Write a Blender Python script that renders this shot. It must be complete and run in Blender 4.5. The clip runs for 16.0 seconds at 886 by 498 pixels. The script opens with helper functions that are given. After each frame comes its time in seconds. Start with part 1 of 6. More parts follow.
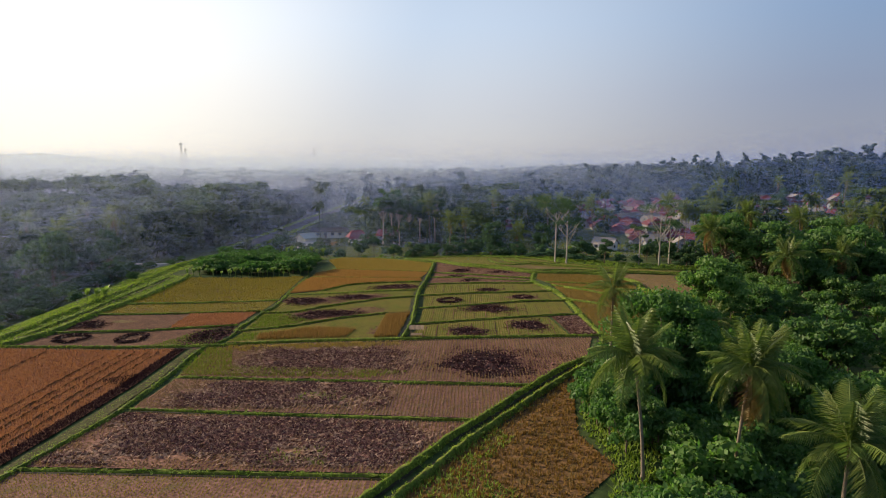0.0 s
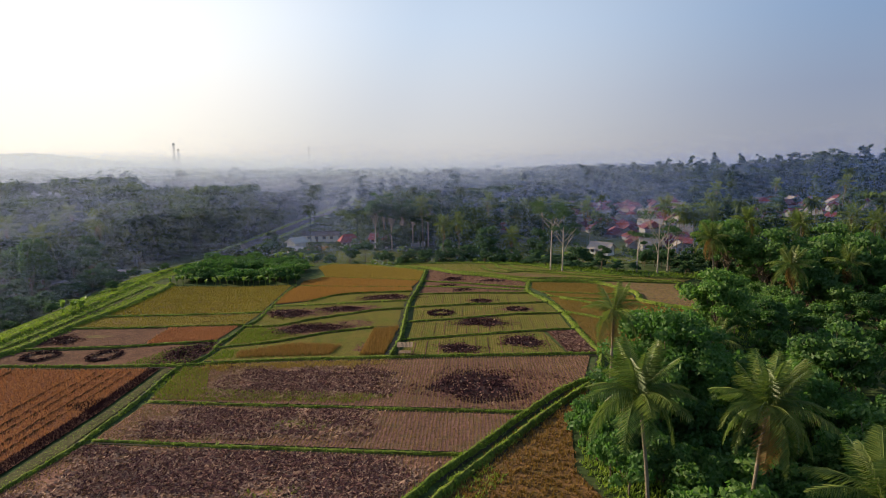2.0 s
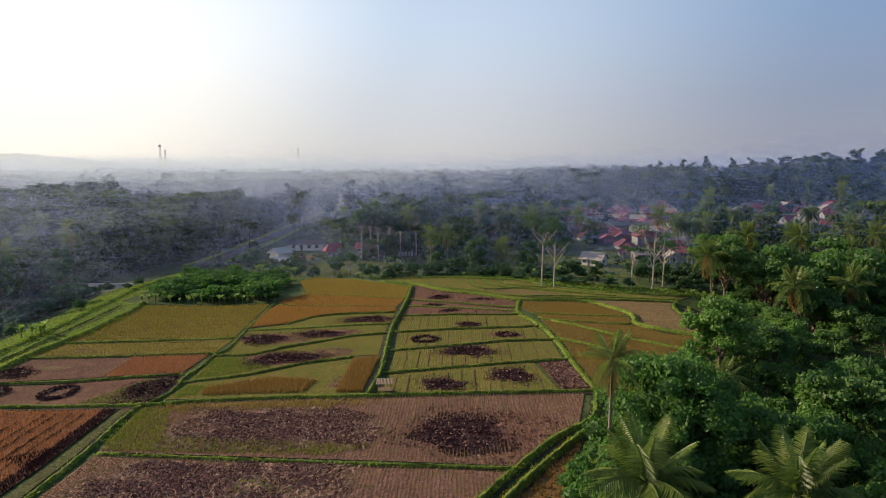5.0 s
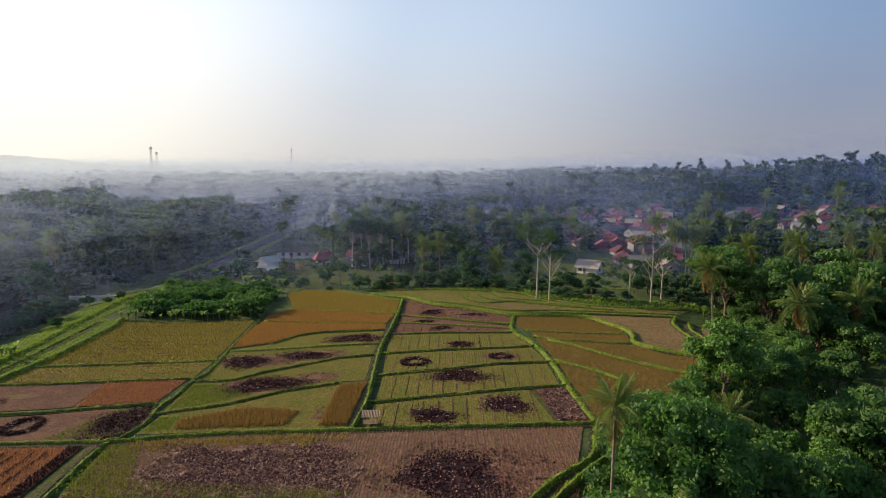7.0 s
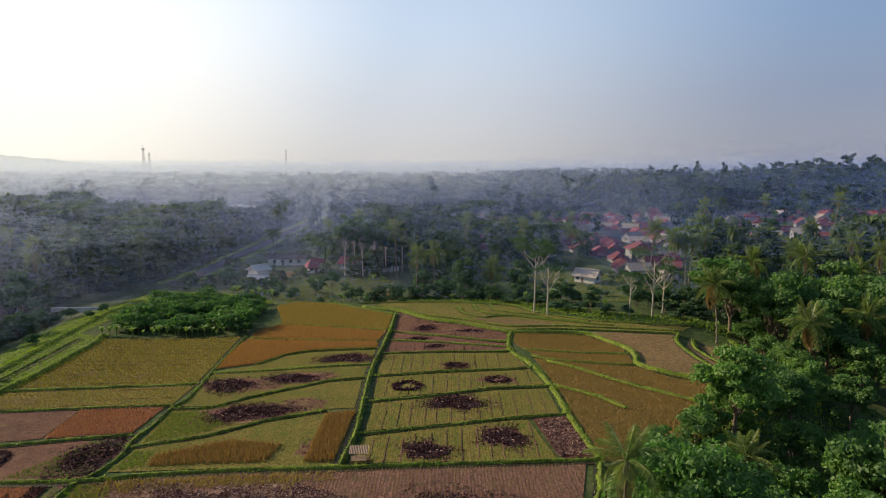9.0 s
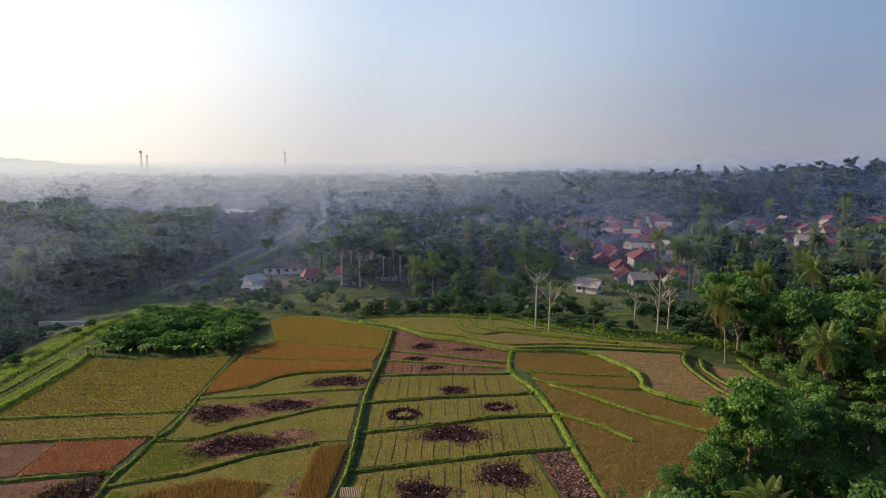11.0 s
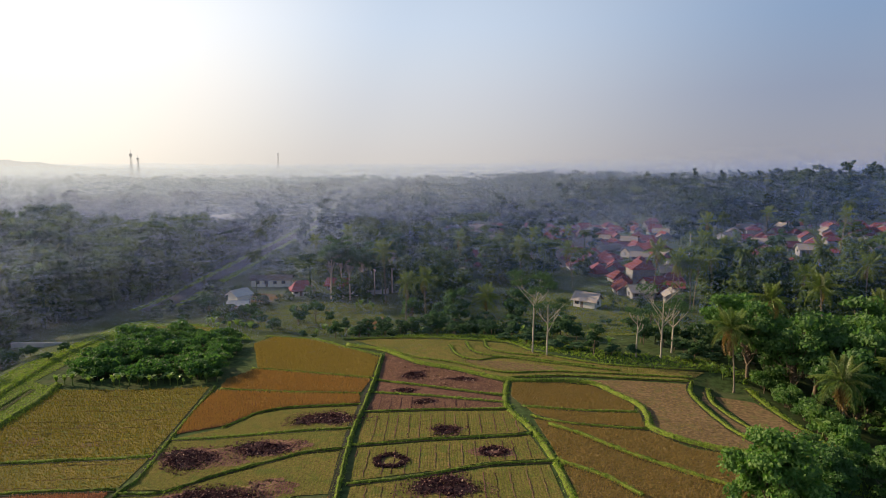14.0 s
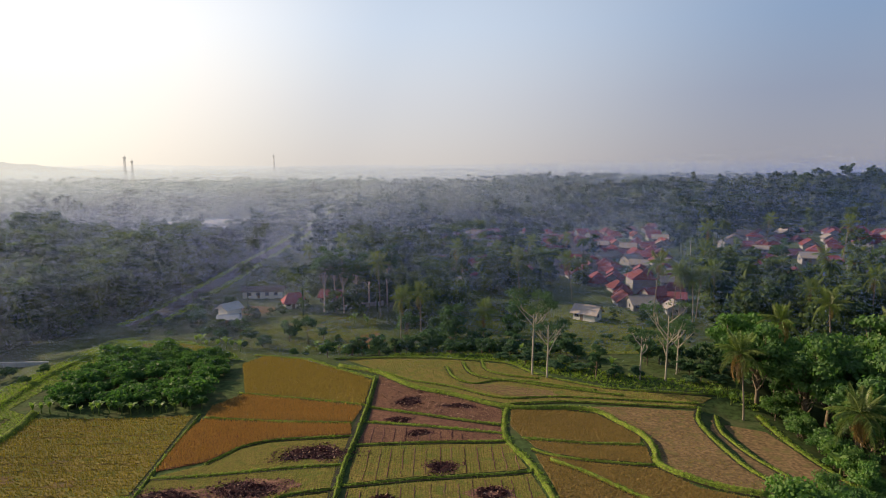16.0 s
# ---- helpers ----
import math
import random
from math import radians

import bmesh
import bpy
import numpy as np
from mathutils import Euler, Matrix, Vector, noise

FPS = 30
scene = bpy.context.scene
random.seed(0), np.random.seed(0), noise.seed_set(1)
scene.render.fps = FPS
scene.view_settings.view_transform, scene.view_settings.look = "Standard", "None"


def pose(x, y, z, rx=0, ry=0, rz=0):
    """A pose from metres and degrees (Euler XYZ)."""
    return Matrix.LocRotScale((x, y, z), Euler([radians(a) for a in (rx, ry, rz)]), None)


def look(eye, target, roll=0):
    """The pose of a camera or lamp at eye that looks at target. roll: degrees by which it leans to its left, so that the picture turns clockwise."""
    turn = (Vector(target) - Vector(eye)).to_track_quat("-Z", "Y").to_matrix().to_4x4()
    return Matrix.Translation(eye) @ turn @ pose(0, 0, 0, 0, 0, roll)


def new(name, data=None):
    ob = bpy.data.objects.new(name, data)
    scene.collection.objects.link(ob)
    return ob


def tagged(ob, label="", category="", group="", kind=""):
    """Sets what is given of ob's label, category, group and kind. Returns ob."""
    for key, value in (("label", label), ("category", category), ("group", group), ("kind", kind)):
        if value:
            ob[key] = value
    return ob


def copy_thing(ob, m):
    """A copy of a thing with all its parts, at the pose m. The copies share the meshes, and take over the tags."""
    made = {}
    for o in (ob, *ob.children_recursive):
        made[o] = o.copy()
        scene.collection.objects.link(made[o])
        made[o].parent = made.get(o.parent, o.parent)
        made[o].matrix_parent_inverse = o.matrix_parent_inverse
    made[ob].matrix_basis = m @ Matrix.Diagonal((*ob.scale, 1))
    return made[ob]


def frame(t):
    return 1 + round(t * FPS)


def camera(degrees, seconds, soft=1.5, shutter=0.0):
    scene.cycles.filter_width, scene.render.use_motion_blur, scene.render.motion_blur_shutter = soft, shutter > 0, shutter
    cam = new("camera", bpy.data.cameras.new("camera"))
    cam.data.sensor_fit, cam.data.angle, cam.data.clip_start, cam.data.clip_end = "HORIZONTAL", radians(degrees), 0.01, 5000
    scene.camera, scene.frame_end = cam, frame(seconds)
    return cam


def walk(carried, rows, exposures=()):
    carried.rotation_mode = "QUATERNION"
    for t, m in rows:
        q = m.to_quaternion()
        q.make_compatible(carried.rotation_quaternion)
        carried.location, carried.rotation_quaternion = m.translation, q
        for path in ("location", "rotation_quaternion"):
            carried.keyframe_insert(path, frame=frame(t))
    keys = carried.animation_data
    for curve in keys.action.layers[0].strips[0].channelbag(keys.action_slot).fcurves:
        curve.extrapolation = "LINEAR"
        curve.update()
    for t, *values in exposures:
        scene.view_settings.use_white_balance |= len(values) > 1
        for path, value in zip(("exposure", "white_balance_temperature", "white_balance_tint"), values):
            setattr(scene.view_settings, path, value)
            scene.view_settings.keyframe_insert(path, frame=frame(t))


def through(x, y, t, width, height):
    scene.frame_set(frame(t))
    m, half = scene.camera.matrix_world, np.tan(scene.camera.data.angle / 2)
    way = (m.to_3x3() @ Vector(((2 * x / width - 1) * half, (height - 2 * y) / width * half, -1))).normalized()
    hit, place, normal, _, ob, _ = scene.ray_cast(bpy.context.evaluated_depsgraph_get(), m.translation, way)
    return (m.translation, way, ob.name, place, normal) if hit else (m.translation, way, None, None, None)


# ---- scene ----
cam = camera(70.0, 16.0, soft=1.0)
PATH = [
    (0, (-0.482, 7.238, 24.17), (-0.575, 9.217, 23.893), 0.0),
    (0.5, (-0.357, 8.417, 24.321), (-0.444, 10.396, 24.042), 0.1),
    (1, (-0.23, 9.631, 24.554), (-0.31, 11.61, 24.276), 0.1),
    (1.5, (-0.09, 10.903, 24.913), (-0.167, 12.882, 24.635), 0.1),
    (2, (0.069, 12.097, 25.27), (-0.01, 14.076, 24.992), 0.0),
    (2.5, (0.244, 13.291, 25.638), (0.165, 15.27, 25.361), 0.0),
    (3, (0.366, 14.409, 26.017), (0.293, 16.389, 25.74), 0.0),
    (3.5, (0.536, 15.519, 26.419), (0.468, 17.499, 26.142), 0.0),
    (4, (0.617, 16.634, 26.877), (0.555, 18.614, 26.6), 0.0),
    (6.5, (1.166, 22.581, 29.335), (1.129, 24.561, 29.056), 0.1),
    (7, (1.269, 23.894, 29.842), (1.236, 25.874, 29.565), 0.0),
    (7.5, (1.347, 25.097, 30.308), (1.318, 27.077, 30.031), 0.0),
    (8, (1.426, 26.312, 30.805), (1.4, 28.292, 30.529), 0.0),
    (8.5, (1.449, 27.566, 31.22), (1.425, 29.546, 30.943), -0.0),
    (9, (1.359, 28.95, 31.749), (1.341, 30.93, 31.472), 0.1),
    (11.5, (1.643, 34.888, 34.361), (1.627, 36.869, 34.087), -0.0),
    (12, (1.65, 36.266, 34.806), (1.637, 38.247, 34.532), -0.0),
    (12.5, (1.716, 37.542, 35.306), (1.706, 39.523, 35.032), 0.0),
    (13, (1.808, 38.767, 35.746), (1.801, 40.748, 35.472), -0.0),
    (13.5, (1.898, 39.787, 36.285), (1.894, 41.768, 36.01), -0.1),
    (14, (2.061, 40.864, 36.917), (2.061, 42.845, 36.643), -0.0),
    (14.5, (2.155, 42.342, 37.577), (2.158, 44.323, 37.304), -0.0),
    (15, (2.191, 43.766, 38.212), (2.196, 45.747, 37.939), -0.1),
    (15.5, (2.228, 45.1, 38.849), (2.235, 47.081, 38.576), -0.1),
    (16, (2.294, 46.293, 39.529), (2.304, 48.274, 39.257), -0.1),
]
walk(cam, [(t, look(eye, target, roll)) for t, eye, target, roll in PATH], [(0, 0.5, 6580, 10.5), (7, 0.5, 6500, 10), (12.5, 0.5, 6650, 11), (16, 0.5, 6850, 12)])

# ---------------------------------------------------------------- light
SUN_AZ, SUN_EL = radians(-69), radians(22)      # azimuth from +y towards -x, elevation
sun_dir = Vector((math.sin(SUN_AZ) * math.cos(SUN_EL), math.cos(SUN_AZ) * math.cos(SUN_EL), math.sin(SUN_EL)))
world = bpy.data.worlds.new("world")
scene.world = world
world.use_nodes = True
wn, wl = world.node_tree.nodes, world.node_tree.links
sky = wn.new("ShaderNodeTexSky")
sky.sky_type, sky.sun_disc = "NISHITA", False
sky.sun_elevation, sky.sun_rotation = SUN_EL, SUN_AZ
sky.altitude, sky.air_density, sky.dust_density, sky.ozone_density = 0, 1.0, 1.0, 1.5
STRENGTH = 0.115
wn["Background"].inputs[1].default_value = STRENGTH
# morning haze over the whole sky: white towards the sun, blue-grey away from it, thickest at the horizon
wc = wn.new("ShaderNodeTexCoord")
wz = wn.new("ShaderNodeSeparateXYZ")
wl.new(wc.outputs["Generated"], wz.inputs[0])
dot = wn.new("ShaderNodeVectorMath")
dot.operation = "DOT_PRODUCT"
dot.inputs[1].default_value = sun_dir
wl.new(wc.outputs["Generated"], dot.inputs[0])


def world_ramp(value, stops):
    r = wn.new("ShaderNodeValToRGB")
    r.color_ramp.interpolation = "EASE"
    while len(r.color_ramp.elements) < len(stops):
        r.color_ramp.elements.new(0.5)
    for e, (p, c) in zip(r.color_ramp.elements, stops):
        e.position, e.color = p, (*c, 1)
    wl.new(value, r.inputs[0])
    return r.outputs[0]


def world_range(value, a, b, c=0.0, d=1.0):
    r = wn.new("ShaderNodeMapRange")
    for k, v in zip(("From Min", "From Max", "To Min", "To Max"), (a, b, c, d)):
        r.inputs[k].default_value = v
    wl.new(value, r.inputs["Value"])
    return r.outputs[0]


toward = world_range(dot.outputs["Value"], -1.0, 1.0)
high_air = world_ramp(toward, [(0.0, (0.13, 0.19, 0.33)), (0.43, (0.19, 0.28, 0.46)), (0.72, (0.56, 0.65, 0.79)), (0.87, (1.0, 1.0, 1.0)), (1.0, (1.0, 0.97, 0.9))])
LOW_AIR = [(0.0, (0.24, 0.25, 0.31)), (0.43, (0.29, 0.30, 0.36)), (0.72, (0.58, 0.57, 0.57)), (0.89, (0.95, 0.90, 0.80)), (1.0, (1.0, 0.95, 0.85))]
low_air = world_ramp(toward, LOW_AIR)
air = wn.new("ShaderNodeMix")
air.data_type = "RGBA"
wl.new(world_range(wz.outputs[2], 0.0, 0.2), air.inputs[0])
wl.new(low_air, air.inputs[6])
wl.new(high_air, air.inputs[7])
gain = wn.new("ShaderNodeVectorMath")
gain.operation = "SCALE"
gain.inputs["Scale"].default_value = 0.79 / STRENGTH
wl.new(air.outputs[2], gain.inputs[0])
veil = wn.new("ShaderNodeMix")
veil.data_type = "RGBA"
wl.new(world_range(wz.outputs[2], 0.1, 0.55, 0.96, 0.15), veil.inputs[0])
wl.new(sky.outputs[0], veil.inputs[6])
wl.new(gain.outputs[0], veil.inputs[7])
wl.new(veil.outputs[2], wn["Background"].inputs[0])
sun = new("sun", bpy.data.lights.new("sun", "SUN"))
sun.data.energy, sun.data.angle, sun.data.color = 5.0, radians(0.8), (1.0, 0.80, 0.54)
sun.rotation_euler = sun_dir.to_track_quat("Z", "Y").to_euler()
sun.location = (-100, 60, 120)

# ---------------------------------------------------------------- materials
def mat(name, rough=0.8):
    m = bpy.data.materials.new(name)
    m.use_nodes = True
    b = m.node_tree.nodes["Principled BSDF"]
    b.inputs["Roughness"].default_value = rough
    b.inputs["Specular IOR Level"].default_value = 0.25
    return m, m.node_tree.nodes, m.node_tree.links, b


def noise_mix(n, l, scale, c1, c2, lo=0.35, hi=0.65, coord="Object", detail=6, source=None):
    t = n.new("ShaderNodeTexNoise")
    t.inputs["Scale"].default_value, t.inputs["Detail"].default_value = scale, detail
    if source is None:
        source = n.new("ShaderNodeTexCoord").outputs[coord]
    l.new(source, t.inputs["Vector"])
    r = n.new("ShaderNodeMapRange")
    r.inputs["From Min"].default_value, r.inputs["From Max"].default_value = lo, hi
    l.new(t.outputs["Fac"], r.inputs["Value"])
    return mix(n, l, r.outputs[0], c1, c2), t


def mix(n, l, fac, c1, c2, how="MIX"):
    x = n.new("ShaderNodeMix")
    x.data_type, x.blend_type = "RGBA", how
    if isinstance(fac, (int, float)):
        x.inputs[0].default_value = fac
    else:
        l.new(fac, x.inputs[0])
    for k, c in ((6, c1), (7, c2)):
        if isinstance(c, tuple):
            x.inputs[k].default_value = (*c, 1)
        else:
            l.new(c, x.inputs[k])
    return x.outputs[2]


def bump(n, l, b, height, strength=0.5, distance=0.05):
    k = n.new("ShaderNodeBump")
    k.inputs["Strength"].default_value, k.inputs["Distance"].default_value = strength, distance
    l.new(height, k.inputs["Height"])
    l.new(k.outputs[0], b.inputs["Normal"])


def earth(name, c1, c2, c3, s1=0.12, s2=2.5, rough=0.95):
    """Soil or turf: broad patches, fine mottling and relief."""
    m, n, l, b = mat(name, rough)
    b.inputs["Specular IOR Level"].default_value = 0.1
    a, _ = noise_mix(n, l, s1, c1, c2)
    c, t = noise_mix(n, l, s2, (0.55, 0.55, 0.55), (1.38, 1.38, 1.38), 0.32, 0.68)
    e = mix(n, l, 1.0, a, c, "MULTIPLY")
    d, _ = noise_mix(n, l, s1 * 4.3, (0, 0, 0), (1, 1, 1), 0.5, 0.72)
    l.new(mix(n, l, d, e, c3), b.inputs["Base Color"])
    bump(n, l, b, t.outputs["Fac"], 0.6, 0.12)
    return m


def leaf(name, c1, c2, c3=None, through=0.35, rough=0.55, sheen=0.0, tint=(1.5, 1.5, 0.7), spec=0.25, patch=None):
    """Foliage: hue varies leaf by leaf and plant by plant, light passes through."""
    m, n, l, b = mat(name, rough)
    g = n.new("ShaderNodeNewGeometry")
    o = n.new("ShaderNodeObjectInfo")
    a = mix(n, l, g.outputs["Random Per Island"], c1, c2)
    if c3:
        f = n.new("ShaderNodeMath")
        f.operation = "MULTIPLY"
        f.inputs[1].default_value = 0.75
        l.new(o.outputs["Random"], f.inputs[0])
        a = mix(n, l, f.outputs[0], a, c3)
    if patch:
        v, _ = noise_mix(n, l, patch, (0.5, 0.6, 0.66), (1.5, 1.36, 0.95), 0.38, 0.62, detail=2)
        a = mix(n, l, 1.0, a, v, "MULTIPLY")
    l.new(a, b.inputs["Base Color"])
    b.inputs["Specular IOR Level"].default_value = spec
    b.inputs["Sheen Weight"].default_value = sheen
    b.inputs["Sheen Roughness"].default_value = 0.6
    b.inputs["Sheen Tint"].default_value = (0.75, 0.85, 1.0, 1)
    tr = n.new("ShaderNodeBsdfTranslucent")
    bright = mix(n, l, 1.0, a, tint, "MULTIPLY")
    l.new(bright, tr.inputs["Color"])
    ms = n.new("ShaderNodeMixShader")
    ms.inputs[0].default_value = through
    l.new(b.outputs[0], ms.inputs[1])
    l.new(tr.outputs[0], ms.inputs[2])
    l.new(ms.outputs[0], n["Material Output"].inputs[0])
    return m


def plain(name, c1, c2, scale=3.0, rough=0.8, metal=0.0, rnd=0.0):
    m, n, l, b = mat(name, rough)
    a, t = noise_mix(n, l, scale, c1, c2, 0.3, 0.7)
    if rnd:
        o = n.new("ShaderNodeObjectInfo")
        v = n.new("ShaderNodeMapRange")
        v.inputs["To Min"].default_value, v.inputs["To Max"].default_value = 1 - rnd, 1 + rnd
        l.new(o.outputs["Random"], v.inputs["Value"])
        cb = n.new("ShaderNodeCombineColor")
        for k in range(3):
            l.new(v.outputs[0], cb.inputs[k])
        a = mix(n, l, 1.0, a, cb.outputs[0], "MULTIPLY")
    l.new(a, b.inputs["Base Color"])
    b.inputs["Metallic"].default_value = metal
    bump(n, l, b, t.outputs["Fac"], 0.3, 0.03)
    return m


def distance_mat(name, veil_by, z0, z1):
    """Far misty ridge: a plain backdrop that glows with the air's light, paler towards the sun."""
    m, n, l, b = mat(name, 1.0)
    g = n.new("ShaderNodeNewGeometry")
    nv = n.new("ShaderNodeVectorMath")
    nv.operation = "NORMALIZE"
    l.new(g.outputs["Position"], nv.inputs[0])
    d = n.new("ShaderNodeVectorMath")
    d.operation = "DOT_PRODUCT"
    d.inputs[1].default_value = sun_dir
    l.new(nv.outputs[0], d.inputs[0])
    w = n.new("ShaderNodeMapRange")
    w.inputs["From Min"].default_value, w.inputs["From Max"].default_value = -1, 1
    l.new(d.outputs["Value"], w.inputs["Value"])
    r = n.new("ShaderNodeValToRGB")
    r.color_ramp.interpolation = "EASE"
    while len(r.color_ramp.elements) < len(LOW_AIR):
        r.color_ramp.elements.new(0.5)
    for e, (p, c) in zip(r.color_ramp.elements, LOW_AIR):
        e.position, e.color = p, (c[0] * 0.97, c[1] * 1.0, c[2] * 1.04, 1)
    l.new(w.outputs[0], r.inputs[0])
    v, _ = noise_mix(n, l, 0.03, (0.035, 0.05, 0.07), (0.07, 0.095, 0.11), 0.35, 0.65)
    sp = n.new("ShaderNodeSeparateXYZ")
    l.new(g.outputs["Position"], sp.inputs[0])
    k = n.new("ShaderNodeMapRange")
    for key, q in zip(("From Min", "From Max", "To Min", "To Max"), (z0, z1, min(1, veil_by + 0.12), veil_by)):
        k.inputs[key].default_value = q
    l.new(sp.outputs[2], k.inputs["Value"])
    # distance haze is mixed into the glow itself, more of it low down
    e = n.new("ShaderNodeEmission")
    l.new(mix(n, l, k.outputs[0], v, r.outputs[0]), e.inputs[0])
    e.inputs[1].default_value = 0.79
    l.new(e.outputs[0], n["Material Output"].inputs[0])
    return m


M = {}
M["ground"] = earth("ground_turf", (0.03, 0.055, 0.018), (0.06, 0.085, 0.026), (0.07, 0.078, 0.034), 0.06, 1.2)
M["stubble_soil"] = earth("stubble_soil", (0.165, 0.088, 0.072), (0.215, 0.118, 0.094), (0.135, 0.10, 0.054), 0.15, 3)
M["green_soil"] = earth("regrown_soil", (0.140, 0.122, 0.034), (0.178, 0.134, 0.042), (0.092, 0.115, 0.026), 0.15, 3)
M["bare_soil"] = earth("bare_soil", (0.125, 0.062, 0.042), (0.095, 0.048, 0.034), (0.155, 0.082, 0.054), 0.2, 3)
M["dark_soil"] = earth("dark_soil", (0.085, 0.035, 0.025), (0.11, 0.05, 0.035), (0.06, 0.025, 0.02), 0.4, 4)
M["ripe_soil"] = earth("ripe_soil", (0.19, 0.13, 0.055), (0.22, 0.15, 0.066), (0.145, 0.115, 0.045), 0.15, 3)
M["orange_soil"] = earth("orange_soil", (0.215, 0.096, 0.054), (0.185, 0.082, 0.048), (0.24, 0.118, 0.066), 0.15, 3)
M["meadow"] = earth("meadow_turf", (0.055, 0.085, 0.02), (0.095, 0.115, 0.03), (0.12, 0.10, 0.04), 0.07, 1.5)
M["mud"] = earth("pale_mud", (0.165, 0.108, 0.056), (0.140, 0.094, 0.046), (0.115, 0.10, 0.036), 0.15, 2)
M["bund"] = earth("bund_turf", (0.08, 0.12, 0.018), (0.13, 0.17, 0.026), (0.09, 0.08, 0.03), 0.5, 4)
M["ash"] = earth("ash", (0.018, 0.009, 0.012), (0.032, 0.016, 0.02), (0.06, 0.036, 0.036), 0.6, 5)
M["stubble"] = leaf("stubble_straw", (0.31, 0.205, 0.135), (0.20, 0.137, 0.085), through=0.2, rough=0.8, spec=0.05)
M["standing"] = leaf("uncut_rice", (0.27, 0.165, 0.075), (0.19, 0.12, 0.05), through=0.25, rough=0.8, spec=0.05)
M["stubble_green"] = leaf("stubble_regrowth", (0.19, 0.215, 0.040), (0.145, 0.175, 0.030), through=0.25, rough=0.8)
M["ripe"] = leaf("ripe_rice", (0.365, 0.195, 0.07), (0.25, 0.155, 0.06), through=0.25, rough=0.8)
M["ripe_yellow"] = leaf("yellow_rice", (0.315, 0.225, 0.07), (0.225, 0.18, 0.05), through=0.25, rough=0.8)
M["mown"] = leaf("mown_rice_straw", (0.265, 0.205, 0.042), (0.18, 0.158, 0.03), through=0.25, rough=0.8, spec=0.05)
M["olive"] = leaf("olive_rice", (0.275, 0.175, 0.06), (0.17, 0.14, 0.05), through=0.25, rough=0.8, spec=0.05)
M["ripe_orange"] = leaf("orange_rice", (0.35, 0.168, 0.105), (0.275, 0.125, 0.080), through=0.25, rough=0.8)
M["stubble_lush"] = leaf("lush_regrowth", (0.13, 0.20, 0.022), (0.09, 0.15, 0.016), through=0.3, rough=0.8)
M["burnt"] = leaf("burnt_straw", (0.022, 0.010, 0.013), (0.06, 0.028, 0.03), through=0.05, rough=0.9, spec=0.03)
M["pale_straw"] = leaf("pale_straw", (0.40, 0.275, 0.205), (0.22, 0.13, 0.105), through=0.1, rough=0.9, spec=0.03)
M["grass"] = leaf("grass", (0.105, 0.195, 0.028), (0.220, 0.300, 0.050), through=0.4, rough=0.6)
M["leaf_near"] = leaf("broad_leaf", (0.052, 0.122, 0.034), (0.140, 0.225, 0.060), (0.048, 0.110, 0.038), 0.45, tint=(1.2, 1.45, 0.75))
M["leaf_lush"] = leaf("lush_leaf", (0.062, 0.150, 0.032), (0.150, 0.245, 0.064), (0.052, 0.125, 0.038), 0.43, tint=(1.25, 1.5, 0.75))
M["leaf_mid"] = leaf("forest_leaf", (0.038, 0.084, 0.040), (0.100, 0.158, 0.062), (0.046, 0.088, 0.058), 0.4, 0.7, 0.0, (1.15, 1.4, 1.0), 0.1)
# far foliage: bluish leaf and through-light tints carry some of the haze
M["leaf_forest"] = leaf("haze_tinted_forest_leaf", (0.040, 0.074, 0.044), (0.086, 0.126, 0.064), None, 0.4, 0.8, 0.0, (1.3, 1.35, 1.2), 0.05, 0.11)
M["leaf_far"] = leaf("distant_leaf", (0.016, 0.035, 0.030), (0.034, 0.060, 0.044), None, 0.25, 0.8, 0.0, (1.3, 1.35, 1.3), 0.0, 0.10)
M["leaf_farther"] = leaf("haze_tinted_distant_leaf", (0.018, 0.035, 0.030), (0.034, 0.056, 0.044), None, 0.25, 0.8, 0.0, (1.3, 1.35, 1.3), 0.0, 0.07)
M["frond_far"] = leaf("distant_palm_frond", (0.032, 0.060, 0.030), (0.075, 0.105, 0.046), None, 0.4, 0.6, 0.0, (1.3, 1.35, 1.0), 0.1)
M["frond"] = leaf("palm_frond", (0.072, 0.135, 0.036), (0.200, 0.255, 0.066), (0.135, 0.155, 0.048), 0.36, 0.38, tint=(1.25, 1.4, 0.75))
M["frond_dry"] = leaf("dry_frond", (0.204, 0.132, 0.048), (0.144, 0.096, 0.036), None, 0.3, 0.6)
M["banana"] = leaf("banana_leaf", (0.105, 0.20, 0.05), (0.19, 0.28, 0.09), None, 0.45, 0.4)
M["burnt_soil"] = earth("scorched_soil", (0.155, 0.076, 0.062), (0.235, 0.130, 0.092), (0.09, 0.042, 0.04), 0.22, 3)
# near-black mud, doubling as the painted shade beside the bunds
M["ditch"] = earth("ditch_shade_mud", (0.025, 0.022, 0.015), (0.04, 0.035, 0.02), (0.03, 0.04, 0.012), 0.5, 3, 0.6)
M["path"] = earth("path_earth", (0.05, 0.05, 0.02), (0.075, 0.07, 0.03), (0.05, 0.065, 0.015), 0.5, 3)
M["dry"] = leaf("dry_weeds", (0.21, 0.125, 0.045), (0.15, 0.095, 0.03), through=0.25, rough=0.8, spec=0.05)
M["brown_soil"] = earth("brown_soil", (0.14, 0.08, 0.035), (0.18, 0.10, 0.045), (0.10, 0.075, 0.025), 0.25, 3)
# scattered light is put into the mist colours: pale sunward, blue away from it
M["mist"] = leaf("mist_haze_tint", (0.36, 0.43, 0.70), (0.38, 0.45, 0.70), None, 0.5, 1.0, 0.0, (1, 1, 1), 0.0)
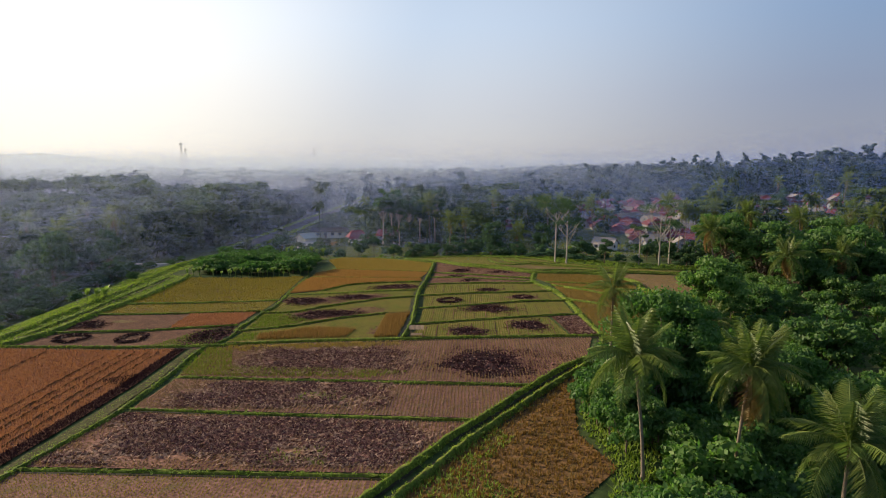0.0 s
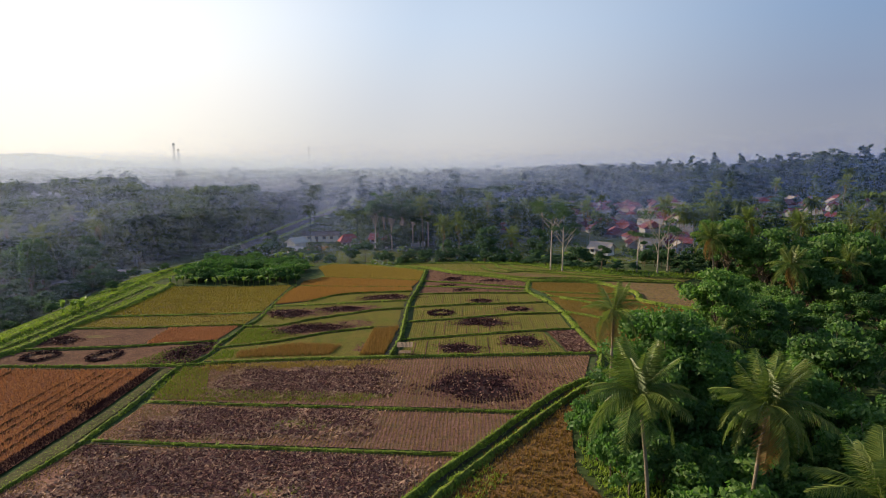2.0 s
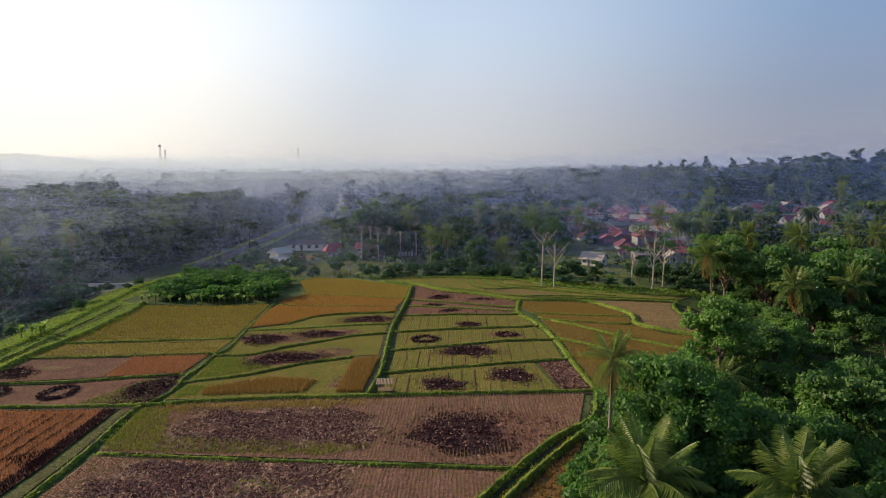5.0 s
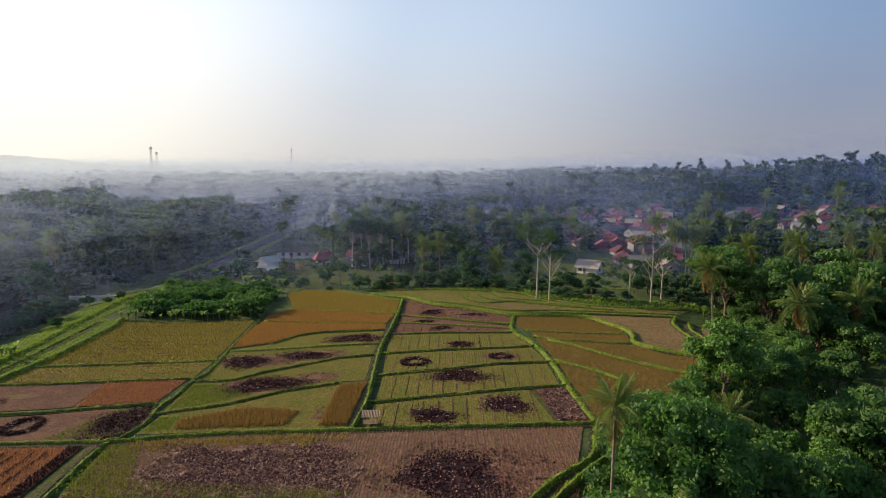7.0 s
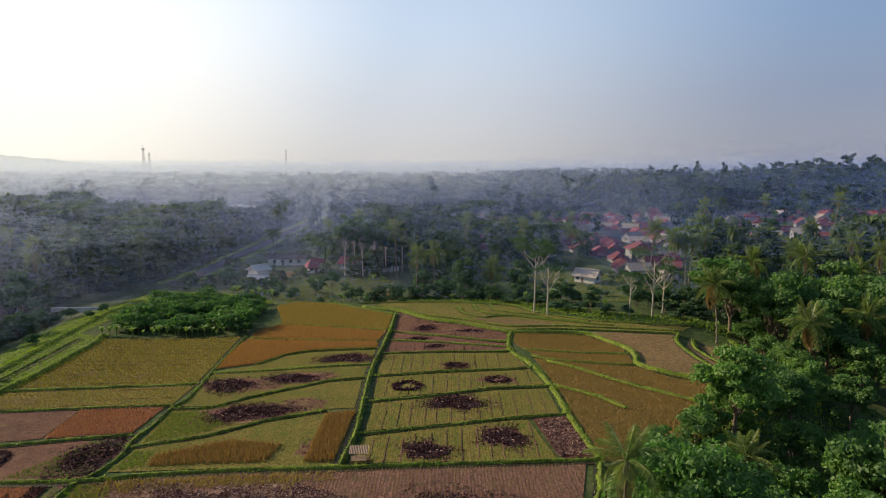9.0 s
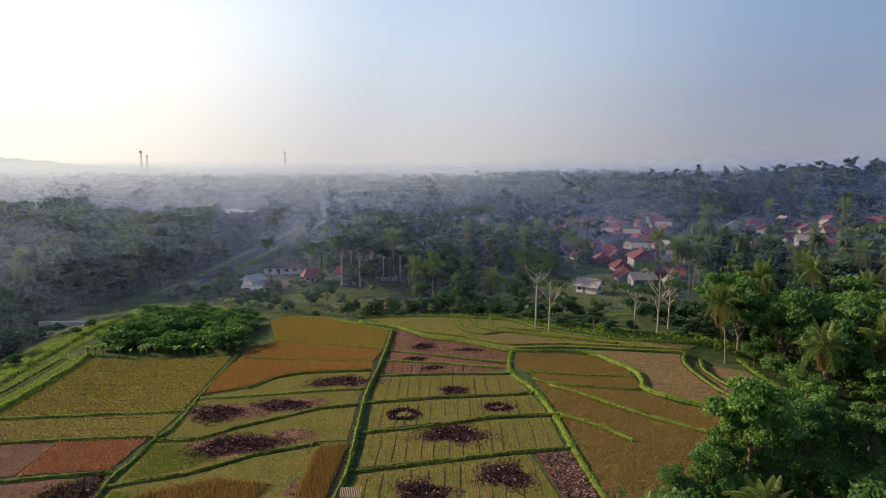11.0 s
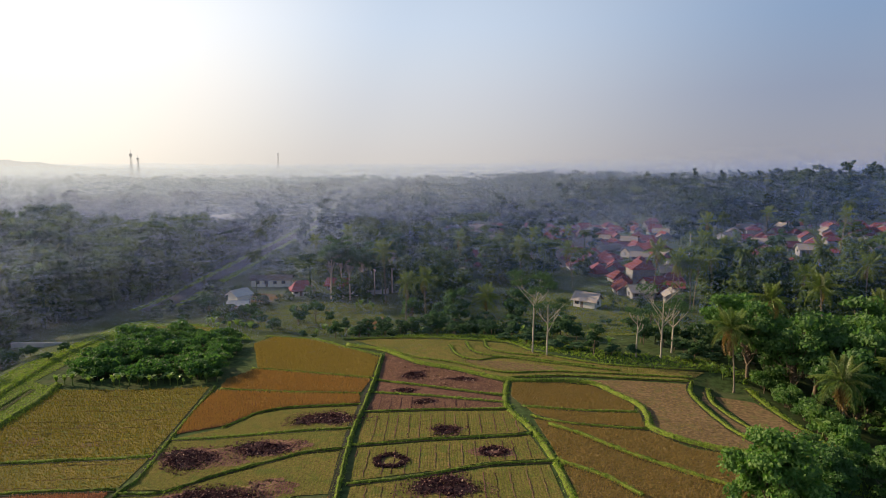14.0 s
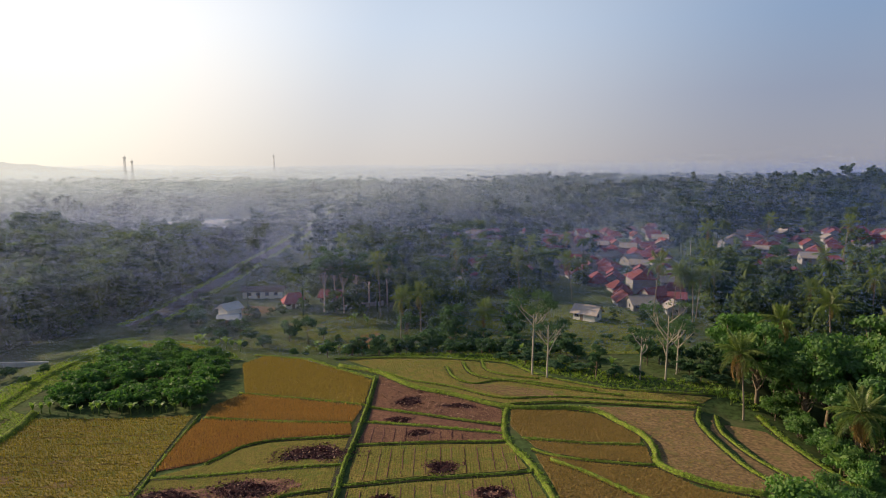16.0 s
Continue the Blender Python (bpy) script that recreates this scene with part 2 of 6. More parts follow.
M["blue_mist"] = leaf("mist_blue_airlight", (0.115, 0.205, 0.57), (0.13, 0.22, 0.57), None, 0.5, 1.0, 0.0, (1, 1, 1), 0.0)
M["far_mist"] = leaf("mist_sunlit_tint", (0.58, 0.68, 0.80), (0.61, 0.71, 0.80), None, 0.5, 1.0, 0.0, (1, 1, 1), 0.0)
M["scorched"] = leaf("scorched_straw", (0.045, 0.020, 0.026), (0.200, 0.105, 0.095), through=0.1, rough=0.9, spec=0.03)
M["leaf_thicket"] = leaf("thicket_leaf", (0.042, 0.105, 0.028), (0.095, 0.180, 0.048), (0.036, 0.090, 0.032), 0.42, tint=(1.25, 1.5, 0.75))
# mast grey is lightened to put the distance haze into its colour
M["mast_paint"] = plain("haze_paled_mast_paint", (0.42, 0.42, 0.44), (0.52, 0.52, 0.54), 1, 0.7)
M["bark"] = plain("bark", (0.10, 0.075, 0.05), (0.18, 0.14, 0.10), 6, 0.9)
M["bark_pale"] = plain("pale_bark", (0.30, 0.26, 0.21), (0.42, 0.37, 0.30), 4, 0.85)
M["bark_palm"] = plain("palm_bark", (0.150, 0.120, 0.090), (0.216, 0.180, 0.138), 5, 0.9)
M["tile"] = plain("clay_tile", (0.170, 0.044, 0.050), (0.085, 0.030, 0.040), 2.5, 0.85, rnd=0.5)
M["asbestos"] = plain("weathered_sheet", (0.19, 0.165, 0.155), (0.27, 0.24, 0.22), 1.5, 0.85, rnd=0.2)
M["old_sheet"] = plain("old_roof_sheet", (0.30, 0.25, 0.22), (0.40, 0.34, 0.30), 1.5, 0.85)
M["pale_sheet"] = plain("pale_sheet", (0.40, 0.40, 0.40), (0.52, 0.51, 0.50), 1.5, 0.7)
M["dark_sheet"] = plain("dark_sheet", (0.035, 0.035, 0.045), (0.06, 0.055, 0.065), 1.5, 0.7)
M["pink_tile"] = plain("faded_tile", (0.30, 0.085, 0.10), (0.21, 0.06, 0.075), 2.0, 0.85)
M["plaster"] = plain("plaster", (0.15, 0.15, 0.165), (0.25, 0.25, 0.26), 1.2, 0.85, rnd=0.25)
M["white_wall"] = plain("whitewash", (0.74, 0.72, 0.66), (0.62, 0.59, 0.52), 0.8, 0.85)
M["glass"] = plain("dark_pane", (0.03, 0.035, 0.045), (0.05, 0.055, 0.065), 1, 0.15)
M["wood"] = plain("old_wood", (0.17, 0.12, 0.08), (0.26, 0.19, 0.13), 5, 0.85)
M["concrete"] = plain("concrete", (0.42, 0.41, 0.39), (0.54, 0.52, 0.49), 1, 0.85)
M["asphalt"] = plain("road_surface", (0.055, 0.056, 0.058), (0.08, 0.08, 0.08), 0.6, 0.9)
M["blue"] = plain("blue_tarpaulin", (0.03, 0.10, 0.45), (0.05, 0.14, 0.55), 1, 0.6)

# ---------------------------------------------------------------- helpers of the build
def ss(x, a, b):
    u = np.clip((x - a) / (b - a), 0, 1)
    return u * u * (3 - 2 * u)


rng = np.random.default_rng(7)


def plateau(x, y):
    z = 0.035 * np.clip(x, -50, 0)
    z = z - 0.02 * (np.clip(y, 120, 165) - 120) - 0.06 * (np.clip(y, 165, 240) - 165)
    z = z + 0.02 * np.clip(x, 0, 20) * (1 - ss(y, 120, 140))
    z = z - 0.55 * ss(x - np.interp(y, (110, 122, 130, 137, 145, 150), (47, 42.6, 41.9, 42.4, 44.6, 46)), 0, 0.8) * ss(y, 104, 112) * (1 - ss(y, 146, 149))
    z = z - 0.6 * ss(x - np.interp(y, (110, 122, 128, 136, 142, 150), (50, 46.3, 45, 44.7, 46.2, 47)), 0, 0.8) * ss(y, 104, 112) * (1 - ss(y, 144, 147))
    return z


def edge_right(y):
    return np.interp(y, (0, 40, 55, 70, 82, 92, 105, 118, 150, 160), (4, 8, 11, 10.5, 15, 20, 35, 50, 55, 56))


def brow_left(y):
    return np.interp(y, (60, 95, 130, 160), (-72, -69, -71, -76))


def edge_back(x):
    return np.interp(x, (-90, -76, -60, -44, -30), (188, 202, 200, 186, 178))


def low(x, y):
    z = -7.0 - 3.0 * ss(-x, 85, 130) * (1 - ss(y, 300, 500))
    z = z + 9 * ss(x, 70, 190) * ss(y, 200, 300)
    z = z + 16 * np.exp(-(((x - 350) / 160) ** 2 + ((y - 540) / 130) ** 2))
    z = z + 1.2 * np.sin(x * 0.021 + 1) * np.sin(y * 0.017) * ss(y, 200, 400)
    return z


def gz(x, y):
    """Height of the ground."""
    x, y = np.asarray(x, float), np.asarray(y, float)
    d = np.maximum.reduce([brow_left(y) - x, x - edge_right(y), y - edge_back(x)])
    s = ss(d, 0, 20)
    return plateau(x, y) * (1 - s) + low(x, y) * s


def link(name, verts, faces, material, parent=None, label="", smooth=False):
    me = bpy.data.meshes.new(name)
    me.from_pydata(np.asarray(verts, float).tolist(), [], faces.tolist() if isinstance(faces, np.ndarray) else faces)
    me.materials.append(material)
    if smooth:
        me.shade_smooth()
    ob = new(name, me)
    ob.parent = parent
    if label:
        ob["label"] = label
    return ob


def link_fast(name, verts, sides, material):
    """One mesh of many separate faces with the same number of corners."""
    n = len(verts)
    me = bpy.data.meshes.new(name)
    me.vertices.add(n)
    me.vertices.foreach_set("co", np.asarray(verts, np.float32).ravel())
    me.loops.add(n)
    me.loops.foreach_set("vertex_index", np.arange(n, dtype=np.int32))
    me.polygons.add(n // sides)
    me.polygons.foreach_set("loop_start", np.arange(0, n, sides, dtype=np.int32))
    me.update(calc_edges=True)
    me.materials.append(material)
    return new(name, me)


def part(name, bm, material, parent, label="", smooth=False):
    me = bpy.data.meshes.new(name)
    bm.to_mesh(me)
    bm.free()
    me.materials.append(material)
    if smooth:
        me.shade_smooth()
    ob = new(name, me)
    ob.parent = parent
    if label:
        ob["label"] = label
    return ob


def box(bm, cx, cy, cz, sx, sy, sz, m=None, bevel=0.0):
    r = bmesh.ops.create_cube(bm, size=1, matrix=(m or Matrix()) @ Matrix.Translation((cx, cy, cz)) @ Matrix.Diagonal((sx, sy, sz, 1)))
    if bevel:
        bmesh.ops.bevel(bm, geom=list({e for v in r["verts"] for e in v.link_edges}), offset=bevel, segments=1, affect="EDGES")


def tube(path, radii, sides=7):
    """Verts and faces of a tapered tube along a path."""
    path = np.asarray(path, float)
    n = len(path)
    tang = np.gradient(path, axis=0)
    tang /= np.linalg.norm(tang, axis=1)[:, None] + 1e-9
    ref = np.where(np.abs(tang[:, 2:3]) > 0.9, [[1.0, 0, 0]], [[0, 0, 1.0]])
    u = np.cross(tang, ref)
    u /= np.linalg.norm(u, axis=1)[:, None]
    w = np.cross(tang, u)
    a = np.linspace(0, 2 * math.pi, sides, endpoint=False)
    v = path[:, None] + np.asarray(radii)[:, None, None] * (np.cos(a)[None, :, None] * u[:, None] + np.sin(a)[None, :, None] * w[:, None])
    f = [[i * sides + j, i * sides + (j + 1) % sides, (i + 1) * sides + (j + 1) % sides, (i + 1) * sides + j] for i in range(n - 1) for j in range(sides)]
    f.append([(n - 1) * sides + j for j in range(sides)])
    return v.reshape(-1, 3), f


def join(pieces):
    vs, fs, k = [], [], 0
    for v, f in pieces:
        vs.append(np.asarray(v, float))
        fs += [[i + k for i in q] for q in f]
        k += len(v)
    return np.concatenate(vs), fs


def cards(centres, size, r, up=0.35, stretch=1.5, normal=None, loose=0.55):
    """Small bent leaves at the centres: four corners each, pointed at both ends."""
    n = len(centres)
    d = r.normal(size=(n, 3)) * (1, 1, 0.7)
    if normal is not None:
        d = d * loose + normal
    d /= np.linalg.norm(d, axis=1)[:, None] + 1e-9
    a = np.cross(d, r.normal(size=(n, 3)))
    a /= np.linalg.norm(a, axis=1)[:, None] + 1e-9
    b = np.cross(d, a)
    s = (size * r.uniform(0.6, 1.3, n))[:, None]
    drop = np.array([0, 0, -1.0]) * s * up * 0.4
    v = np.stack([centres - a * s * stretch * 0.5, centres + b * s * 0.5 + drop * 0.3, centres + a * s * stretch * 0.5 + drop, centres - b * s * 0.5 + drop * 0.3], 1)
    return v.reshape(-1, 3), np.arange(4 * n).reshape(n, 4)


def inside(poly, x, y):
    ok = np.zeros(len(x), bool)
    for (x1, y1), (x2, y2) in zip(poly, poly[1:] + poly[:1]):
        c = (y1 > y) != (y2 > y)
        ok ^= c & (x < (x2 - x1) * (y - y1) / (y2 - y1 + 1e-12) + x1)
    return ok


def smooth_line(pts, step=0.8):
    """A curve through the points, sampled evenly."""
    p = np.array(pts, float)
    p = np.vstack([2 * p[0] - p[1], p, 2 * p[-1] - p[-2]])
    out = []
    for i in range(1, len(p) - 2):
        k = max(2, int(np.linalg.norm(p[i + 1] - p[i]) / step))
        t = np.linspace(0, 1, k, endpoint=False)[:, None]
        out.append(0.5 * (2 * p[i] + (p[i + 1] - p[i - 1]) * t + (2 * p[i - 1] - 5 * p[i] + 4 * p[i + 1] - p[i + 2]) * t ** 2 + (3 * p[i] - p[i - 1] - 3 * p[i + 1] + p[i + 2]) * t ** 3))
    return np.vstack([*out, p[-2:-1]])


# ---------------------------------------------------------------- ground
def axis_steps(lo, hi, fine, far):
    a = list(np.arange(lo, hi + 0.01, fine))
    s, up = fine, hi
    while up < far:
        s *= 1.16
        up += s
        a.append(up)
    s, dn = fine, lo
    while dn > -far:
        s *= 1.16
        dn -= s
        a.insert(0, dn)
    return np.array(a)


gx, gy = axis_steps(-110, 90, 1.6, 4600), axis_steps(36, 240, 1.6, 4600)
X, Y = np.meshgrid(gx, gy)
Z = gz(X, Y) + 0.12 * rng.normal(size=X.shape) * np.clip((np.maximum.reduce([brow_left(Y) - 1 - X, X - edge_right(Y) - 1, Y - edge_back(X) - 1])) / 5, 0, 1)
nx, ny = len(gx), len(gy)
idx = np.arange(nx * ny).reshape(ny, nx)
quads = np.stack([idx[:-1, :-1], idx[:-1, 1:], idx[1:, 1:], idx[1:, :-1]], -1).reshape(-1, 4)
tagged(link("ground", np.stack([X, Y, Z], -1).reshape(-1, 3), quads, M["ground"], smooth=True), "grassy rolling farmland with worn brown earth patches", "ground", kind="structure")

# ---------------------------------------------------------------- paddy plots
def plot_sheet(name, poly, material, label, raise_by=0.07, category="rice field"):
    bm = bmesh.new()
    bm.faces.new([bm.verts.new((x, y, 0)) for x, y in poly])
    xs, ys = [p[0] for p in poly], [p[1] for p in poly]
    for k in range(2):
        lo, hi = (min(xs), max(xs)) if k == 0 else (min(ys), max(ys))
        for c in np.arange(math.ceil(lo / 2) * 2, hi, 2.0):
            co, no = ((c, 0, 0), (1, 0, 0)) if k == 0 else ((0, c, 0), (0, 1, 0))
            bmesh.ops.bisect_plane(bm, geom=bm.verts[:] + bm.edges[:] + bm.faces[:], plane_co=co, plane_no=no)
    for v in bm.verts:
        v.co.z = float(gz(v.co.x, v.co.y)) + raise_by
    bmesh.ops.recalc_face_normals(bm, faces=bm.faces[:])
    if sum(f.normal.z for f in bm.faces) < 0:
        bmesh.ops.reverse_faces(bm, faces=bm.faces[:])
    ob = part(name, bm, material, None)
    return tagged(ob, label, category, kind="structure")


def tufts(name, poly, material, label, dx, dy, height, spread, blades=3, wide=0.035, turn=0.0, jitter=0.25, thin=0.0, raise_by=0.06, category="crop", bare=()):
    """Clumps of blades in rows over a plot, bare where straw was burnt."""
    xs, ys = np.array([p[0] for p in poly]), np.array([p[1] for p in poly])
    cx, cy = xs.mean(), ys.mean()
    R = max(np.ptp(xs), np.ptp(ys)) * 0.75 + 2
    u, v = np.meshgrid(np.arange(-R, R, dx), np.arange(-R, R, dy))
    u, v = u.ravel(), v.ravel()
    u = u + rng.normal(size=len(u)) * dx * jitter * 0.4
    v = v + rng.normal(size=len(v)) * dy * jitter
    c, s = math.cos(turn), math.sin(turn)
    x, y = cx + c * u - s * v, cy + s * u + c * v
    ok = inside(poly, x, y)
    if thin:
        ok &= rng.random(len(x)) > thin
    for bx, by, brx, bry in bare:
        ok &= ((x - bx) / brx) ** 2 + ((y - by) / bry) ** 2 > rng.uniform(0.5, 1.1, len(x))
    x, y = x[ok], y[ok]
    n = len(x)
    z = gz(x, y) + raise_by
    base = np.stack([x, y, z], -1)
    vs = []
    for _ in range(blades):
        a = rng.uniform(0, 2 * math.pi, n)
        side = np.stack([np.cos(a), np.sin(a), 0 * a], -1) * wide
        lean = np.stack([-np.sin(a), np.cos(a), 0 * a], -1) * (rng.normal(size=n) * spread)[:, None]
        h = (height * rng.uniform(0.6, 1.25, n))[:, None] * np.array([0, 0, 1.0])
        off = rng.normal(size=(n, 3)) * (spread * 0.35, spread * 0.35, 0)
        vs.append(np.stack([base + off - side, base + off + side, base + off + lean + h], 1))
    vs = np.stack(vs, 1).reshape(-1, 3)
    ob = link(name, vs, np.arange(len(vs)).reshape(-1, 3), material)
    return tagged(ob, label, category, kind="stuff")


# near plots, from the camera outwards
N0 = [(-39.5, 44), (-11, 44), (-7.2, 52.6), (-38.3, 54.4)]
N1 = [(-38, 55.6), (-6.4, 53.8), (-0.6, 63.2), (-35.6, 67.0)]
N2 = [(-35.5, 68.2), (0.2, 64.3), (5.6, 72.3), (-35.1, 76.9)]
N3 = [(-35.2, 78.0), (6.2, 73.5), (13.6, 83), (15.8, 91.4), (-9.9, 90.8), (-22, 90.8), (-31, 90.2), (-36.6, 89.2)]
plot_sheet("paddy_plot_1", N0, M["stubble_soil"], "harvested brown paddy with dull stubble rows")
plot_sheet("paddy_plot_2", N1, M["burnt_soil"], "harvested paddy strewn with burnt straw")
plot_sheet("paddy_plot_3", N2, M["stubble_soil"], "harvested brown paddy with rows of stubble")
plot_sheet("paddy_plot_4", N3, M["stubble_soil"], "harvested paddy with stubble rows and burnt patches")
BURN1 = [(-28, 60.5, 8, 5), (-13, 59.5, 8, 4.6), (-21, 63, 8, 3.5)]
BURN2 = [(-25, 71.5, 6.5, 3.8), (-17.5, 72, 6, 3.5)]
BURN3 = [(1.0, 80.6, 5.2, 4.3), (-21.5, 83.5, 6.5, 4.4), (-14.5, 82.2, 4.5, 3.2)]
tufts("paddy_stubble", N0, M["mown"], "short olive and straw stubble in rows", 0.36, 0.22, 0.18, 0.06)
tufts("paddy_stubble", N1, M["stubble"], "short straw-coloured stubble in rows", 0.36, 0.19, 0.2, 0.055, 3, 0.06, bare=BURN1)
tufts("paddy_stubble", N2, M["stubble"], "short straw-coloured stubble in rows", 0.36, 0.19, 0.2, 0.055, 3, 0.06, bare=BURN2)
tufts("paddy_stubble", N3, M["stubble"], "short straw-coloured stubble in rows", 0.36, 0.19, 0.2, 0.055, 3, 0.06, bare=BURN3)
tufts("regrown_rice", [(-35, 78.2), (-12, 76.2), (-8, 78), (-30, 81), (-33, 89), (-36.4, 89)], M["stubble_green"], "yellow-green regrowing rice tufts", 0.28, 0.28, 0.34, 0.16, 4, 0.045, thin=0.15)
tufts("standing_rice", [(-34, 88.2), (-16, 88.3), (-14.2, 86.8), (-13.4, 90.6), (-34, 90)], M["ripe_yellow"], "ragged uncut strip of ripe yellow rice", 0.24, 0.24, 0.4, 0.25, 3, 0.05, thin=0.5, jitter=1.2)

O1 = [(-42.2, 50), (-41.3, 62), (-40.6, 75), (-40.9, 89), (-66, 89), (-70, 50)]
plot_sheet("paddy_plot_5", O1, M["orange_soil"], "ripe orange paddy with dark furrows")
tufts("ripe_orange_rice", O1, M["ripe_orange"], "dense ripe orange rice", 0.24, 0.3, 0.32, 0.2, 4, 0.05)

L1 = [(-37, 90.9), (-36.6, 98.6), (-42, 100), (-55, 97.6), (-63, 96.6), (-66, 90.6)]
plot_sheet("paddy_plot_6", L1, M["bare_soil"], "bare brown-pink paddy with burnt rings")
tufts("regrown_rice", [(-37, 91.1), (-36.6, 98.6), (-41, 99.6), (-45.5, 91.2)], M["stubble_lush"], "green stubble beside the path", 0.3, 0.3, 0.2, 0.14, 3, 0.05)
tufts("paddy_stubble", [(-45.5, 91.2), (-41, 99.6), (-63, 96.4), (-66, 90.8)], M["stubble"], "sparse brown stubble", 0.3, 0.3, 0.1, 0.05, 2, thin=0.3)
L2 = [(-47.8, 101.0), (-63, 98.4), (-64, 108.4), (-48.2, 109.7)]
plot_sheet("paddy_plot_7", L2, M["bare_soil"], "bare brown-pink paddy with a burnt ring")
tufts("paddy_stubble", L2, M["stubble"], "sparse brown stubble", 0.3, 0.3, 0.1, 0.05, 2, thin=0.3)
L3 = [(-37.2, 102), (-47.5, 101), (-47.9, 109.7), (-36.8, 109.8)]
plot_sheet("paddy_plot_8", L3, M["orange_soil"], "ripe orange paddy")
tufts("ripe_orange_rice", L3, M["ripe_orange"], "dense ripe orange rice", 0.24, 0.28, 0.32, 0.2, 4, 0.05)
L4 = [(-36.2, 111), (-63.8, 109.6), (-63, 116), (-51, 117.6), (-36, 118.2)]
plot_sheet("paddy_plot_9", L4, M["green_soil"], "yellow-green paddy with cut rows")
tufts("regrown_rice", L4, M["mown"], "yellow-green rice stubble", 0.26, 0.5, 0.25, 0.12, 3, 0.05)
L5 = [(-36.2, 119.2), (-51, 118.8), (-63, 117.6), (-63.6, 134), (-64.5, 145.6), (-52, 146), (-38.4, 146.2), (-37, 130)]
plot_sheet("paddy_plot_10", L5, M["green_soil"], "yellow-green paddy mown in long swathes")
tufts("mown_rice", L5, M["mown"], "yellow rice mown in swathes", 0.28, 0.75, 0.35, 0.16, 4, 0.06, jitter=0.22)

M1 = [(-35, 92), (-31, 92), (-21.6, 92.3), (-11, 92.2), (-10.4, 107), (-14.4, 106.4), (-21, 104), (-27, 99.9), (-34.4, 97.4)]
plot_sheet("paddy_plot_11", M1, M["green_soil"], "half-cut paddy between grassy bunds")
tufts("paddy_stubble", M1, M["stubble_green"], "yellow-green stubble in rows", 0.34, 0.22, 0.18, 0.06)
tufts("standing_rice", [(-31, 93), (-18.5, 93.3), (-17.5, 97.5), (-24, 99), (-31.5, 95.6)], M["standing"], "standing block of ripe golden rice", 0.22, 0.22, 0.5, 0.18, 4, 0.05, thin=0.2)
tufts("standing_rice", [(-14.2, 93), (-11, 93), (-10.5, 106.6), (-14.2, 105.6)], M["standing"], "standing strip of ripe golden rice", 0.22, 0.22, 0.6, 0.15, 4, 0.05)
M2 = [(-34.8, 98.7), (-27.5, 101), (-21.2, 105.2), (-14.4, 107.8), (-10.6, 108), (-10.9, 118.7), (-16, 117.9), (-21, 115), (-26, 112), (-30.4, 108.7), (-35.2, 108.6)]
plot_sheet("paddy_plot_12", M2, M["green_soil"], "green stubble paddy with a burnt patch")
tufts("paddy_stubble", M2, M["stubble_green"], "yellow-green stubble in rows", 0.34, 0.22, 0.18, 0.06, bare=[(-25, 107.2, 5.5, 3)])
tufts("regrown_rice", [(-34.6, 99.2), (-28, 101.6), (-26.5, 104), (-30, 107.8), (-34.8, 108.2)], M["stubble_lush"], "lush green regrowing stubble", 0.3, 0.3, 0.22, 0.14, 3, 0.06)
tufts("regrown_rice", [(-34.8, 92.4), (-31.6, 92.8), (-32, 96.6), (-34.3, 97)], M["stubble_lush"], "lush green regrowing stubble", 0.3, 0.3, 0.22, 0.14, 3, 0.06)
M3 = [(-34.9, 110.2), (-30.4, 110), (-26, 113.3), (-21, 116.2), (-16, 119.2), (-11.2, 120), (-11.2, 125.6), (-18, 125.1), (-29.5, 123.7), (-35.2, 123.5)]
plot_sheet("paddy_plot_13", M3, M["green_soil"], "stubble paddy with burnt straw patches")
tufts("paddy_stubble", M3, M["stubble_green"], "yellow-brown stubble in rows", 0.34, 0.22, 0.18, 0.06, bare=[(-30.5, 118, 4.5, 3), (-21.5, 120, 4.5, 2.4)])
M4 = [(-35, 124.6), (-29.5, 124.7), (-18, 126.2), (-11.2, 126.6), (-11, 134.6), (-16.6, 134.5), (-22.4, 134.1), (-26, 132.4), (-29.5, 127.6)]
plot_sheet("paddy_plot_14", M4, M["green_soil"], "stubble paddy with a burnt patch")
tufts("paddy_stubble", M4, M["stubble_green"], "yellow-brown stubble in rows", 0.34, 0.22, 0.18, 0.06, bare=[(-15.2, 129.8, 4.6, 2.5)])
M5 = [(-35.6, 126), (-30, 128.4), (-27, 132.8), (-22.4, 135.4), (-16.6, 135.8), (-11, 136), (-11.6, 139.8), (-22, 141.2), (-36.2, 144), (-36.6, 136)]
plot_sheet("paddy_plot_15", M5, M["orange_soil"], "ripe orange paddy")
tufts("ripe_rice", M5, M["ripe"], "dense ripe orange-gold rice", 0.25, 0.28, 0.45, 0.16, 4, 0.05)
M6 = [(-36.2, 145), (-22, 142.4), (-11.4, 141), (-10.6, 147.2), (-22, 151.6), (-33, 155.4), (-36.6, 150)]
plot_sheet("paddy_plot_16", M6, M["ripe_soil"], "ripe golden paddy")
tufts("ripe_rice", M6, M["ripe"], "dense ripe golden rice", 0.25, 0.28, 0.45, 0.16, 4, 0.05)
M7 = [(-33, 156.4), (-22, 152.8), (-10.6, 148.4), (-10.4, 160.4), (-17, 167.4), (-27, 177.6), (-36.5, 182), (-39.5, 176)]
plot_sheet("paddy_plot_17", M7, M["ripe_soil"], "ripe yellow paddy beside the thicket")
tufts("ripe_rice", M7, M["ripe_yellow"], "dense ripe yellow rice", 0.26, 0.3, 0.45, 0.16, 4, 0.05)

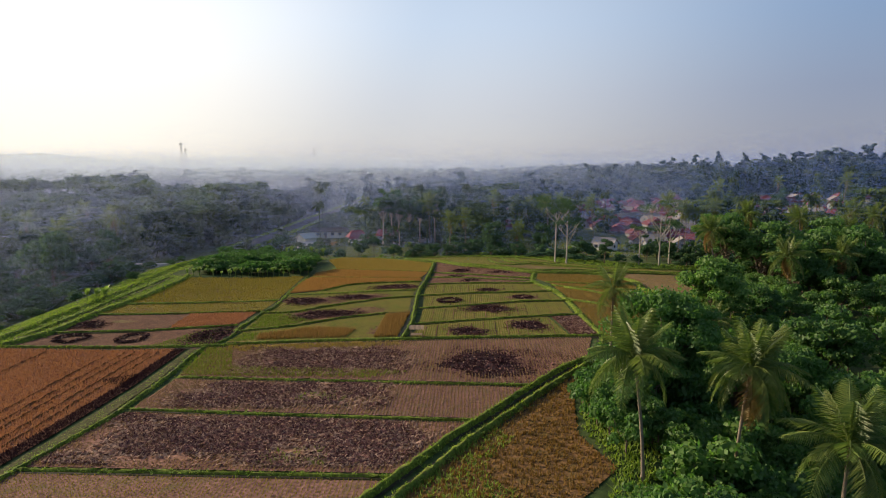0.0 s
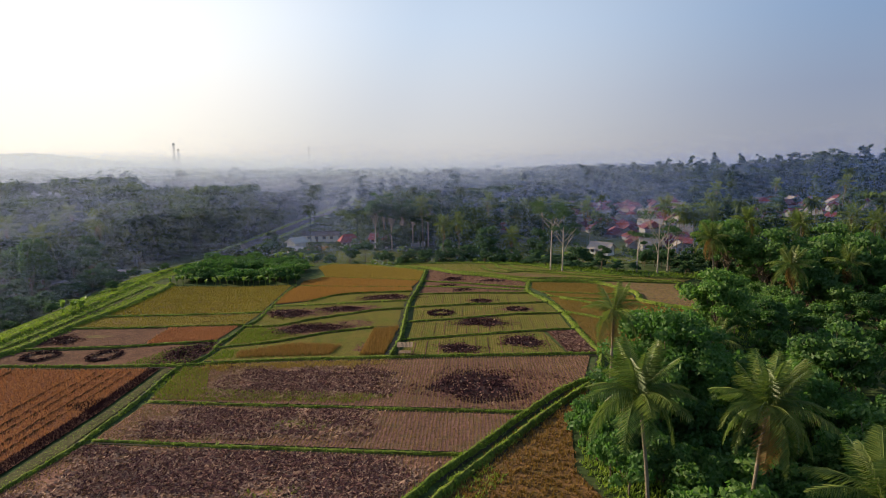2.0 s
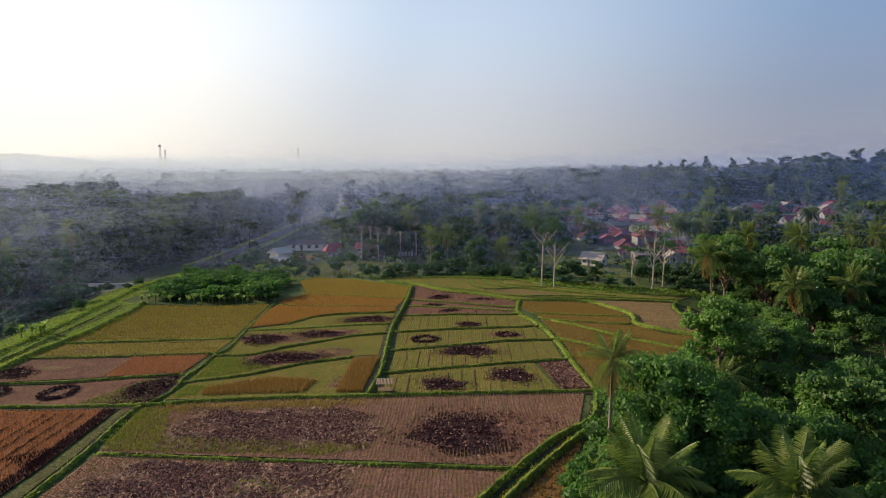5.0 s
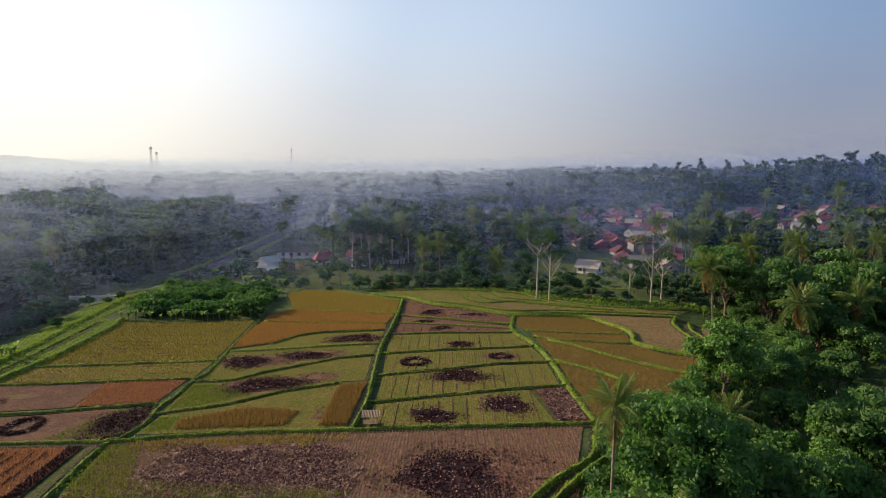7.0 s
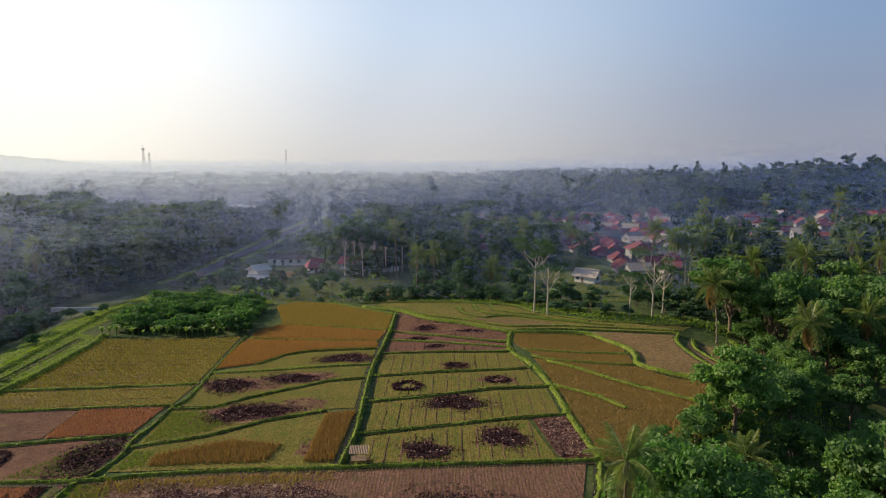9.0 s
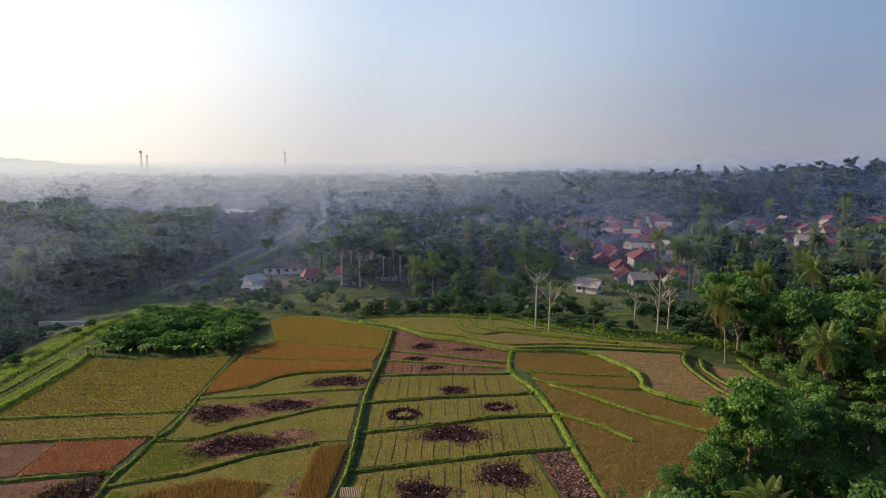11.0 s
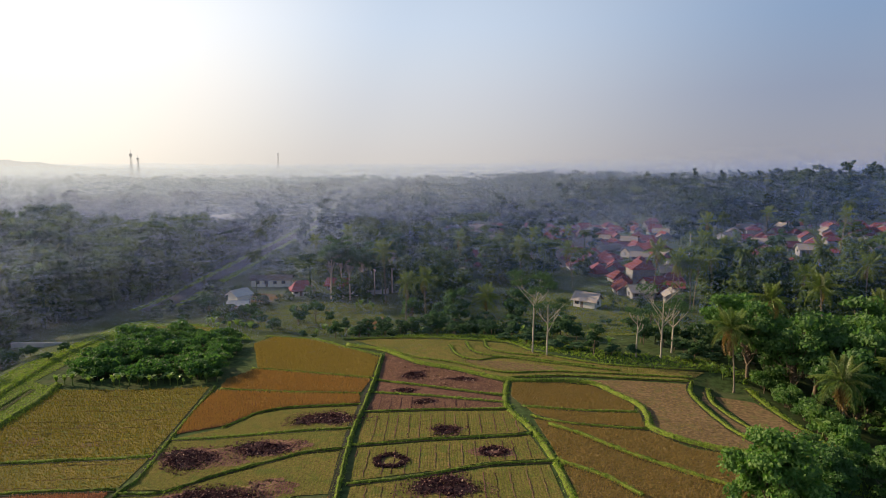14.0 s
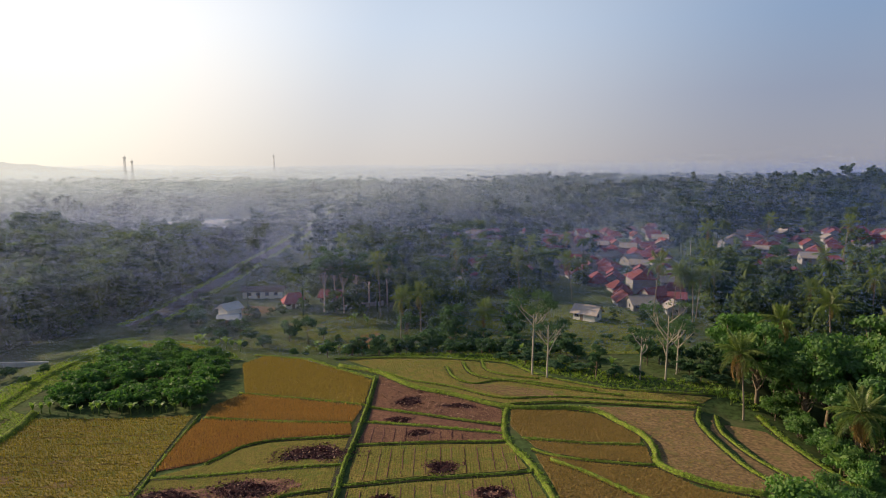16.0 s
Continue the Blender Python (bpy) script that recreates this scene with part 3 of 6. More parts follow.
R1 = [(-9.2, 92.4), (4, 92.4), (13, 92.6), (11.2, 103), (9, 102.8), (1.9, 101.2), (-8.4, 99)]
R2 = [(-8.6, 100.6), (1.9, 102.4), (9, 104), (15.4, 105), (15, 113.6), (7.3, 113), (2, 111.4), (-8.6, 109.3)]
R3 = [(-8.8, 110.8), (2, 112.8), (7.3, 114.6), (15, 115.2), (13.8, 122), (12, 121.5), (-0.8, 120.4), (-9.2, 119.4)]
R4 = [(-9.4, 120.8), (-0.8, 122), (12, 123), (13.6, 123.6), (11.8, 131.4), (2, 131.4), (-9.6, 131.4)]
R5 = [(-9.6, 132.8), (2, 132.8), (11.4, 132.9), (11.6, 134.6), (1.4, 137.2), (-9, 140)]
R6 = [(-9, 141.3), (1.4, 138.5), (11.6, 135.7), (11.6, 137.6), (1.3, 141.4), (-9, 146.2)]
R7 = [(-9.2, 147.4), (1.3, 142.9), (11.6, 138.9), (12.4, 144.8), (4.4, 150.8), (-2.4, 155), (-9.4, 163.6)]
for k, (poly, soil, what) in enumerate(((R1, "green_soil", "raised-bed paddy with straw lines and burnt rings"), (R2, "green_soil", "yellow-green paddy with straw lines and a burnt ring"),
                                        (R3, "green_soil", "yellow-green paddy with straw lines and burnt rings"), (R4, "green_soil", "yellow-green paddy with brown straw lines"),
                                        (R5, "bare_soil", "brown paddy with straw lines"), (R6, "bare_soil", "bare brown paddy strip"), (R7, "bare_soil", "bare red-brown paddy with burnt straw"))):
    plot_sheet("paddy_plot_%d" % (18 + k), poly, M[soil], what)
RINGS = [(7.7, 98.2, 3, 2.4), (-1.2, 95, 2.8, 2.2), (2.2, 108.8, 3.6, 2.8), (-4.5, 115.4, 2.6, 2.2), (8.4, 117.2, 2.2, 1.6), (2.5, 124.3, 2.5, 1.5), (-3, 149, 2.6, 1.8)]
for poly in (R1, R2, R3, R4):
    tufts("paddy_stubble", poly, M["stubble_green"], "yellow-green stubble in rows", 0.34, 0.22, 0.18, 0.06, bare=RINGS)
for poly in (R5, R7):
    tufts("paddy_stubble", poly, M["stubble"], "sparse brown stubble", 0.3, 0.3, 0.12, 0.06, 2, thin=0.3, bare=RINGS)
RD = [(13.4, 92.8), (17, 93), (16.8, 97), (15.9, 104), (11.7, 103.2)]
plot_sheet("paddy_plot_25", RD, M["dark_soil"], "freshly turned dark red-brown plot")

QA = [(14.2, 134), (23, 132), (30.6, 131.3), (31.4, 133.6), (29.4, 138.3), (27.2, 142.6), (22.6, 144.2), (13.8, 144.6), (13, 138)]
QB = [(14.8, 132.6), (23, 130.6), (31, 130), (30.2, 124.6), (21.7, 126.2), (17.8, 128), (15.6, 130)]
QC = [(15.2, 127.8), (17.6, 126.6), (21.7, 124.9), (30.2, 123), (33.6, 118), (39, 115.4), (36, 104), (24, 92), (17.6, 92), (17.5, 98), (17, 105), (16.6, 114)]
plot_sheet("paddy_plot_26", QA, M["ripe_soil"], "ripe orange-gold paddy with a curved edge")
plot_sheet("paddy_plot_27", QB, M["ripe_soil"], "narrow ripe golden paddy strip")
plot_sheet("paddy_plot_28", QC, M["ripe_soil"], "ripe golden paddy sloping to the trees")
for poly in (QA, QB, QC):
    tufts("ripe_rice", poly, M["olive"], "dense ripe golden rice", 0.25, 0.26, 0.22, 0.14, 4, 0.06)
T0 = [(24, 146), (33, 145.8), (43.6, 143.8), (41.7, 137), (41.2, 130), (41.6, 122.5), (44, 117), (40, 117.2), (34.6, 119.8), (32.4, 122.6), (31.4, 125), (32.4, 128.4), (32.7, 134), (30.6, 139.4), (28.2, 144)]
plot_sheet("paddy_plot_29", T0, M["mud"], "fallow grey-brown terrace with clods")
tufts("paddy_stubble", T0, M["olive"], "sparse olive-brown stubble and clods", 0.5, 0.5, 0.12, 0.1, 2, 0.08, thin=0.3, jitter=0.5)
T1 = [(43.2, 118), (42.9, 123), (42.6, 130.5), (43.1, 137), (45, 141.4), (45.6, 140.5), (44, 135.8), (44.2, 128.2), (45.6, 122.4), (47.5, 118)]
plot_sheet("paddy_plot_30", T1, M["mud"], "narrow muddy curved terrace")
T2 = [(48, 119), (46.9, 123), (45.8, 128.6), (45.6, 136), (47, 141), (52, 138), (53, 128), (54, 120)]
plot_sheet("paddy_plot_31", T2, M["mud"], "lower curved muddy terrace")
F1 = [(-9, 166), (-2, 156.8), (4.6, 152.5), (13, 147.8), (23, 149), (33, 147.4), (44, 145.8), (49, 150), (44, 151.4), (31.8, 154.6), (20.8, 162.2), (15.4, 170.6), (5, 174), (-7, 176.2), (-17.5, 176.5)]
plot_sheet("paddy_plot_32", F1, M["green_soil"], "grassy stepped terraces below the trees")
tufts("terrace_grass", F1, M["stubble_green"], "short dry grass on the terraces", 0.4, 0.4, 0.2, 0.12, 3, 0.05, thin=0.3, jitter=0.5)
F2 = [(5.5, 157.5), (13, 151.5), (23, 150.4), (22, 153.5), (13, 157)]
plot_sheet("paddy_plot_33", F2, M["mud"], "small pale fallow terrace", 0.13)
BR = [(-6, 50), (-3.6, 54.8), (-0.6, 60), (3, 66), (7.2, 72.4), (11.6, 79), (13.4, 79.5), (10, 70), (8.9, 61), (11, 54.5), (6, 48)]
plot_sheet("paddy_plot_34", BR, M["brown_soil"], "bare orange-brown corner beside the palms")
tufts("dry_grass", BR, M["dry"], "dry orange grass tufts", 0.33, 0.33, 0.35, 0.25, 4, 0.06, thin=0.25, jitter=0.8)
tufts("bank_grass", [(-9.5, 45), (-5.2, 50.4), (-1.5, 57), (1.5, 62), (3.2, 60), (0.5, 54), (4, 49), (2, 45)], M["grass"], "rough green grass in the field corner", 0.35, 0.35, 0.35, 0.3, 4, 0.06, thin=0.35, jitter=0.9)

for poly, m, lab in (([(-36.4, 78.6), (-34, 78.4), (-35, 89.4), (-37, 89)], "stubble_lush", "green weeds at the plot's edge"), ([(-34, 87.4), (-10, 88.8), (-10, 90.6), (-34, 89.8)], "ripe_yellow", "ragged yellow rice along the main bund"),
                     ([(-18, 55.4), (-12, 55.2), (-13, 58.4), (-18, 58)], "stubble_green", "yellow-green regrowth among the burnt straw"), ([(-33, 59), (-28, 58.6), (-27, 62), (-32, 62.4)], "pale_straw", "pale straw left unburnt on the stubble"),
                     ([(-19, 69.2), (-13, 68.8), (-13.4, 71.4), (-18.4, 71.6)], "stubble_green", "yellow-green regrowth among the burnt straw")):
    tufts("stray_growth", poly, M[m], lab, 0.3, 0.3, 0.3, 0.25, 4, 0.06, thin=0.55, jitter=1.2)

SLOPE = [(9.5, 44), (12, 56), (11.5, 70), (16, 82), (21, 92), (37, 104), (52, 117), (60, 112), (48, 80), (34, 44)]
tufts("slope_grass", SLOPE, M["grass"], "long grass and weeds on the valley slope", 0.55, 0.55, 0.45, 0.35, 4, 0.08, jitter=0.9, raise_by=0.0)

plot_sheet("grass_bank", [(-64.8, 91), (-65, 110), (-64.4, 124), (-65.6, 147), (-71.5, 150), (-72, 190), (-74, 206), (-80, 206), (-80, 92)], M["bund"], "green grassy bank beside the upper fields", 0.05, "bank")
tufts("bank_grass", [(-64.8, 91), (-65, 110), (-64.4, 124), (-65.6, 147), (-71.5, 150), (-72, 190), (-76, 206), (-82, 206), (-82, 92)], M["grass"], "bright green grass on the field bank", 0.5, 0.5, 0.22, 0.25, 4, 0.1, jitter=0.9, raise_by=0.0, category="grass")
tufts("bank_grass", [(8.5, 47), (10.8, 55), (9.6, 62), (10.6, 70), (14, 80), (17, 86), (18.5, 91.5), (23, 91.5), (17, 80), (13, 68), (13, 55), (12, 47)], M["grass"], "bright green grass along the field edge", 0.4, 0.4, 0.35, 0.3, 4, 0.07, jitter=0.9, raise_by=0.0, category="grass")
tufts("bank_grass", [(-9, 178), (15, 173), (22, 165), (33, 156), (48, 153), (54, 145), (58, 150), (52, 158), (36, 164), (26, 172), (18, 178), (-8, 183)], M["grass"], "rough grass below the forest edge", 0.6, 0.6, 0.4, 0.35, 4, 0.1, jitter=0.9, raise_by=0.0, category="grass")

tufts("bank_grass", [(-79, 176), (-77, 201), (-60, 200), (-45, 187), (-41, 180), (-44, 181), (-60, 188), (-71, 184)], M["grass"], "bright grass on the shoulder behind the thicket", 0.5, 0.5, 0.3, 0.3, 4, 0.1, jitter=0.9, raise_by=0.0, category="grass")
plot_sheet("garden_plot_1", [(-71, 189.5), (-70, 198.5), (-62.5, 197), (-62, 189.6)], M["bare_soil"], "small bare brown garden plot on the shoulder", 0.1, "garden plot")
plot_sheet("garden_plot_2", [(-61.4, 190), (-61.6, 197.4), (-55, 194.4), (-48, 187.6), (-52, 186)], M["ripe_soil"], "small dry golden plot on the shoulder", 0.1, "garden plot")
tufts("ripe_rice", [(-61.4, 190), (-61.6, 197.4), (-55, 194.4), (-48, 187.6), (-52, 186)], M["mown"], "thin yellow crop on the shoulder", 0.35, 0.35, 0.3, 0.16, 3, 0.06)
MEADOW = [(-52, 206), (-44, 199), (-16, 199), (-13, 206), (-17, 232), (-40, 237), (-54, 229)]
plot_sheet("meadow", MEADOW, M["meadow"], "open grassy clearing below the fields", 0.08, "meadow")
tufts("meadow_grass", MEADOW, M["stubble_green"], "short green-yellow grass in the clearing", 0.6, 0.6, 0.25, 0.3, 3, 0.1, thin=0.4, jitter=0.9, category="grass")
plot_sheet("bare_yard_1", [(-19.5, 200), (-13, 199.5), (-12, 208), (-15, 216), (-19, 213)], M["brown_soil"], "bare brown earth beside the clearing", 0.14, "yard")
plot_sheet("bare_yard_2", [(-63, 237), (-52, 235.5), (-50, 247), (-60, 249)], M["brown_soil"], "bare brown yard between the sheds", 0.1, "yard")
GREEN = [(9, 186), (34, 178), (62, 180), (66, 215), (60, 246), (40, 250), (14, 246), (4, 215)]
plot_sheet("meadow_2", GREEN, M["meadow"], "open grass round the whitewashed house", 0.06, "meadow")
tufts("meadow_grass", GREEN, M["stubble_green"], "short green grass round the house", 0.65, 0.65, 0.28, 0.3, 3, 0.1, thin=0.4, jitter=0.9, category="grass")

# ---------------------------------------------------------------- bunds
bund_lines = []


def bund(pts, label="low earth bund grown with bright grass", w=0.2, h=0.3, name="field_bund", ditch=0.3):
    w = w * 0.82
    p = smooth_line(pts)
    t = np.gradient(p, axis=0)
    t /= np.linalg.norm(t, axis=1)[:, None]
    nrm = np.stack([-t[:, 1], t[:, 0]], -1)
    prof = ((-1.25, -0.15), (-0.8, 0.55), (-0.35, 1.0), (0.35, 0.95), (0.8, 0.5), (1.25, -0.15))
    k = len(prof)
    vs = []
    for o, up in prof:
        q = p + nrm * (o * w + rng.normal(size=(len(p), 1)) * 0.07)
        vs.append(np.stack([q[:, 0], q[:, 1], gz(q[:, 0], q[:, 1]) + up * h + (rng.normal(size=len(p)) * 0.05 if up > 0 else 0)], -1))
    v = np.stack(vs, 1).reshape(-1, 3)
    f = [[i * k + j, i * k + j + 1, (i + 1) * k + j + 1, (i + 1) * k + j] for i in range(len(p) - 1) for j in range(k - 1)]
    f += [[j for j in range(k)][::-1], [(len(p) - 1) * k + j for j in range(k)]]
    bund_lines.append((p, nrm, w, h))
    # dark ditch strip beside the bund; its colour also paints the shade line
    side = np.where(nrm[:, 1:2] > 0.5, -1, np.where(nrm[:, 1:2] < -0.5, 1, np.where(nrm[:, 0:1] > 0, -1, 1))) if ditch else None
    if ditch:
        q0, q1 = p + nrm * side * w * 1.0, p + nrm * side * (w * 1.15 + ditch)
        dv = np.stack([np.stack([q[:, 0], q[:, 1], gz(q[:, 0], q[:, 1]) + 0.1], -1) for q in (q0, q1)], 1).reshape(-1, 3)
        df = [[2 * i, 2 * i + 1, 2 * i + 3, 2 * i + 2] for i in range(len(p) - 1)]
        tagged(link("ditch", dv, df, M["ditch"]), "narrow dark ditch along the bund, doubling as its shade line", "ditch", "ditches", "structure")
    return tagged(link(name, v, f, M["bund"], smooth=True), label, "bund", "bunds round the paddies", "structure")


bund([(-38.2, 54.9), (-20, 53.9), (-6.6, 53.2)])
bund([(-35.4, 67.7), (-18.9, 65.6), (-3.1, 63.9), (0, 63.8)])
bund([(-35, 77.4), (-15.3, 75), (-3.6, 73.7), (6.2, 72.9)])
bund([(-66, 89.8), (-49.5, 90.2), (-36.8, 90), (-30.6, 90.9), (-21.6, 91.5), (-9.9, 91.5), (4.4, 91.8), (17.5, 92.2)], "main grassy bund crossing the paddies", 0.3, 0.4, ditch=0.6)
bund([(-10, 91.9), (-9.6, 100.3), (-10, 109.7), (-10.5, 123.9), (-10.2, 132.3), (-9.9, 147.4), (-10, 162)], "tall bright grassy bund with a ditch", 0.33, 0.6, ditch=0.7)
bund([(-36.4, 90.4), (-35.6, 93), (-35.4, 96.2), (-36, 99.4), (-35.5, 104.4), (-35.6, 109.6), (-34.8, 112.2), (-35.2, 118.8), (-35.9, 125.2), (-36.8, 136.9), (-37.3, 146)])
bund([(-35.2, 97.9), (-31.5, 98.9), (-27.3, 100.5), (-21.1, 104.6), (-14.4, 107.1)])
bund([(-35.4, 109.4), (-30.4, 109.3), (-26.1, 112.7), (-21.1, 115.6), (-15.9, 118.5), (-11, 119.4)])
bund([(-35.5, 124.1), (-29.5, 124.2), (-17.7, 125.7), (-11, 126)], w=0.35, h=0.25)
bund([(-29.6, 127.6), (-27.6, 130.8), (-26.1, 133.1), (-22.4, 134.8), (-16.6, 135.2), (-11, 135.3)])
bund([(-37.1, 101.2), (-42.2, 100.6), (-48.9, 99.4), (-63.5, 97.4)])
bund([(-36.3, 110.4), (-47.3, 110.4), (-57.7, 109.2), (-64, 108.8)])
bund([(-36, 118.8), (-51.5, 118.2), (-63.4, 116.6)], w=0.35, h=0.3)
bund([(-66, 148), (-64.6, 142), (-63.9, 134), (-63.3, 124.3), (-63.6, 117), (-64.3, 110), (-64, 98), (-66.5, 90)], "long green bank along the upper fields", 0.9, 0.6)
bund([(-36, 144.8), (-22.2, 141.8), (-11.7, 140.4)], w=0.25, h=0.3)
bund([(-34, 156.2), (-22.1, 152.3), (-10.3, 147.9)], w=0.25, h=0.3)
bund([(-39, 183.6), (-27, 178.7), (-17.2, 168.3), (-10, 162)], w=0.45)
bund([(-9.1, 99.8), (-2.6, 100.9), (1.9, 101.8), (9, 103.4), (16.2, 104.4)])
bund([(-9.2, 110), (-3.1, 110.8), (2, 112.1), (7.3, 113.8), (15.9, 114.4)])
bund([(-9.8, 120.1), (-0.8, 121.2), (12, 122.2), (14.3, 122.9)])
bund([(-10, 132.1), (2.1, 132.1), (12, 132.2)])
bund([(-9.6, 140.7), (1.4, 137.8), (12, 135.1)], w=0.35, h=0.25)
bund([(-9.6, 146.8), (1.3, 142.1), (12, 138.2)], w=0.26)
bund([(-18.3, 171.5), (-10, 165.6), (-2.2, 155.8), (4.6, 151.7), (13.2, 145.8), (23.1, 145.1), (27.7, 143.4), (30, 138.7), (32, 133.8), (31.8, 128.4), (30.8, 124.5), (32.4, 121.4), (36, 118.2), (41, 116)], "broad bank of tall bright grass round the terraces", 0.55, 0.6)
bund([(13.2, 145.4), (12, 138), (12, 132), (14.3, 124.6), (15.9, 114.2), (16.4, 104.8), (17.1, 96), (17.6, 92.4)], "wide grassy lane between the plots", 0.5, 0.3, ditch=0)
bund([(14.4, 133.2), (23, 131.3), (30.6, 130.6)], w=0.3)
bund([(15, 129.2), (17.5, 127.3), (21.7, 125.5), (30.2, 123.8)], w=0.22)
bund([(17, 125.6), (20.8, 121.8), (25, 116.7), (30.4, 111.7), (36, 107)], w=0.25, h=0.5)
bund([(16.2, 114.4), (21, 110.3), (24, 106)], w=0.25, h=0.5)
bund([(44.6, 145), (42.8, 141), (42, 137.3), (41.6, 130.5), (42, 122.6), (44.5, 116.5)], w=0.36)
bund([(47.4, 144.2), (45.8, 141), (44.6, 135.8), (44.9, 128.3), (46.3, 122.6), (49, 117)], w=0.36)
bund([(54, 144), (53.4, 136), (53.6, 128), (55, 120)], w=0.6)
bund([(13.3, 147.2), (23.7, 148.2), (33, 146.8), (44.6, 145)], w=0.22)
bund([(-20, 177.6), (-7.1, 177.2), (5.1, 174.7), (15.9, 171.4), (20.9, 163.1), (31.9, 155.3), (44.5, 152.2), (52, 151)], w=0.36)
bund([(3.5, 169), (4.8, 161.9), (8.2, 157.8), (14, 159.4), (22, 156), (34, 151)], w=0.26)
bund([(7, 172), (8.1, 164.3), (12, 160.4), (19, 158.6), (30, 153.6)], w=0.26)
bund([(11, 173.4), (11.4, 166.2), (14.5, 162.8), (21, 160.4)], w=0.26)
bund([(-10, 167), (-3, 160), (4.5, 156), (13, 150.2), (23, 150.6), (36, 148.6), (46, 147)], w=0.22)
bund([(-38.9, 48), (-38.1, 55), (-37.3, 60), (-36.4, 66), (-36.4, 77.5), (-37.1, 86), (-36.8, 90)], "path-side earth bund with sparse grass", 0.28, 0.35)
bund([(-11, 45), (-8, 50.2), (-5, 55.2), (-2.1, 60.3), (1.6, 65.8), (5.9, 72.6), (10.9, 79.5), (15.2, 84), (17.2, 91)], "grassy ditch bank beside the stubble", 0.42, 0.55)
bund([(-8.6, 45), (-5.8, 50), (-3, 54.9), (-0.1, 60), (3.6, 65.6), (7.8, 72.2), (12.6, 79), (16.6, 83.6)], "outer grassy ditch bank", 0.45, 0.6)
bund([(-69.6, 92), (-70, 106), (-70.8, 126), (-73.6, 146), (-76.4, 170), (-77, 186)], "grassy brow of the field plateau", 1.0, 0.4, ditch=0)
bund([(-69.6, 146), (-68, 128), (-67, 112), (-67, 96)], "green field path bank", 0.4, 0.3)
plot_sheet("bank_path", [(-66.4, 93), (-66.2, 112), (-66.8, 130), (-68.4, 146), (-69.4, 146), (-67.8, 130), (-67.3, 112), (-67.5, 93)], M["path"], "worn earth track along the bank", 0.12, "path")


def r_len(q):
    """Grass grows in uneven stretches along a bund."""
    return np.array([1 + 0.9 * noise.noise((x * 0.35, y * 0.35, 3)) for x, y in q])


def bund_grass():
    bs, hs = [], []
    for p, nrm, w, h in bund_lines:
        k = int(len(p) * 0.8 * (6 + 16 * w))
        i = rng.integers(0, len(p), k)
        o = rng.normal(size=k) * w * 0.75
        q = p[i] + nrm[i] * o[:, None] + rng.normal(size=(k, 2)) * 0.1
        bs.append(np.stack([q[:, 0], q[:, 1], gz(q[:, 0], q[:, 1]) + h * np.clip(1 - np.abs(o) / (1.3 * w), 0, 1) * 0.9], -1))
        hs.append((0.08 + 0.25 * w) * r_len(p[i]))
    b, hh = np.concatenate(bs), np.concatenate(hs)
    n = len(b)
    vs = []
    for _ in range(4):
        a = rng.uniform(0, 2 * math.pi, n)
        s = np.stack([np.cos(a), np.sin(a), 0 * a], -1) * 0.05
        tip = np.stack([rng.normal(size=n) * 0.16, rng.normal(size=n) * 0.16, hh * rng.uniform(0.6, 1.5, n)], -1)
        off = rng.normal(size=(n, 3)) * (0.1, 0.1, 0)
        vs.append(np.stack([b + off - s, b + off + s, b + off + tip], 1))
    v = np.stack(vs, 1).reshape(-1, 3)
    tagged(link("bund_grass", v, np.arange(len(v)).reshape(-1, 3), M["grass"]), "bright green grass along the bunds", "grass", kind="stuff")


bund_grass()

# worn footpath beside the long bund, and the furrows
plot_sheet("footpath", [(-39.4, 46), (-38.7, 55), (-37.9, 60), (-37.1, 66), (-37.1, 77.5), (-37.8, 86), (-37.8, 89), (-38.9, 89), (-38.4, 76), (-38.9, 62), (-39.9, 50), (-40.1, 46)], M["path"], "worn grey earth footpath", 0.1, "path")
tufts("path_grass", [(-39.4, 46), (-38.7, 55), (-37.9, 60), (-37.1, 66), (-37.1, 77.5), (-37.8, 86), (-37.8, 89), (-38.9, 89), (-38.4, 76), (-38.9, 62), (-39.9, 50)], M["grass"], "short grass trodden on the path", 0.25, 0.25, 0.12, 0.1, 3, 0.035, thin=0.6, jitter=0.8)


def furrows(name, poly, spacing, label, material, width=0.16, height=0.1, turn=0.0, gap=1.0):
    """Rows of raked straw or furrow ridges lying along a plot."""
    xs, ys = [p[0] for p in poly], [p[1] for p in poly]
    pieces = []
    for x0 in np.arange(min(xs) - 5, max(xs) + 5, spacing):
        y = np.arange(min(ys), max(ys), 0.6)
        x = x0 + (y - min(ys)) * math.tan(turn) + rng.normal() * 0.15
        ok = inside(poly, x, y) & inside(poly, x, y + 0.6)
        y, x = y[ok], np.broadcast_to(x, ok.shape)[ok] if np.ndim(x) else np.full(ok.sum(), x)
        if len(y) < 4:
            continue
        x = x + rng.normal(size=len(x)) * 0.05
        wv = width * rng.uniform(0.5, 1.3, len(x))
        z = gz(x, y) + 0.07
        v = np.stack([np.stack([x - wv, y, z], -1), np.stack([x, y, z + height * rng.uniform(0.6, 1.3, len(x))], -1), np.stack([x + wv, y, z], -1)], 1).reshape(-1, 3)
        f = [[i * 3 + j, i * 3 + j + 1, i * 3 + j + 4, i * 3 + j + 3] for i in range(len(y) - 1) for j in range(2)]
        pieces.append((v, f))
    v, f = join(pieces)
    return tagged(link(name, v, f, material), label, "straw", kind="stuff")


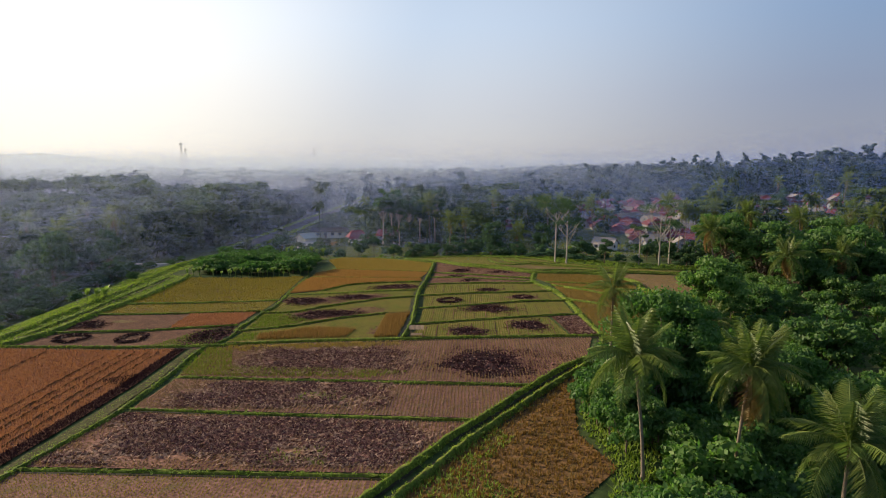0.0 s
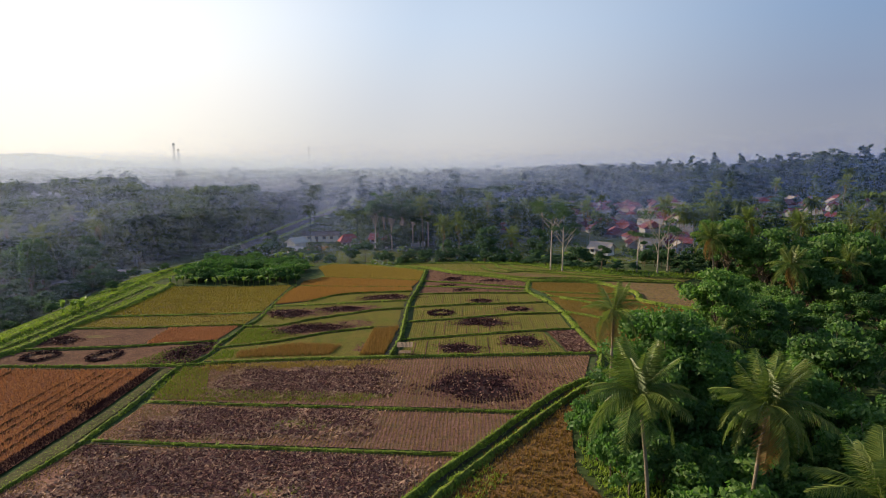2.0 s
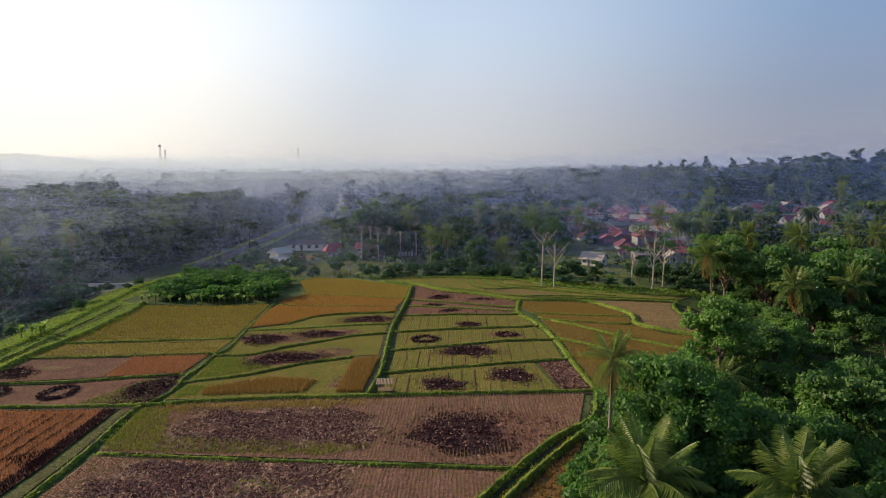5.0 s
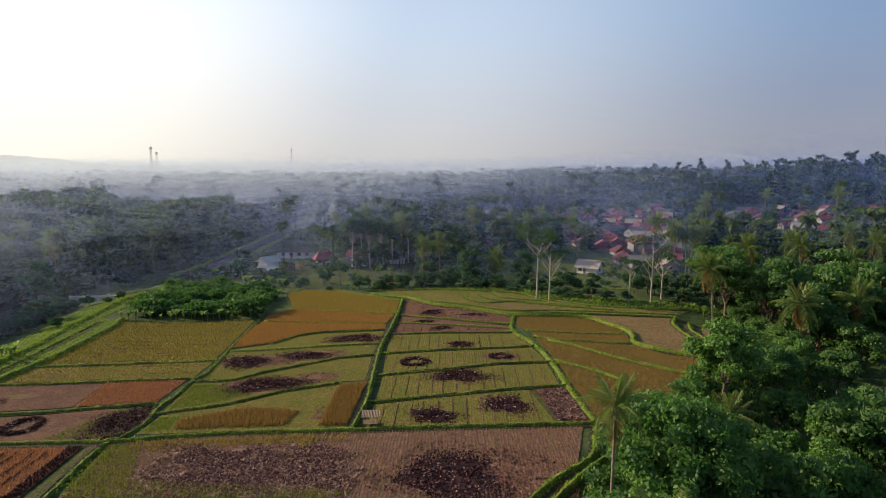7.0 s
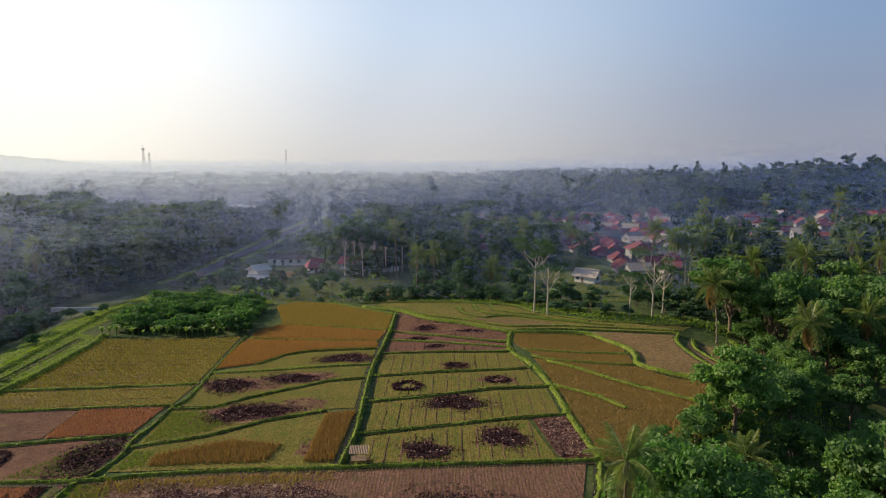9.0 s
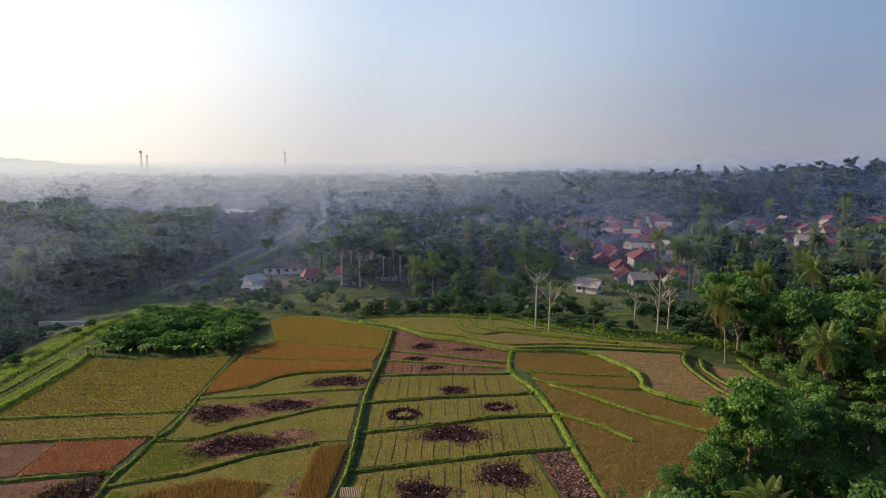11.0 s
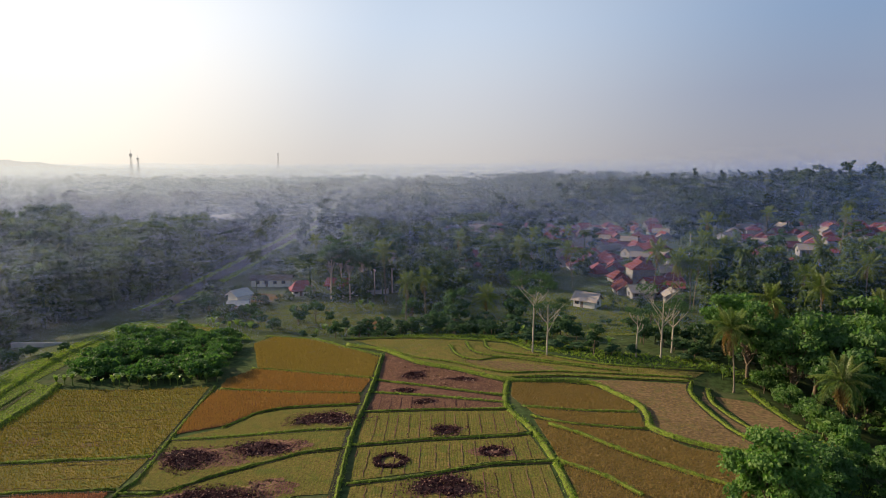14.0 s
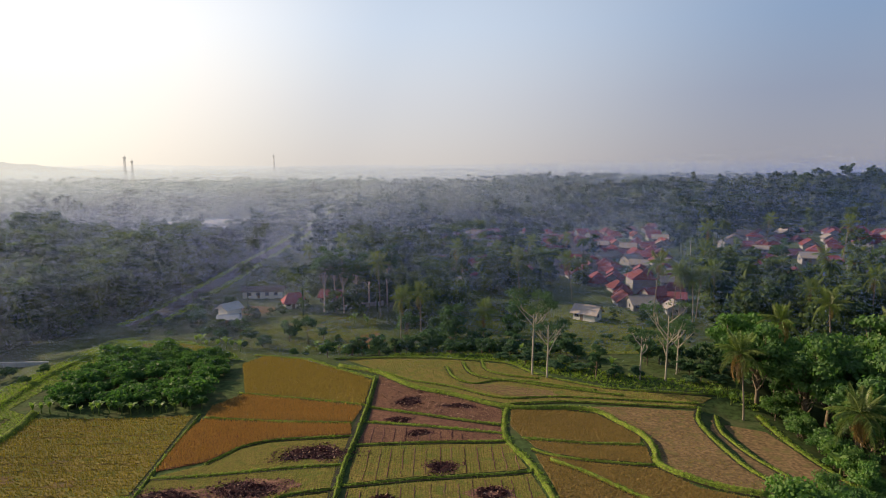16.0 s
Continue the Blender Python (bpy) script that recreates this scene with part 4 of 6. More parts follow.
for poly, tn in ((R1, 0.0), (R2, 0.0), (R3, 0.0), (R4, 0.0), (R5, 0.0)):
    furrows("straw_rows", poly, 1.7, "dark rows of raked straw on the plot", M["scorched"], 0.075, 0.07, tn)
def swathes(poly, spacing, label, material, width=0.2, height=0.22):
    """Mown swathes lying across a plot, gently wavering."""
    xs, ys = [p[0] for p in poly], [p[1] for p in poly]
    pieces = []
    for y0 in np.arange(min(ys), max(ys), spacing):
        x = np.arange(min(xs), max(xs), 0.8)
        y = y0 + 0.25 * np.sin(x * 0.13 + y0) + rng.normal(size=len(x)) * 0.06 + rng.normal() * 0.2
        ok = inside(poly, x, y) & inside(poly, x + 0.8, y)
        gap = np.array([noise.noise((q * 0.12, y0 * 3.1, 5)) for q in x])
        x, y, gap = x[ok], y[ok], gap[ok]
        if len(x) < 4:
            continue
        wv = width * rng.uniform(0.3, 1.4, len(x))
        z = gz(x, y) + 0.08
        v = np.stack([np.stack([x, y - wv, z], -1), np.stack([x, y, z + height * rng.uniform(0.5, 1.3, len(x))], -1), np.stack([x, y + wv, z], -1)], 1).reshape(-1, 3)
        pieces.append((v, [[i * 3 + j, i * 3 + j + 1, i * 3 + j + 4, i * 3 + j + 3] for i in range(len(x) - 1) if gap[i] > 0.02 for j in range(2)]))
    v, f = join(pieces)
    return tagged(link("mown_swathes", v, f, material), label, "straw", kind="stuff")


swathes(L5, 2.3, "brown mown swathes lying across the plot", M["ripe_soil"], 0.16, 0.1)
swathes(L4, 1.9, "brown mown swathes lying across the plot", M["ripe_soil"], 0.14, 0.1)
furrows("crop_furrows", [(-43.2, 50), (-42.3, 62), (-41.6, 75), (-41.9, 89), (-49, 89), (-51, 50)], 1.7, "dark furrows in the orange crop", M["brown_soil"], 0.06, 0.24)
furrows("crop_furrows", [(-52, 50), (-50, 89), (-66, 89), (-70, 50)], 8.3, "faint furrows in the orange crop", M["brown_soil"], 0.05, 0.24)
# the standing crop's shaded edge and notch, painted as dark soil and blades
for edge in ([(-40.6, 50), (-39.6, 62), (-39.0, 75), (-39.4, 89), (-40.9, 89), (-40.6, 75), (-41.3, 62), (-42.2, 50)], [(-44, 76.6), (-39.6, 79.4), (-39.6, 74.2)]):
    plot_sheet("crop_shade_strip", edge, M["dark_soil"], "dark strip painting the shade along the crop's edge", 0.13, "path")
    tufts("shaded_crop_edge", edge, M["burnt"], "dark straw blades painting the crop's shaded edge", 0.2, 0.2, 0.3, 0.2, 3, 0.06)

# ---------------------------------------------------------------- burnt straw
def burn(x, y, rx, ry, hole=0.0, count=500, pale=0.15, label="ring of burnt straw on the stubble"):
    """An ash bed with a ragged rim under loose charred straw."""
    base = tagged(new("burnt_straw_patch", None), label, "burnt straw", "burnt straw patches")
    base.location = (x, y, float(gz(x, y)))
    a = np.linspace(0, 2 * math.pi, 30, endpoint=False)
    q2, q3, q5 = rng.uniform(0, 6.3, 3)
    amp = 0.3 if hole else 1.0

    def rim(t):
        return 1 + amp * (0.2 * np.sin(2 * t + q2) + 0.17 * np.sin(3 * t + q3) + 0.12 * np.sin(5 * t + q5))

    rr = rim(a) * (1 + 0.07 * rng.normal(size=30))
    rings = [0.95, 0.8, max(hole, 0.4), max(hole - 0.1, 0.12)]
    vs = []
    for q in rings:
        k = rr * q
        px, py = np.cos(a) * rx * k, np.sin(a) * ry * k
        vs.append(np.stack([px, py, gz(x + px, y + py) - gz(x, y) + 0.09 + (0.05 if q < 0.9 else 0)], -1))
    v = np.concatenate(vs)
    f = [[i * 30 + j, i * 30 + (j + 1) % 30, (i + 1) * 30 + (j + 1) % 30, (i + 1) * 30 + j] for i in range(3) for j in range(30)]
    if not hole:
        f.append([90 + j for j in range(30)])
    link("ash_bed", v, f, M["ash"], base)
    for nm, m, k in (("charred_straw", M["burnt"], int(count * (1 - pale))), ("scorched_straw", M["scorched"], 0 if hole else int(count * 0.6)), ("pale_straw", M["pale_straw"], int(count * pale))):
        if k < 4:
            continue
        r = np.sqrt(rng.uniform(hole ** 2 if nm == "charred_straw" else 0.5 if nm == "scorched_straw" else 0, 2.2 if nm == "scorched_straw" else 1.0 if hole else 1.15, k))
        t = rng.uniform(0, 2 * math.pi, k)
        r = r * rim(t)
        px, py = np.cos(t) * r * rx, np.sin(t) * r * ry
        heap = 0.3 * np.clip(1 - np.abs(r - (0.8 if hole else 0.5)) * 2, 0, 1)
        c = np.stack([px, py, gz(x + px, y + py) - gz(x, y) + 0.14 + heap * rng.uniform(0.2, 1, k)], -1)
        v, f = cards(c, 0.2, rng, 0.3, 1.9, np.array([0, 0, 1.2]))
        tagged(link(nm, v, f, m, base, "pale unburnt straw" if nm == "pale_straw" else ""), kind="stuff")


def straw_spread(poly, tries, scale, cut, label, seed):
    """Loose scorched straw lying in drifts over a plot, pale at the thin places."""
    r = np.random.default_rng(seed)
    xs, ys = [p[0] for p in poly], [p[1] for p in poly]
    x, y = r.uniform(min(xs), max(xs), tries), r.uniform(min(ys), max(ys), tries)
    ok = inside(poly, x, y)
    x, y = x[ok], y[ok]
    d = np.array([noise.noise((a * scale, b * scale * 1.6, seed)) + 0.5 * noise.noise((a * scale * 4, b * scale * 6, seed + 9)) for a, b in zip(x, y)])
    hx, hy = (max(xs) - min(xs)) / 2, (max(ys) - min(ys)) / 2
    out = np.maximum(np.abs(x - min(xs) - hx) / hx, np.abs(y - min(ys) - hy) / hy)
    d = d + r.normal(size=len(d)) * 0.12 - 1.3 * np.clip(out - 0.5, 0, 1)
    for nm, m, sel, lab in (("burnt_straw", "scorched", d > cut - 0.12, label), ("loose_straw", "pale_straw", (d > cut - 0.42) & (r.random(len(d)) < 0.48), "pale and scorched loose straw flakes")):
        c = np.stack([x[sel], y[sel], gz(x[sel], y[sel]) + 0.12 + 0.12 * r.random(sel.sum())], -1)
        v, f = cards(c, 0.15, r, 0.3, 3.4, np.array([0, 0, 1.3]))
        tagged(link(nm, v, f, M[m]), lab, "straw", kind="stuff")


straw_spread([(-37, 56), (-7, 54.5), (-1.5, 63), (-35.5, 66.7)], 34000, 0.16, -0.16, "wide drifts of burnt straw over the stubble", 3)
straw_spread([(-34, 68.4), (-9, 66.5), (-8, 74), (-33, 76)], 17000, 0.2, -0.18, "drifts of burnt straw over the stubble", 5)
straw_spread([(-31, 78.3), (-8.5, 76.8), (-6.5, 84.5), (-14, 88.5), (-30, 89)], 19000, 0.2, -0.2, "drifts of burnt straw over the stubble", 8)
straw_spread([(13.2, 93.2), (16.6, 93.4), (16.4, 97), (15.6, 103.4), (12.2, 102.6)], 3000, 0.5, -0.5, "dark turned straw on the plot", 11)
straw_spread(R7, 2500, 0.3, 0.22, "scattered burnt straw", 12)
for x, y, s in ((-56, 124.5, 1.3), (-46.5, 123.2, 1.1), (-58, 113, 1.4), (-51, 130, 0.7), (-57, 104.5, 1.2)):
    a = np.linspace(0, 2 * math.pi, 14, endpoint=False)
    q = s * rng.uniform(0.6, 1.2, 14)
    plot_sheet("bare_patch", [(float(x + 2 * u * math.cos(v)), float(y + u * math.sin(v))) for u, v in zip(q, a)], M["mud"], "pale bare patch in the mown paddy", 0.1, "bare soil")
def scorch(x, y, rx, ry, raise_by):
    """Scorched reddish soil in a ragged patch round burnt straw."""
    a = np.linspace(0, 2 * math.pi, 36, endpoint=False)
    q = 1 + 0.16 * np.sin(2 * a + x) + 0.13 * np.sin(3 * a + y) + 0.1 * np.sin(7 * a + x * y) + rng.normal(size=36) * 0.05
    plot_sheet("scorched_patch", [(float(x + rx * k * math.cos(t)), float(y + ry * k * math.sin(t))) for k, t in zip(q, a)], M["burnt_soil"], "scorched red-brown soil round burnt straw", raise_by, "bare soil")
    r = np.random.default_rng(int(abs(x * 7 + y)))
    n = int(rx * ry * 16)
    t, d = r.uniform(0, 6.283, n), np.sqrt(r.uniform(0, 1.1, n))
    px, py = x + rx * d * np.cos(t), y + ry * d * np.sin(t)
    v, f = cards(np.stack([px, py, gz(px, py) + 0.2], -1), 0.2, r, 0.3, 2.4, np.array([0, 0, 1.3]))
    tagged(link("loose_straw", v, f, M["scorched"]), "loose scorched straw on the soil", "straw", kind="stuff")


for x, y, rx, ry in ((-24.5, 107.2, 6.2, 2.9), (-18.6, 109.5, 3.6, 2.2), (-28.6, 118.2, 6.0, 3.0), (-20, 120.6, 4.6, 2.2), (-14.8, 130, 3.4, 2.0), (-38.8, 95.4, 2.9, 3.2), (-21, 83.8, 8.2, 3.8), (-13.4, 96.6, 2.2, 2.0), (4.4, 81.2, 7.6, 4.6), (8.4, 117.4, 2.6, 1.7)):
    scorch(x, y, rx, ry, 0.088)
burn(1.0, 80.6, 5.2, 4.3, 0, 1500, 0.08, "large round patch of charred straw")
for x, y, rx, ry, h in ((7.7, 98.2, 2.6, 2.3, 0), (-1.2, 95, 2.4, 2, 0), (2.2, 108.8, 3.2, 2.5, 0), (-4.5, 115.4, 2.3, 2, 0.6), (8.4, 117.2, 1.8, 1.4, 0.5), (2.5, 124.3, 2.1, 1.4, 0),
                        (-50.2, 95, 2.2, 2.6, 0.7), (-59, 94.4, 2.4, 2.4, 0.7), (-61.4, 102, 2.4, 2.2, 0), (-38.9, 95.6, 3.0, 3.6, 0), (-25.8, 107, 3.4, 2.6, 0), (-22, 107.6, 3, 1.6, 0),
                        (-30.8, 117.8, 3.2, 2.6, 0), (-22, 120, 3.4, 2, 0), (-15.2, 129.8, 4, 2.3, 0), (-3, 149, 2, 1.7, 0), (-4.2, 141, 1.6, 1, 0), (-1, 135.6, 1.4, 1, 0), (5.5, 146.5, 2, 1, 0)):
    burn(x, y, rx, ry, h, int(85 * rx * ry) + 60, 0.07)

# ---------------------------------------------------------------- plants
def leaf_crown(r, clumps, leaves, size, core, squash=0.8, loose=None, inner=None):
    """Leaves gathered on clumps: (x, y, z, radius) each; with a ragged dense core."""
    rad = np.array([c[3] for c in clumps])
    pick = r.choice(len(clumps), leaves, p=rad ** 2 / (rad ** 2).sum())
    d = r.normal(size=(leaves, 3))
    d[:, 2] = np.where(d[:, 2] < -0.4, -0.4 * d[:, 2], d[:, 2])
    d /= np.linalg.norm(d, axis=1)[:, None]
    c = np.array([q[:3] for q in clumps])[pick] + d * (rad[pick] * r.uniform(0.6, 1.25, leaves))[:, None] * (1, 1, squash)
    v, f = cards(c, size, r, 0.5, 1.6, d, loose or (0.6 if size > 0.45 else 0.8))
    out = [(v, f.tolist())]
    if core:
        for x, y, z, q in clumps:
            bm = bmesh.new()
            bmesh.ops.create_icosphere(bm, subdivisions=1, radius=q * (inner or (0.78 if size > 0.45 else 0.62)))
            cv = np.array([w.co[:] for w in bm.verts]) * (1, 1, squash) * r.uniform(0.75, 1.15, (len(bm.verts), 1)) + (x, y, z)
            out.append((cv, [[w.index for w in ff.verts] for ff in bm.faces]))
            bm.free()
    return join(out)


def broadleaf(name, seed, h, spread, leaves, size, leafmat, clump_n, label, bark="bark", trunk_r=0.22, bare=0.35, flat=0.8, core=True, category="tree", group=""):
    """Tapered trunk, limbs to each clump, and a crown of many leaves."""
    r = np.random.default_rng(seed)
    root = tagged(new(name, None), label, category, group)
    bend = r.normal(size=2) * h * 0.04
    top = np.array([bend[0], bend[1], h * 0.72])
    tp = [np.array([0, 0, -0.6])] + [np.array([bend[0] * t * t, bend[1] * t * t, top[2] * t]) for t in np.linspace(0.08, 1, 6)]
    pieces = [tube(tp, np.linspace(trunk_r * 1.3, trunk_r * 0.35, 7), 7)]
    clumps = []
    for i in range(clump_n):
        a = 2.4 * i + r.normal() * 0.3
        el = math.asin(max(-0.75, min(0.98, -0.75 + 1.75 * (i + 0.5) / clump_n)))
        far = r.uniform(0.55, 1.0) if i % 3 else r.uniform(0.15, 0.5)
        q = math.cos(el) * spread * far * 0.85
        zz = h * (0.5 + 0.5 * bare) + math.sin(el) * h * 0.5 * (1 - bare) * far * (0.45 if flat < 0.5 else 0.85)
        rad = spread * (r.uniform(0.33, 0.5) if clump_n < 9 else r.uniform(0.25, 0.4) if clump_n < 14 else r.uniform(0.16, 0.3))
        c = np.array([math.cos(a) * q, math.sin(a) * q, min(zz, h - rad * 0.7)])
        clumps.append((*c, rad))
        s = np.array([bend[0] * 0.3, bend[1] * 0.3, h * r.uniform(bare * 0.8, 0.6)])
        mid = s * 0.5 + c * 0.5 + (0, 0, -0.06 * h)
        pieces.append(tube([s, mid, c], [trunk_r * 0.4, trunk_r * 0.25, trunk_r * 0.08], 5))
    v, f = join(pieces)
    link("trunk", v, f, M[bark], root, smooth=True)
    v, f = leaf_crown(r, clumps, leaves, size, core)
    link("crown", v, f, M[leafmat], root)
    return root


def frond_mesh(r, length, droop, pairs, leafy):
    """One feather leaf: a curved rib and two rows of hanging leaflets."""
    t = np.linspace(0, 1, 8)
    rib = np.stack([length * t * (1 - 0.18 * droop * t), 0 * t, length * (0.32 * t - droop * 0.75 * t * t)], -1)
    v, f = tube(rib, np.linspace(0.06, 0.012, 8), 4)
    out = [(v, f)]
    lv, lf = [], []
    for s in (-1, 1):
        for i in range(pairs):
            u = 0.14 + 0.86 * (i + 0.5) / pairs
            b = np.array([np.interp(u, t, rib[:, k]) for k in range(3)])
            ln = leafy * (math.sin(math.pi * min(1, u * 0.9 + 0.1)) * 0.8 + 0.25) * r.uniform(0.85, 1.15)
            tip = b + np.array([0.35 * ln, s * ln * 0.75, -ln * (0.35 + 0.3 * droop) * r.uniform(0.7, 1.3)])
            k = len(lv)
            w = np.array([0.04, 0, 0])
            lv += [b - w, b + w, (b + tip) / 2 + w + (0, 0, 0.06), tip, (b + tip) / 2 - w + (0, 0, 0.06)]
            lf.append([k, k + 1, k + 2, k + 3, k + 4])
    out.append((np.array(lv), lf))
    return join(out)


FRONDS = {}


def frond_data(kind):
    if kind not in FRONDS:
        r = np.random.default_rng(len(FRONDS) + 40)
        length, droop, dry = {"up": (3.6, 0.25, 0), "out": (4.2, 0.75, 0), "down": (4.0, 1.25, 0), "dry": (3.6, 1.5, 1), "young": (3.4, 0.5, 0)}[kind]
        v, f = frond_mesh(r, length, droop, 27, 1.1)
        me = bpy.data.meshes.new("frond")
        me.from_pydata(v.tolist(), [], f)
        me.materials.append(M["frond_dry" if dry else "frond"])
        FRONDS[kind] = me
    return FRONDS[kind]


def palm(seed, h, lean=(0.5, 0.2), n=20, size=1.0, dry=2, label="tall coconut palm with drooping feathery fronds", trunk_r=0.17, nuts=True):
    r = np.random.default_rng(seed)
    root = tagged(new("coconut_palm", None), label, "palm tree", "coconut palms")
    t = np.linspace(0, 1, 10)
    path = np.stack([lean[0] * t ** 1.6, lean[1] * t ** 1.6, -0.6 + (h + 0.6) * t], -1)
    rad = trunk_r * (0.8 + 0.75 * np.exp(-t * 12) - 0.12 * t) * (1 + 0.05 * np.cos(np.arange(10) * math.pi))
    v, f = tube(path, rad, 8)
    link("trunk", v, f, M["bark_palm"], root, smooth=True)
    head = path[-1]
    for i in range(n + dry):
        a = i * 2.4 + r.normal() * 0.15
        u = i / n
        kind = "dry" if i >= n else ("up" if u < 0.38 else "out" if u < 0.72 else "down")
        tilt = {"up": r.uniform(40, 68), "out": r.uniform(8, 30), "down": r.uniform(-25, 0), "dry": r.uniform(-50, -30)}[kind]
        fr = new("frond", frond_data(kind))
        fr.parent = root
        s = size * r.uniform(0.85, 1.12)
        fr.matrix_basis = Matrix.Translation(head) @ Matrix.Rotation(a, 4, "Z") @ Matrix.Rotation(radians(-tilt), 4, "Y") @ Matrix.Diagonal((s, s, s, 1))
    if nuts:
        for i in range(5):
            bm = bmesh.new()
            bmesh.ops.create_icosphere(bm, subdivisions=1, radius=0.14, matrix=Matrix.Translation(Vector(head) + Vector((math.cos(i * 1.26) * 0.28, math.sin(i * 1.26) * 0.28, -0.3 - 0.1 * (i % 3)))) @ Matrix.Diagonal((1, 1, 1.25, 1)))
            part("coconut", bm, M["frond_dry"], root, "brown-orange coconut", True)
    return root


BLADES = []


def banana_blades():
    for k in range(2):
        t = np.linspace(0, 1, 7)
        L, W = 1.9, 0.32
        x, z = L * t * (1 - 0.25 * t), L * (0.75 * t - (0.55 + 0.3 * k) * t * t)
        w = W * np.sin(math.pi * np.clip(t * 0.92 + 0.08, 0, 1)) ** 0.6
        w[0] = 0.04
        v = np.stack([np.stack([x, -w, z + 0.1 * w], -1), np.stack([x, 0 * w, z - 0.04], -1), np.stack([x, w, z + 0.1 * w], -1)], 1).reshape(-1, 3)
        f = [[i * 3 + j, i * 3 + j + 1, i * 3 + j + 4, i * 3 + j + 3] for i in range(6) for j in range(2)]
        me = bpy.data.meshes.new("leaf_blade")
        me.from_pydata(v.tolist(), [], f)
        me.materials.append(M["banana"])
        BLADES.append(me)


banana_blades()


def banana(seed, h=1.8, n=7, label="banana plant with broad pale green leaves"):
    r = np.random.default_rng(seed)
    root = tagged(new("banana_plant", None), label, "banana plant", "banana plants")
    v, f = tube([(0, 0, -0.3), (0.03, 0, h * 0.5), (0, 0.04, h)], [0.13, 0.11, 0.06], 7)
    link("stem", v, f, M["frond"], root, smooth=True)
    for i in range(n):
        b = new("leaf_blade", BLADES[i % 2])
        b.parent = root
        s = r.uniform(0.8, 1.2)
        b.matrix_basis = Matrix.Translation((0, 0, h - 0.05)) @ Matrix.Rotation(i * 2.4 + r.normal() * 0.2, 4, "Z") @ Matrix.Rotation(radians(-r.uniform(15, 62)), 4, "Y") @ Matrix.Diagonal((s, s, s, 1))
    return root


def place(ob, x, y, turn=0.0, s=1.0, sz=None, dz=0.0):
    return pose(x, y, float(gz(x, y)) + dz, 0, 0, turn) @ Matrix.Diagonal((s, s, sz or s, 1))


def put(templates, x, y, turn=0.0, s=1.0, sz=None, dz=0.0, seen={}):
    """The first use of a template moves it into place, later uses copy it."""
    ob = templates
    m = place(ob, x, y, turn, s, sz, dz)
    if ob.name in seen:
        return copy_thing(seen[ob.name], m)
    seen[ob.name] = ob
    ob.matrix_basis = m
    return ob


rp = np.random.default_rng(21)

# near trees by the field corner
put(palm(1, 9.8, (-1.2, -0.6), 26, 1.05, 0, "slender coconut palm with a curved pale trunk"), 12.6, 53.2)
put(palm(2, 11.6, (0.8, -0.2), 28, 1.1, 2, "coconut palm rising from the thicket with hanging fronds"), 19.1, 53.0)
put(palm(3, 11.8, (0.3, 0.1), 30, 1.12, 0, "coconut palm with fresh upright yellow-green fronds"), 22.7, 45.5)
put(palm(4, 11.5, (0.2, 0.4), 15, 0.85, 1, "young coconut palm beside the big leafy tree"), 13.4, 69.5)
put(palm(5, 9.0, (0.2, 0.2), 14, 0.9, 1, "young coconut palm in the thicket"), 29, 85)
put(broadleaf("leafy_tree", 11, 14, 6.6, 15000, 0.26, "leaf_lush", 52, "big dense leafy tree with sunlit crown", trunk_r=0.3, bare=0.22), 20.5, 74)
put(broadleaf("leafy_tree", 12, 11.5, 5.0, 9000, 0.28, "leaf_lush", 38, "round dense leafy tree at the field edge", trunk_r=0.25, bare=0.2), 35.5, 101)
near_a = broadleaf("leafy_tree", 13, 13, 5.6, 4600, 0.38, "leaf_near", 38, "dense leafy tree in the valley thicket", trunk_r=0.28, bare=0.2)
near_b = broadleaf("leafy_tree", 14, 12, 5.0, 4400, 0.37, "leaf_lush", 34, "bright leafy tree in the valley thicket", trunk_r=0.26, bare=0.2)
near_c = broadleaf("leafy_tree", 15, 10, 4.6, 3600, 0.37, "leaf_near", 32, "low spreading tree in the valley thicket", trunk_r=0.2, bare=0.15)
near_d = broadleaf("shrub", 16, 4.2, 2.6, 1250, 0.22, "leaf_near", 10, "dense dark green shrub on the bank", trunk_r=0.08, bare=0.05, category="shrub", group="bank shrubs")
near_e = broadleaf("shrub", 17, 3.4, 2.0, 1050, 0.21, "leaf_lush", 9, "bright green shrub on the bank", trunk_r=0.07, bare=0.05, category="shrub", group="bank shrubs")
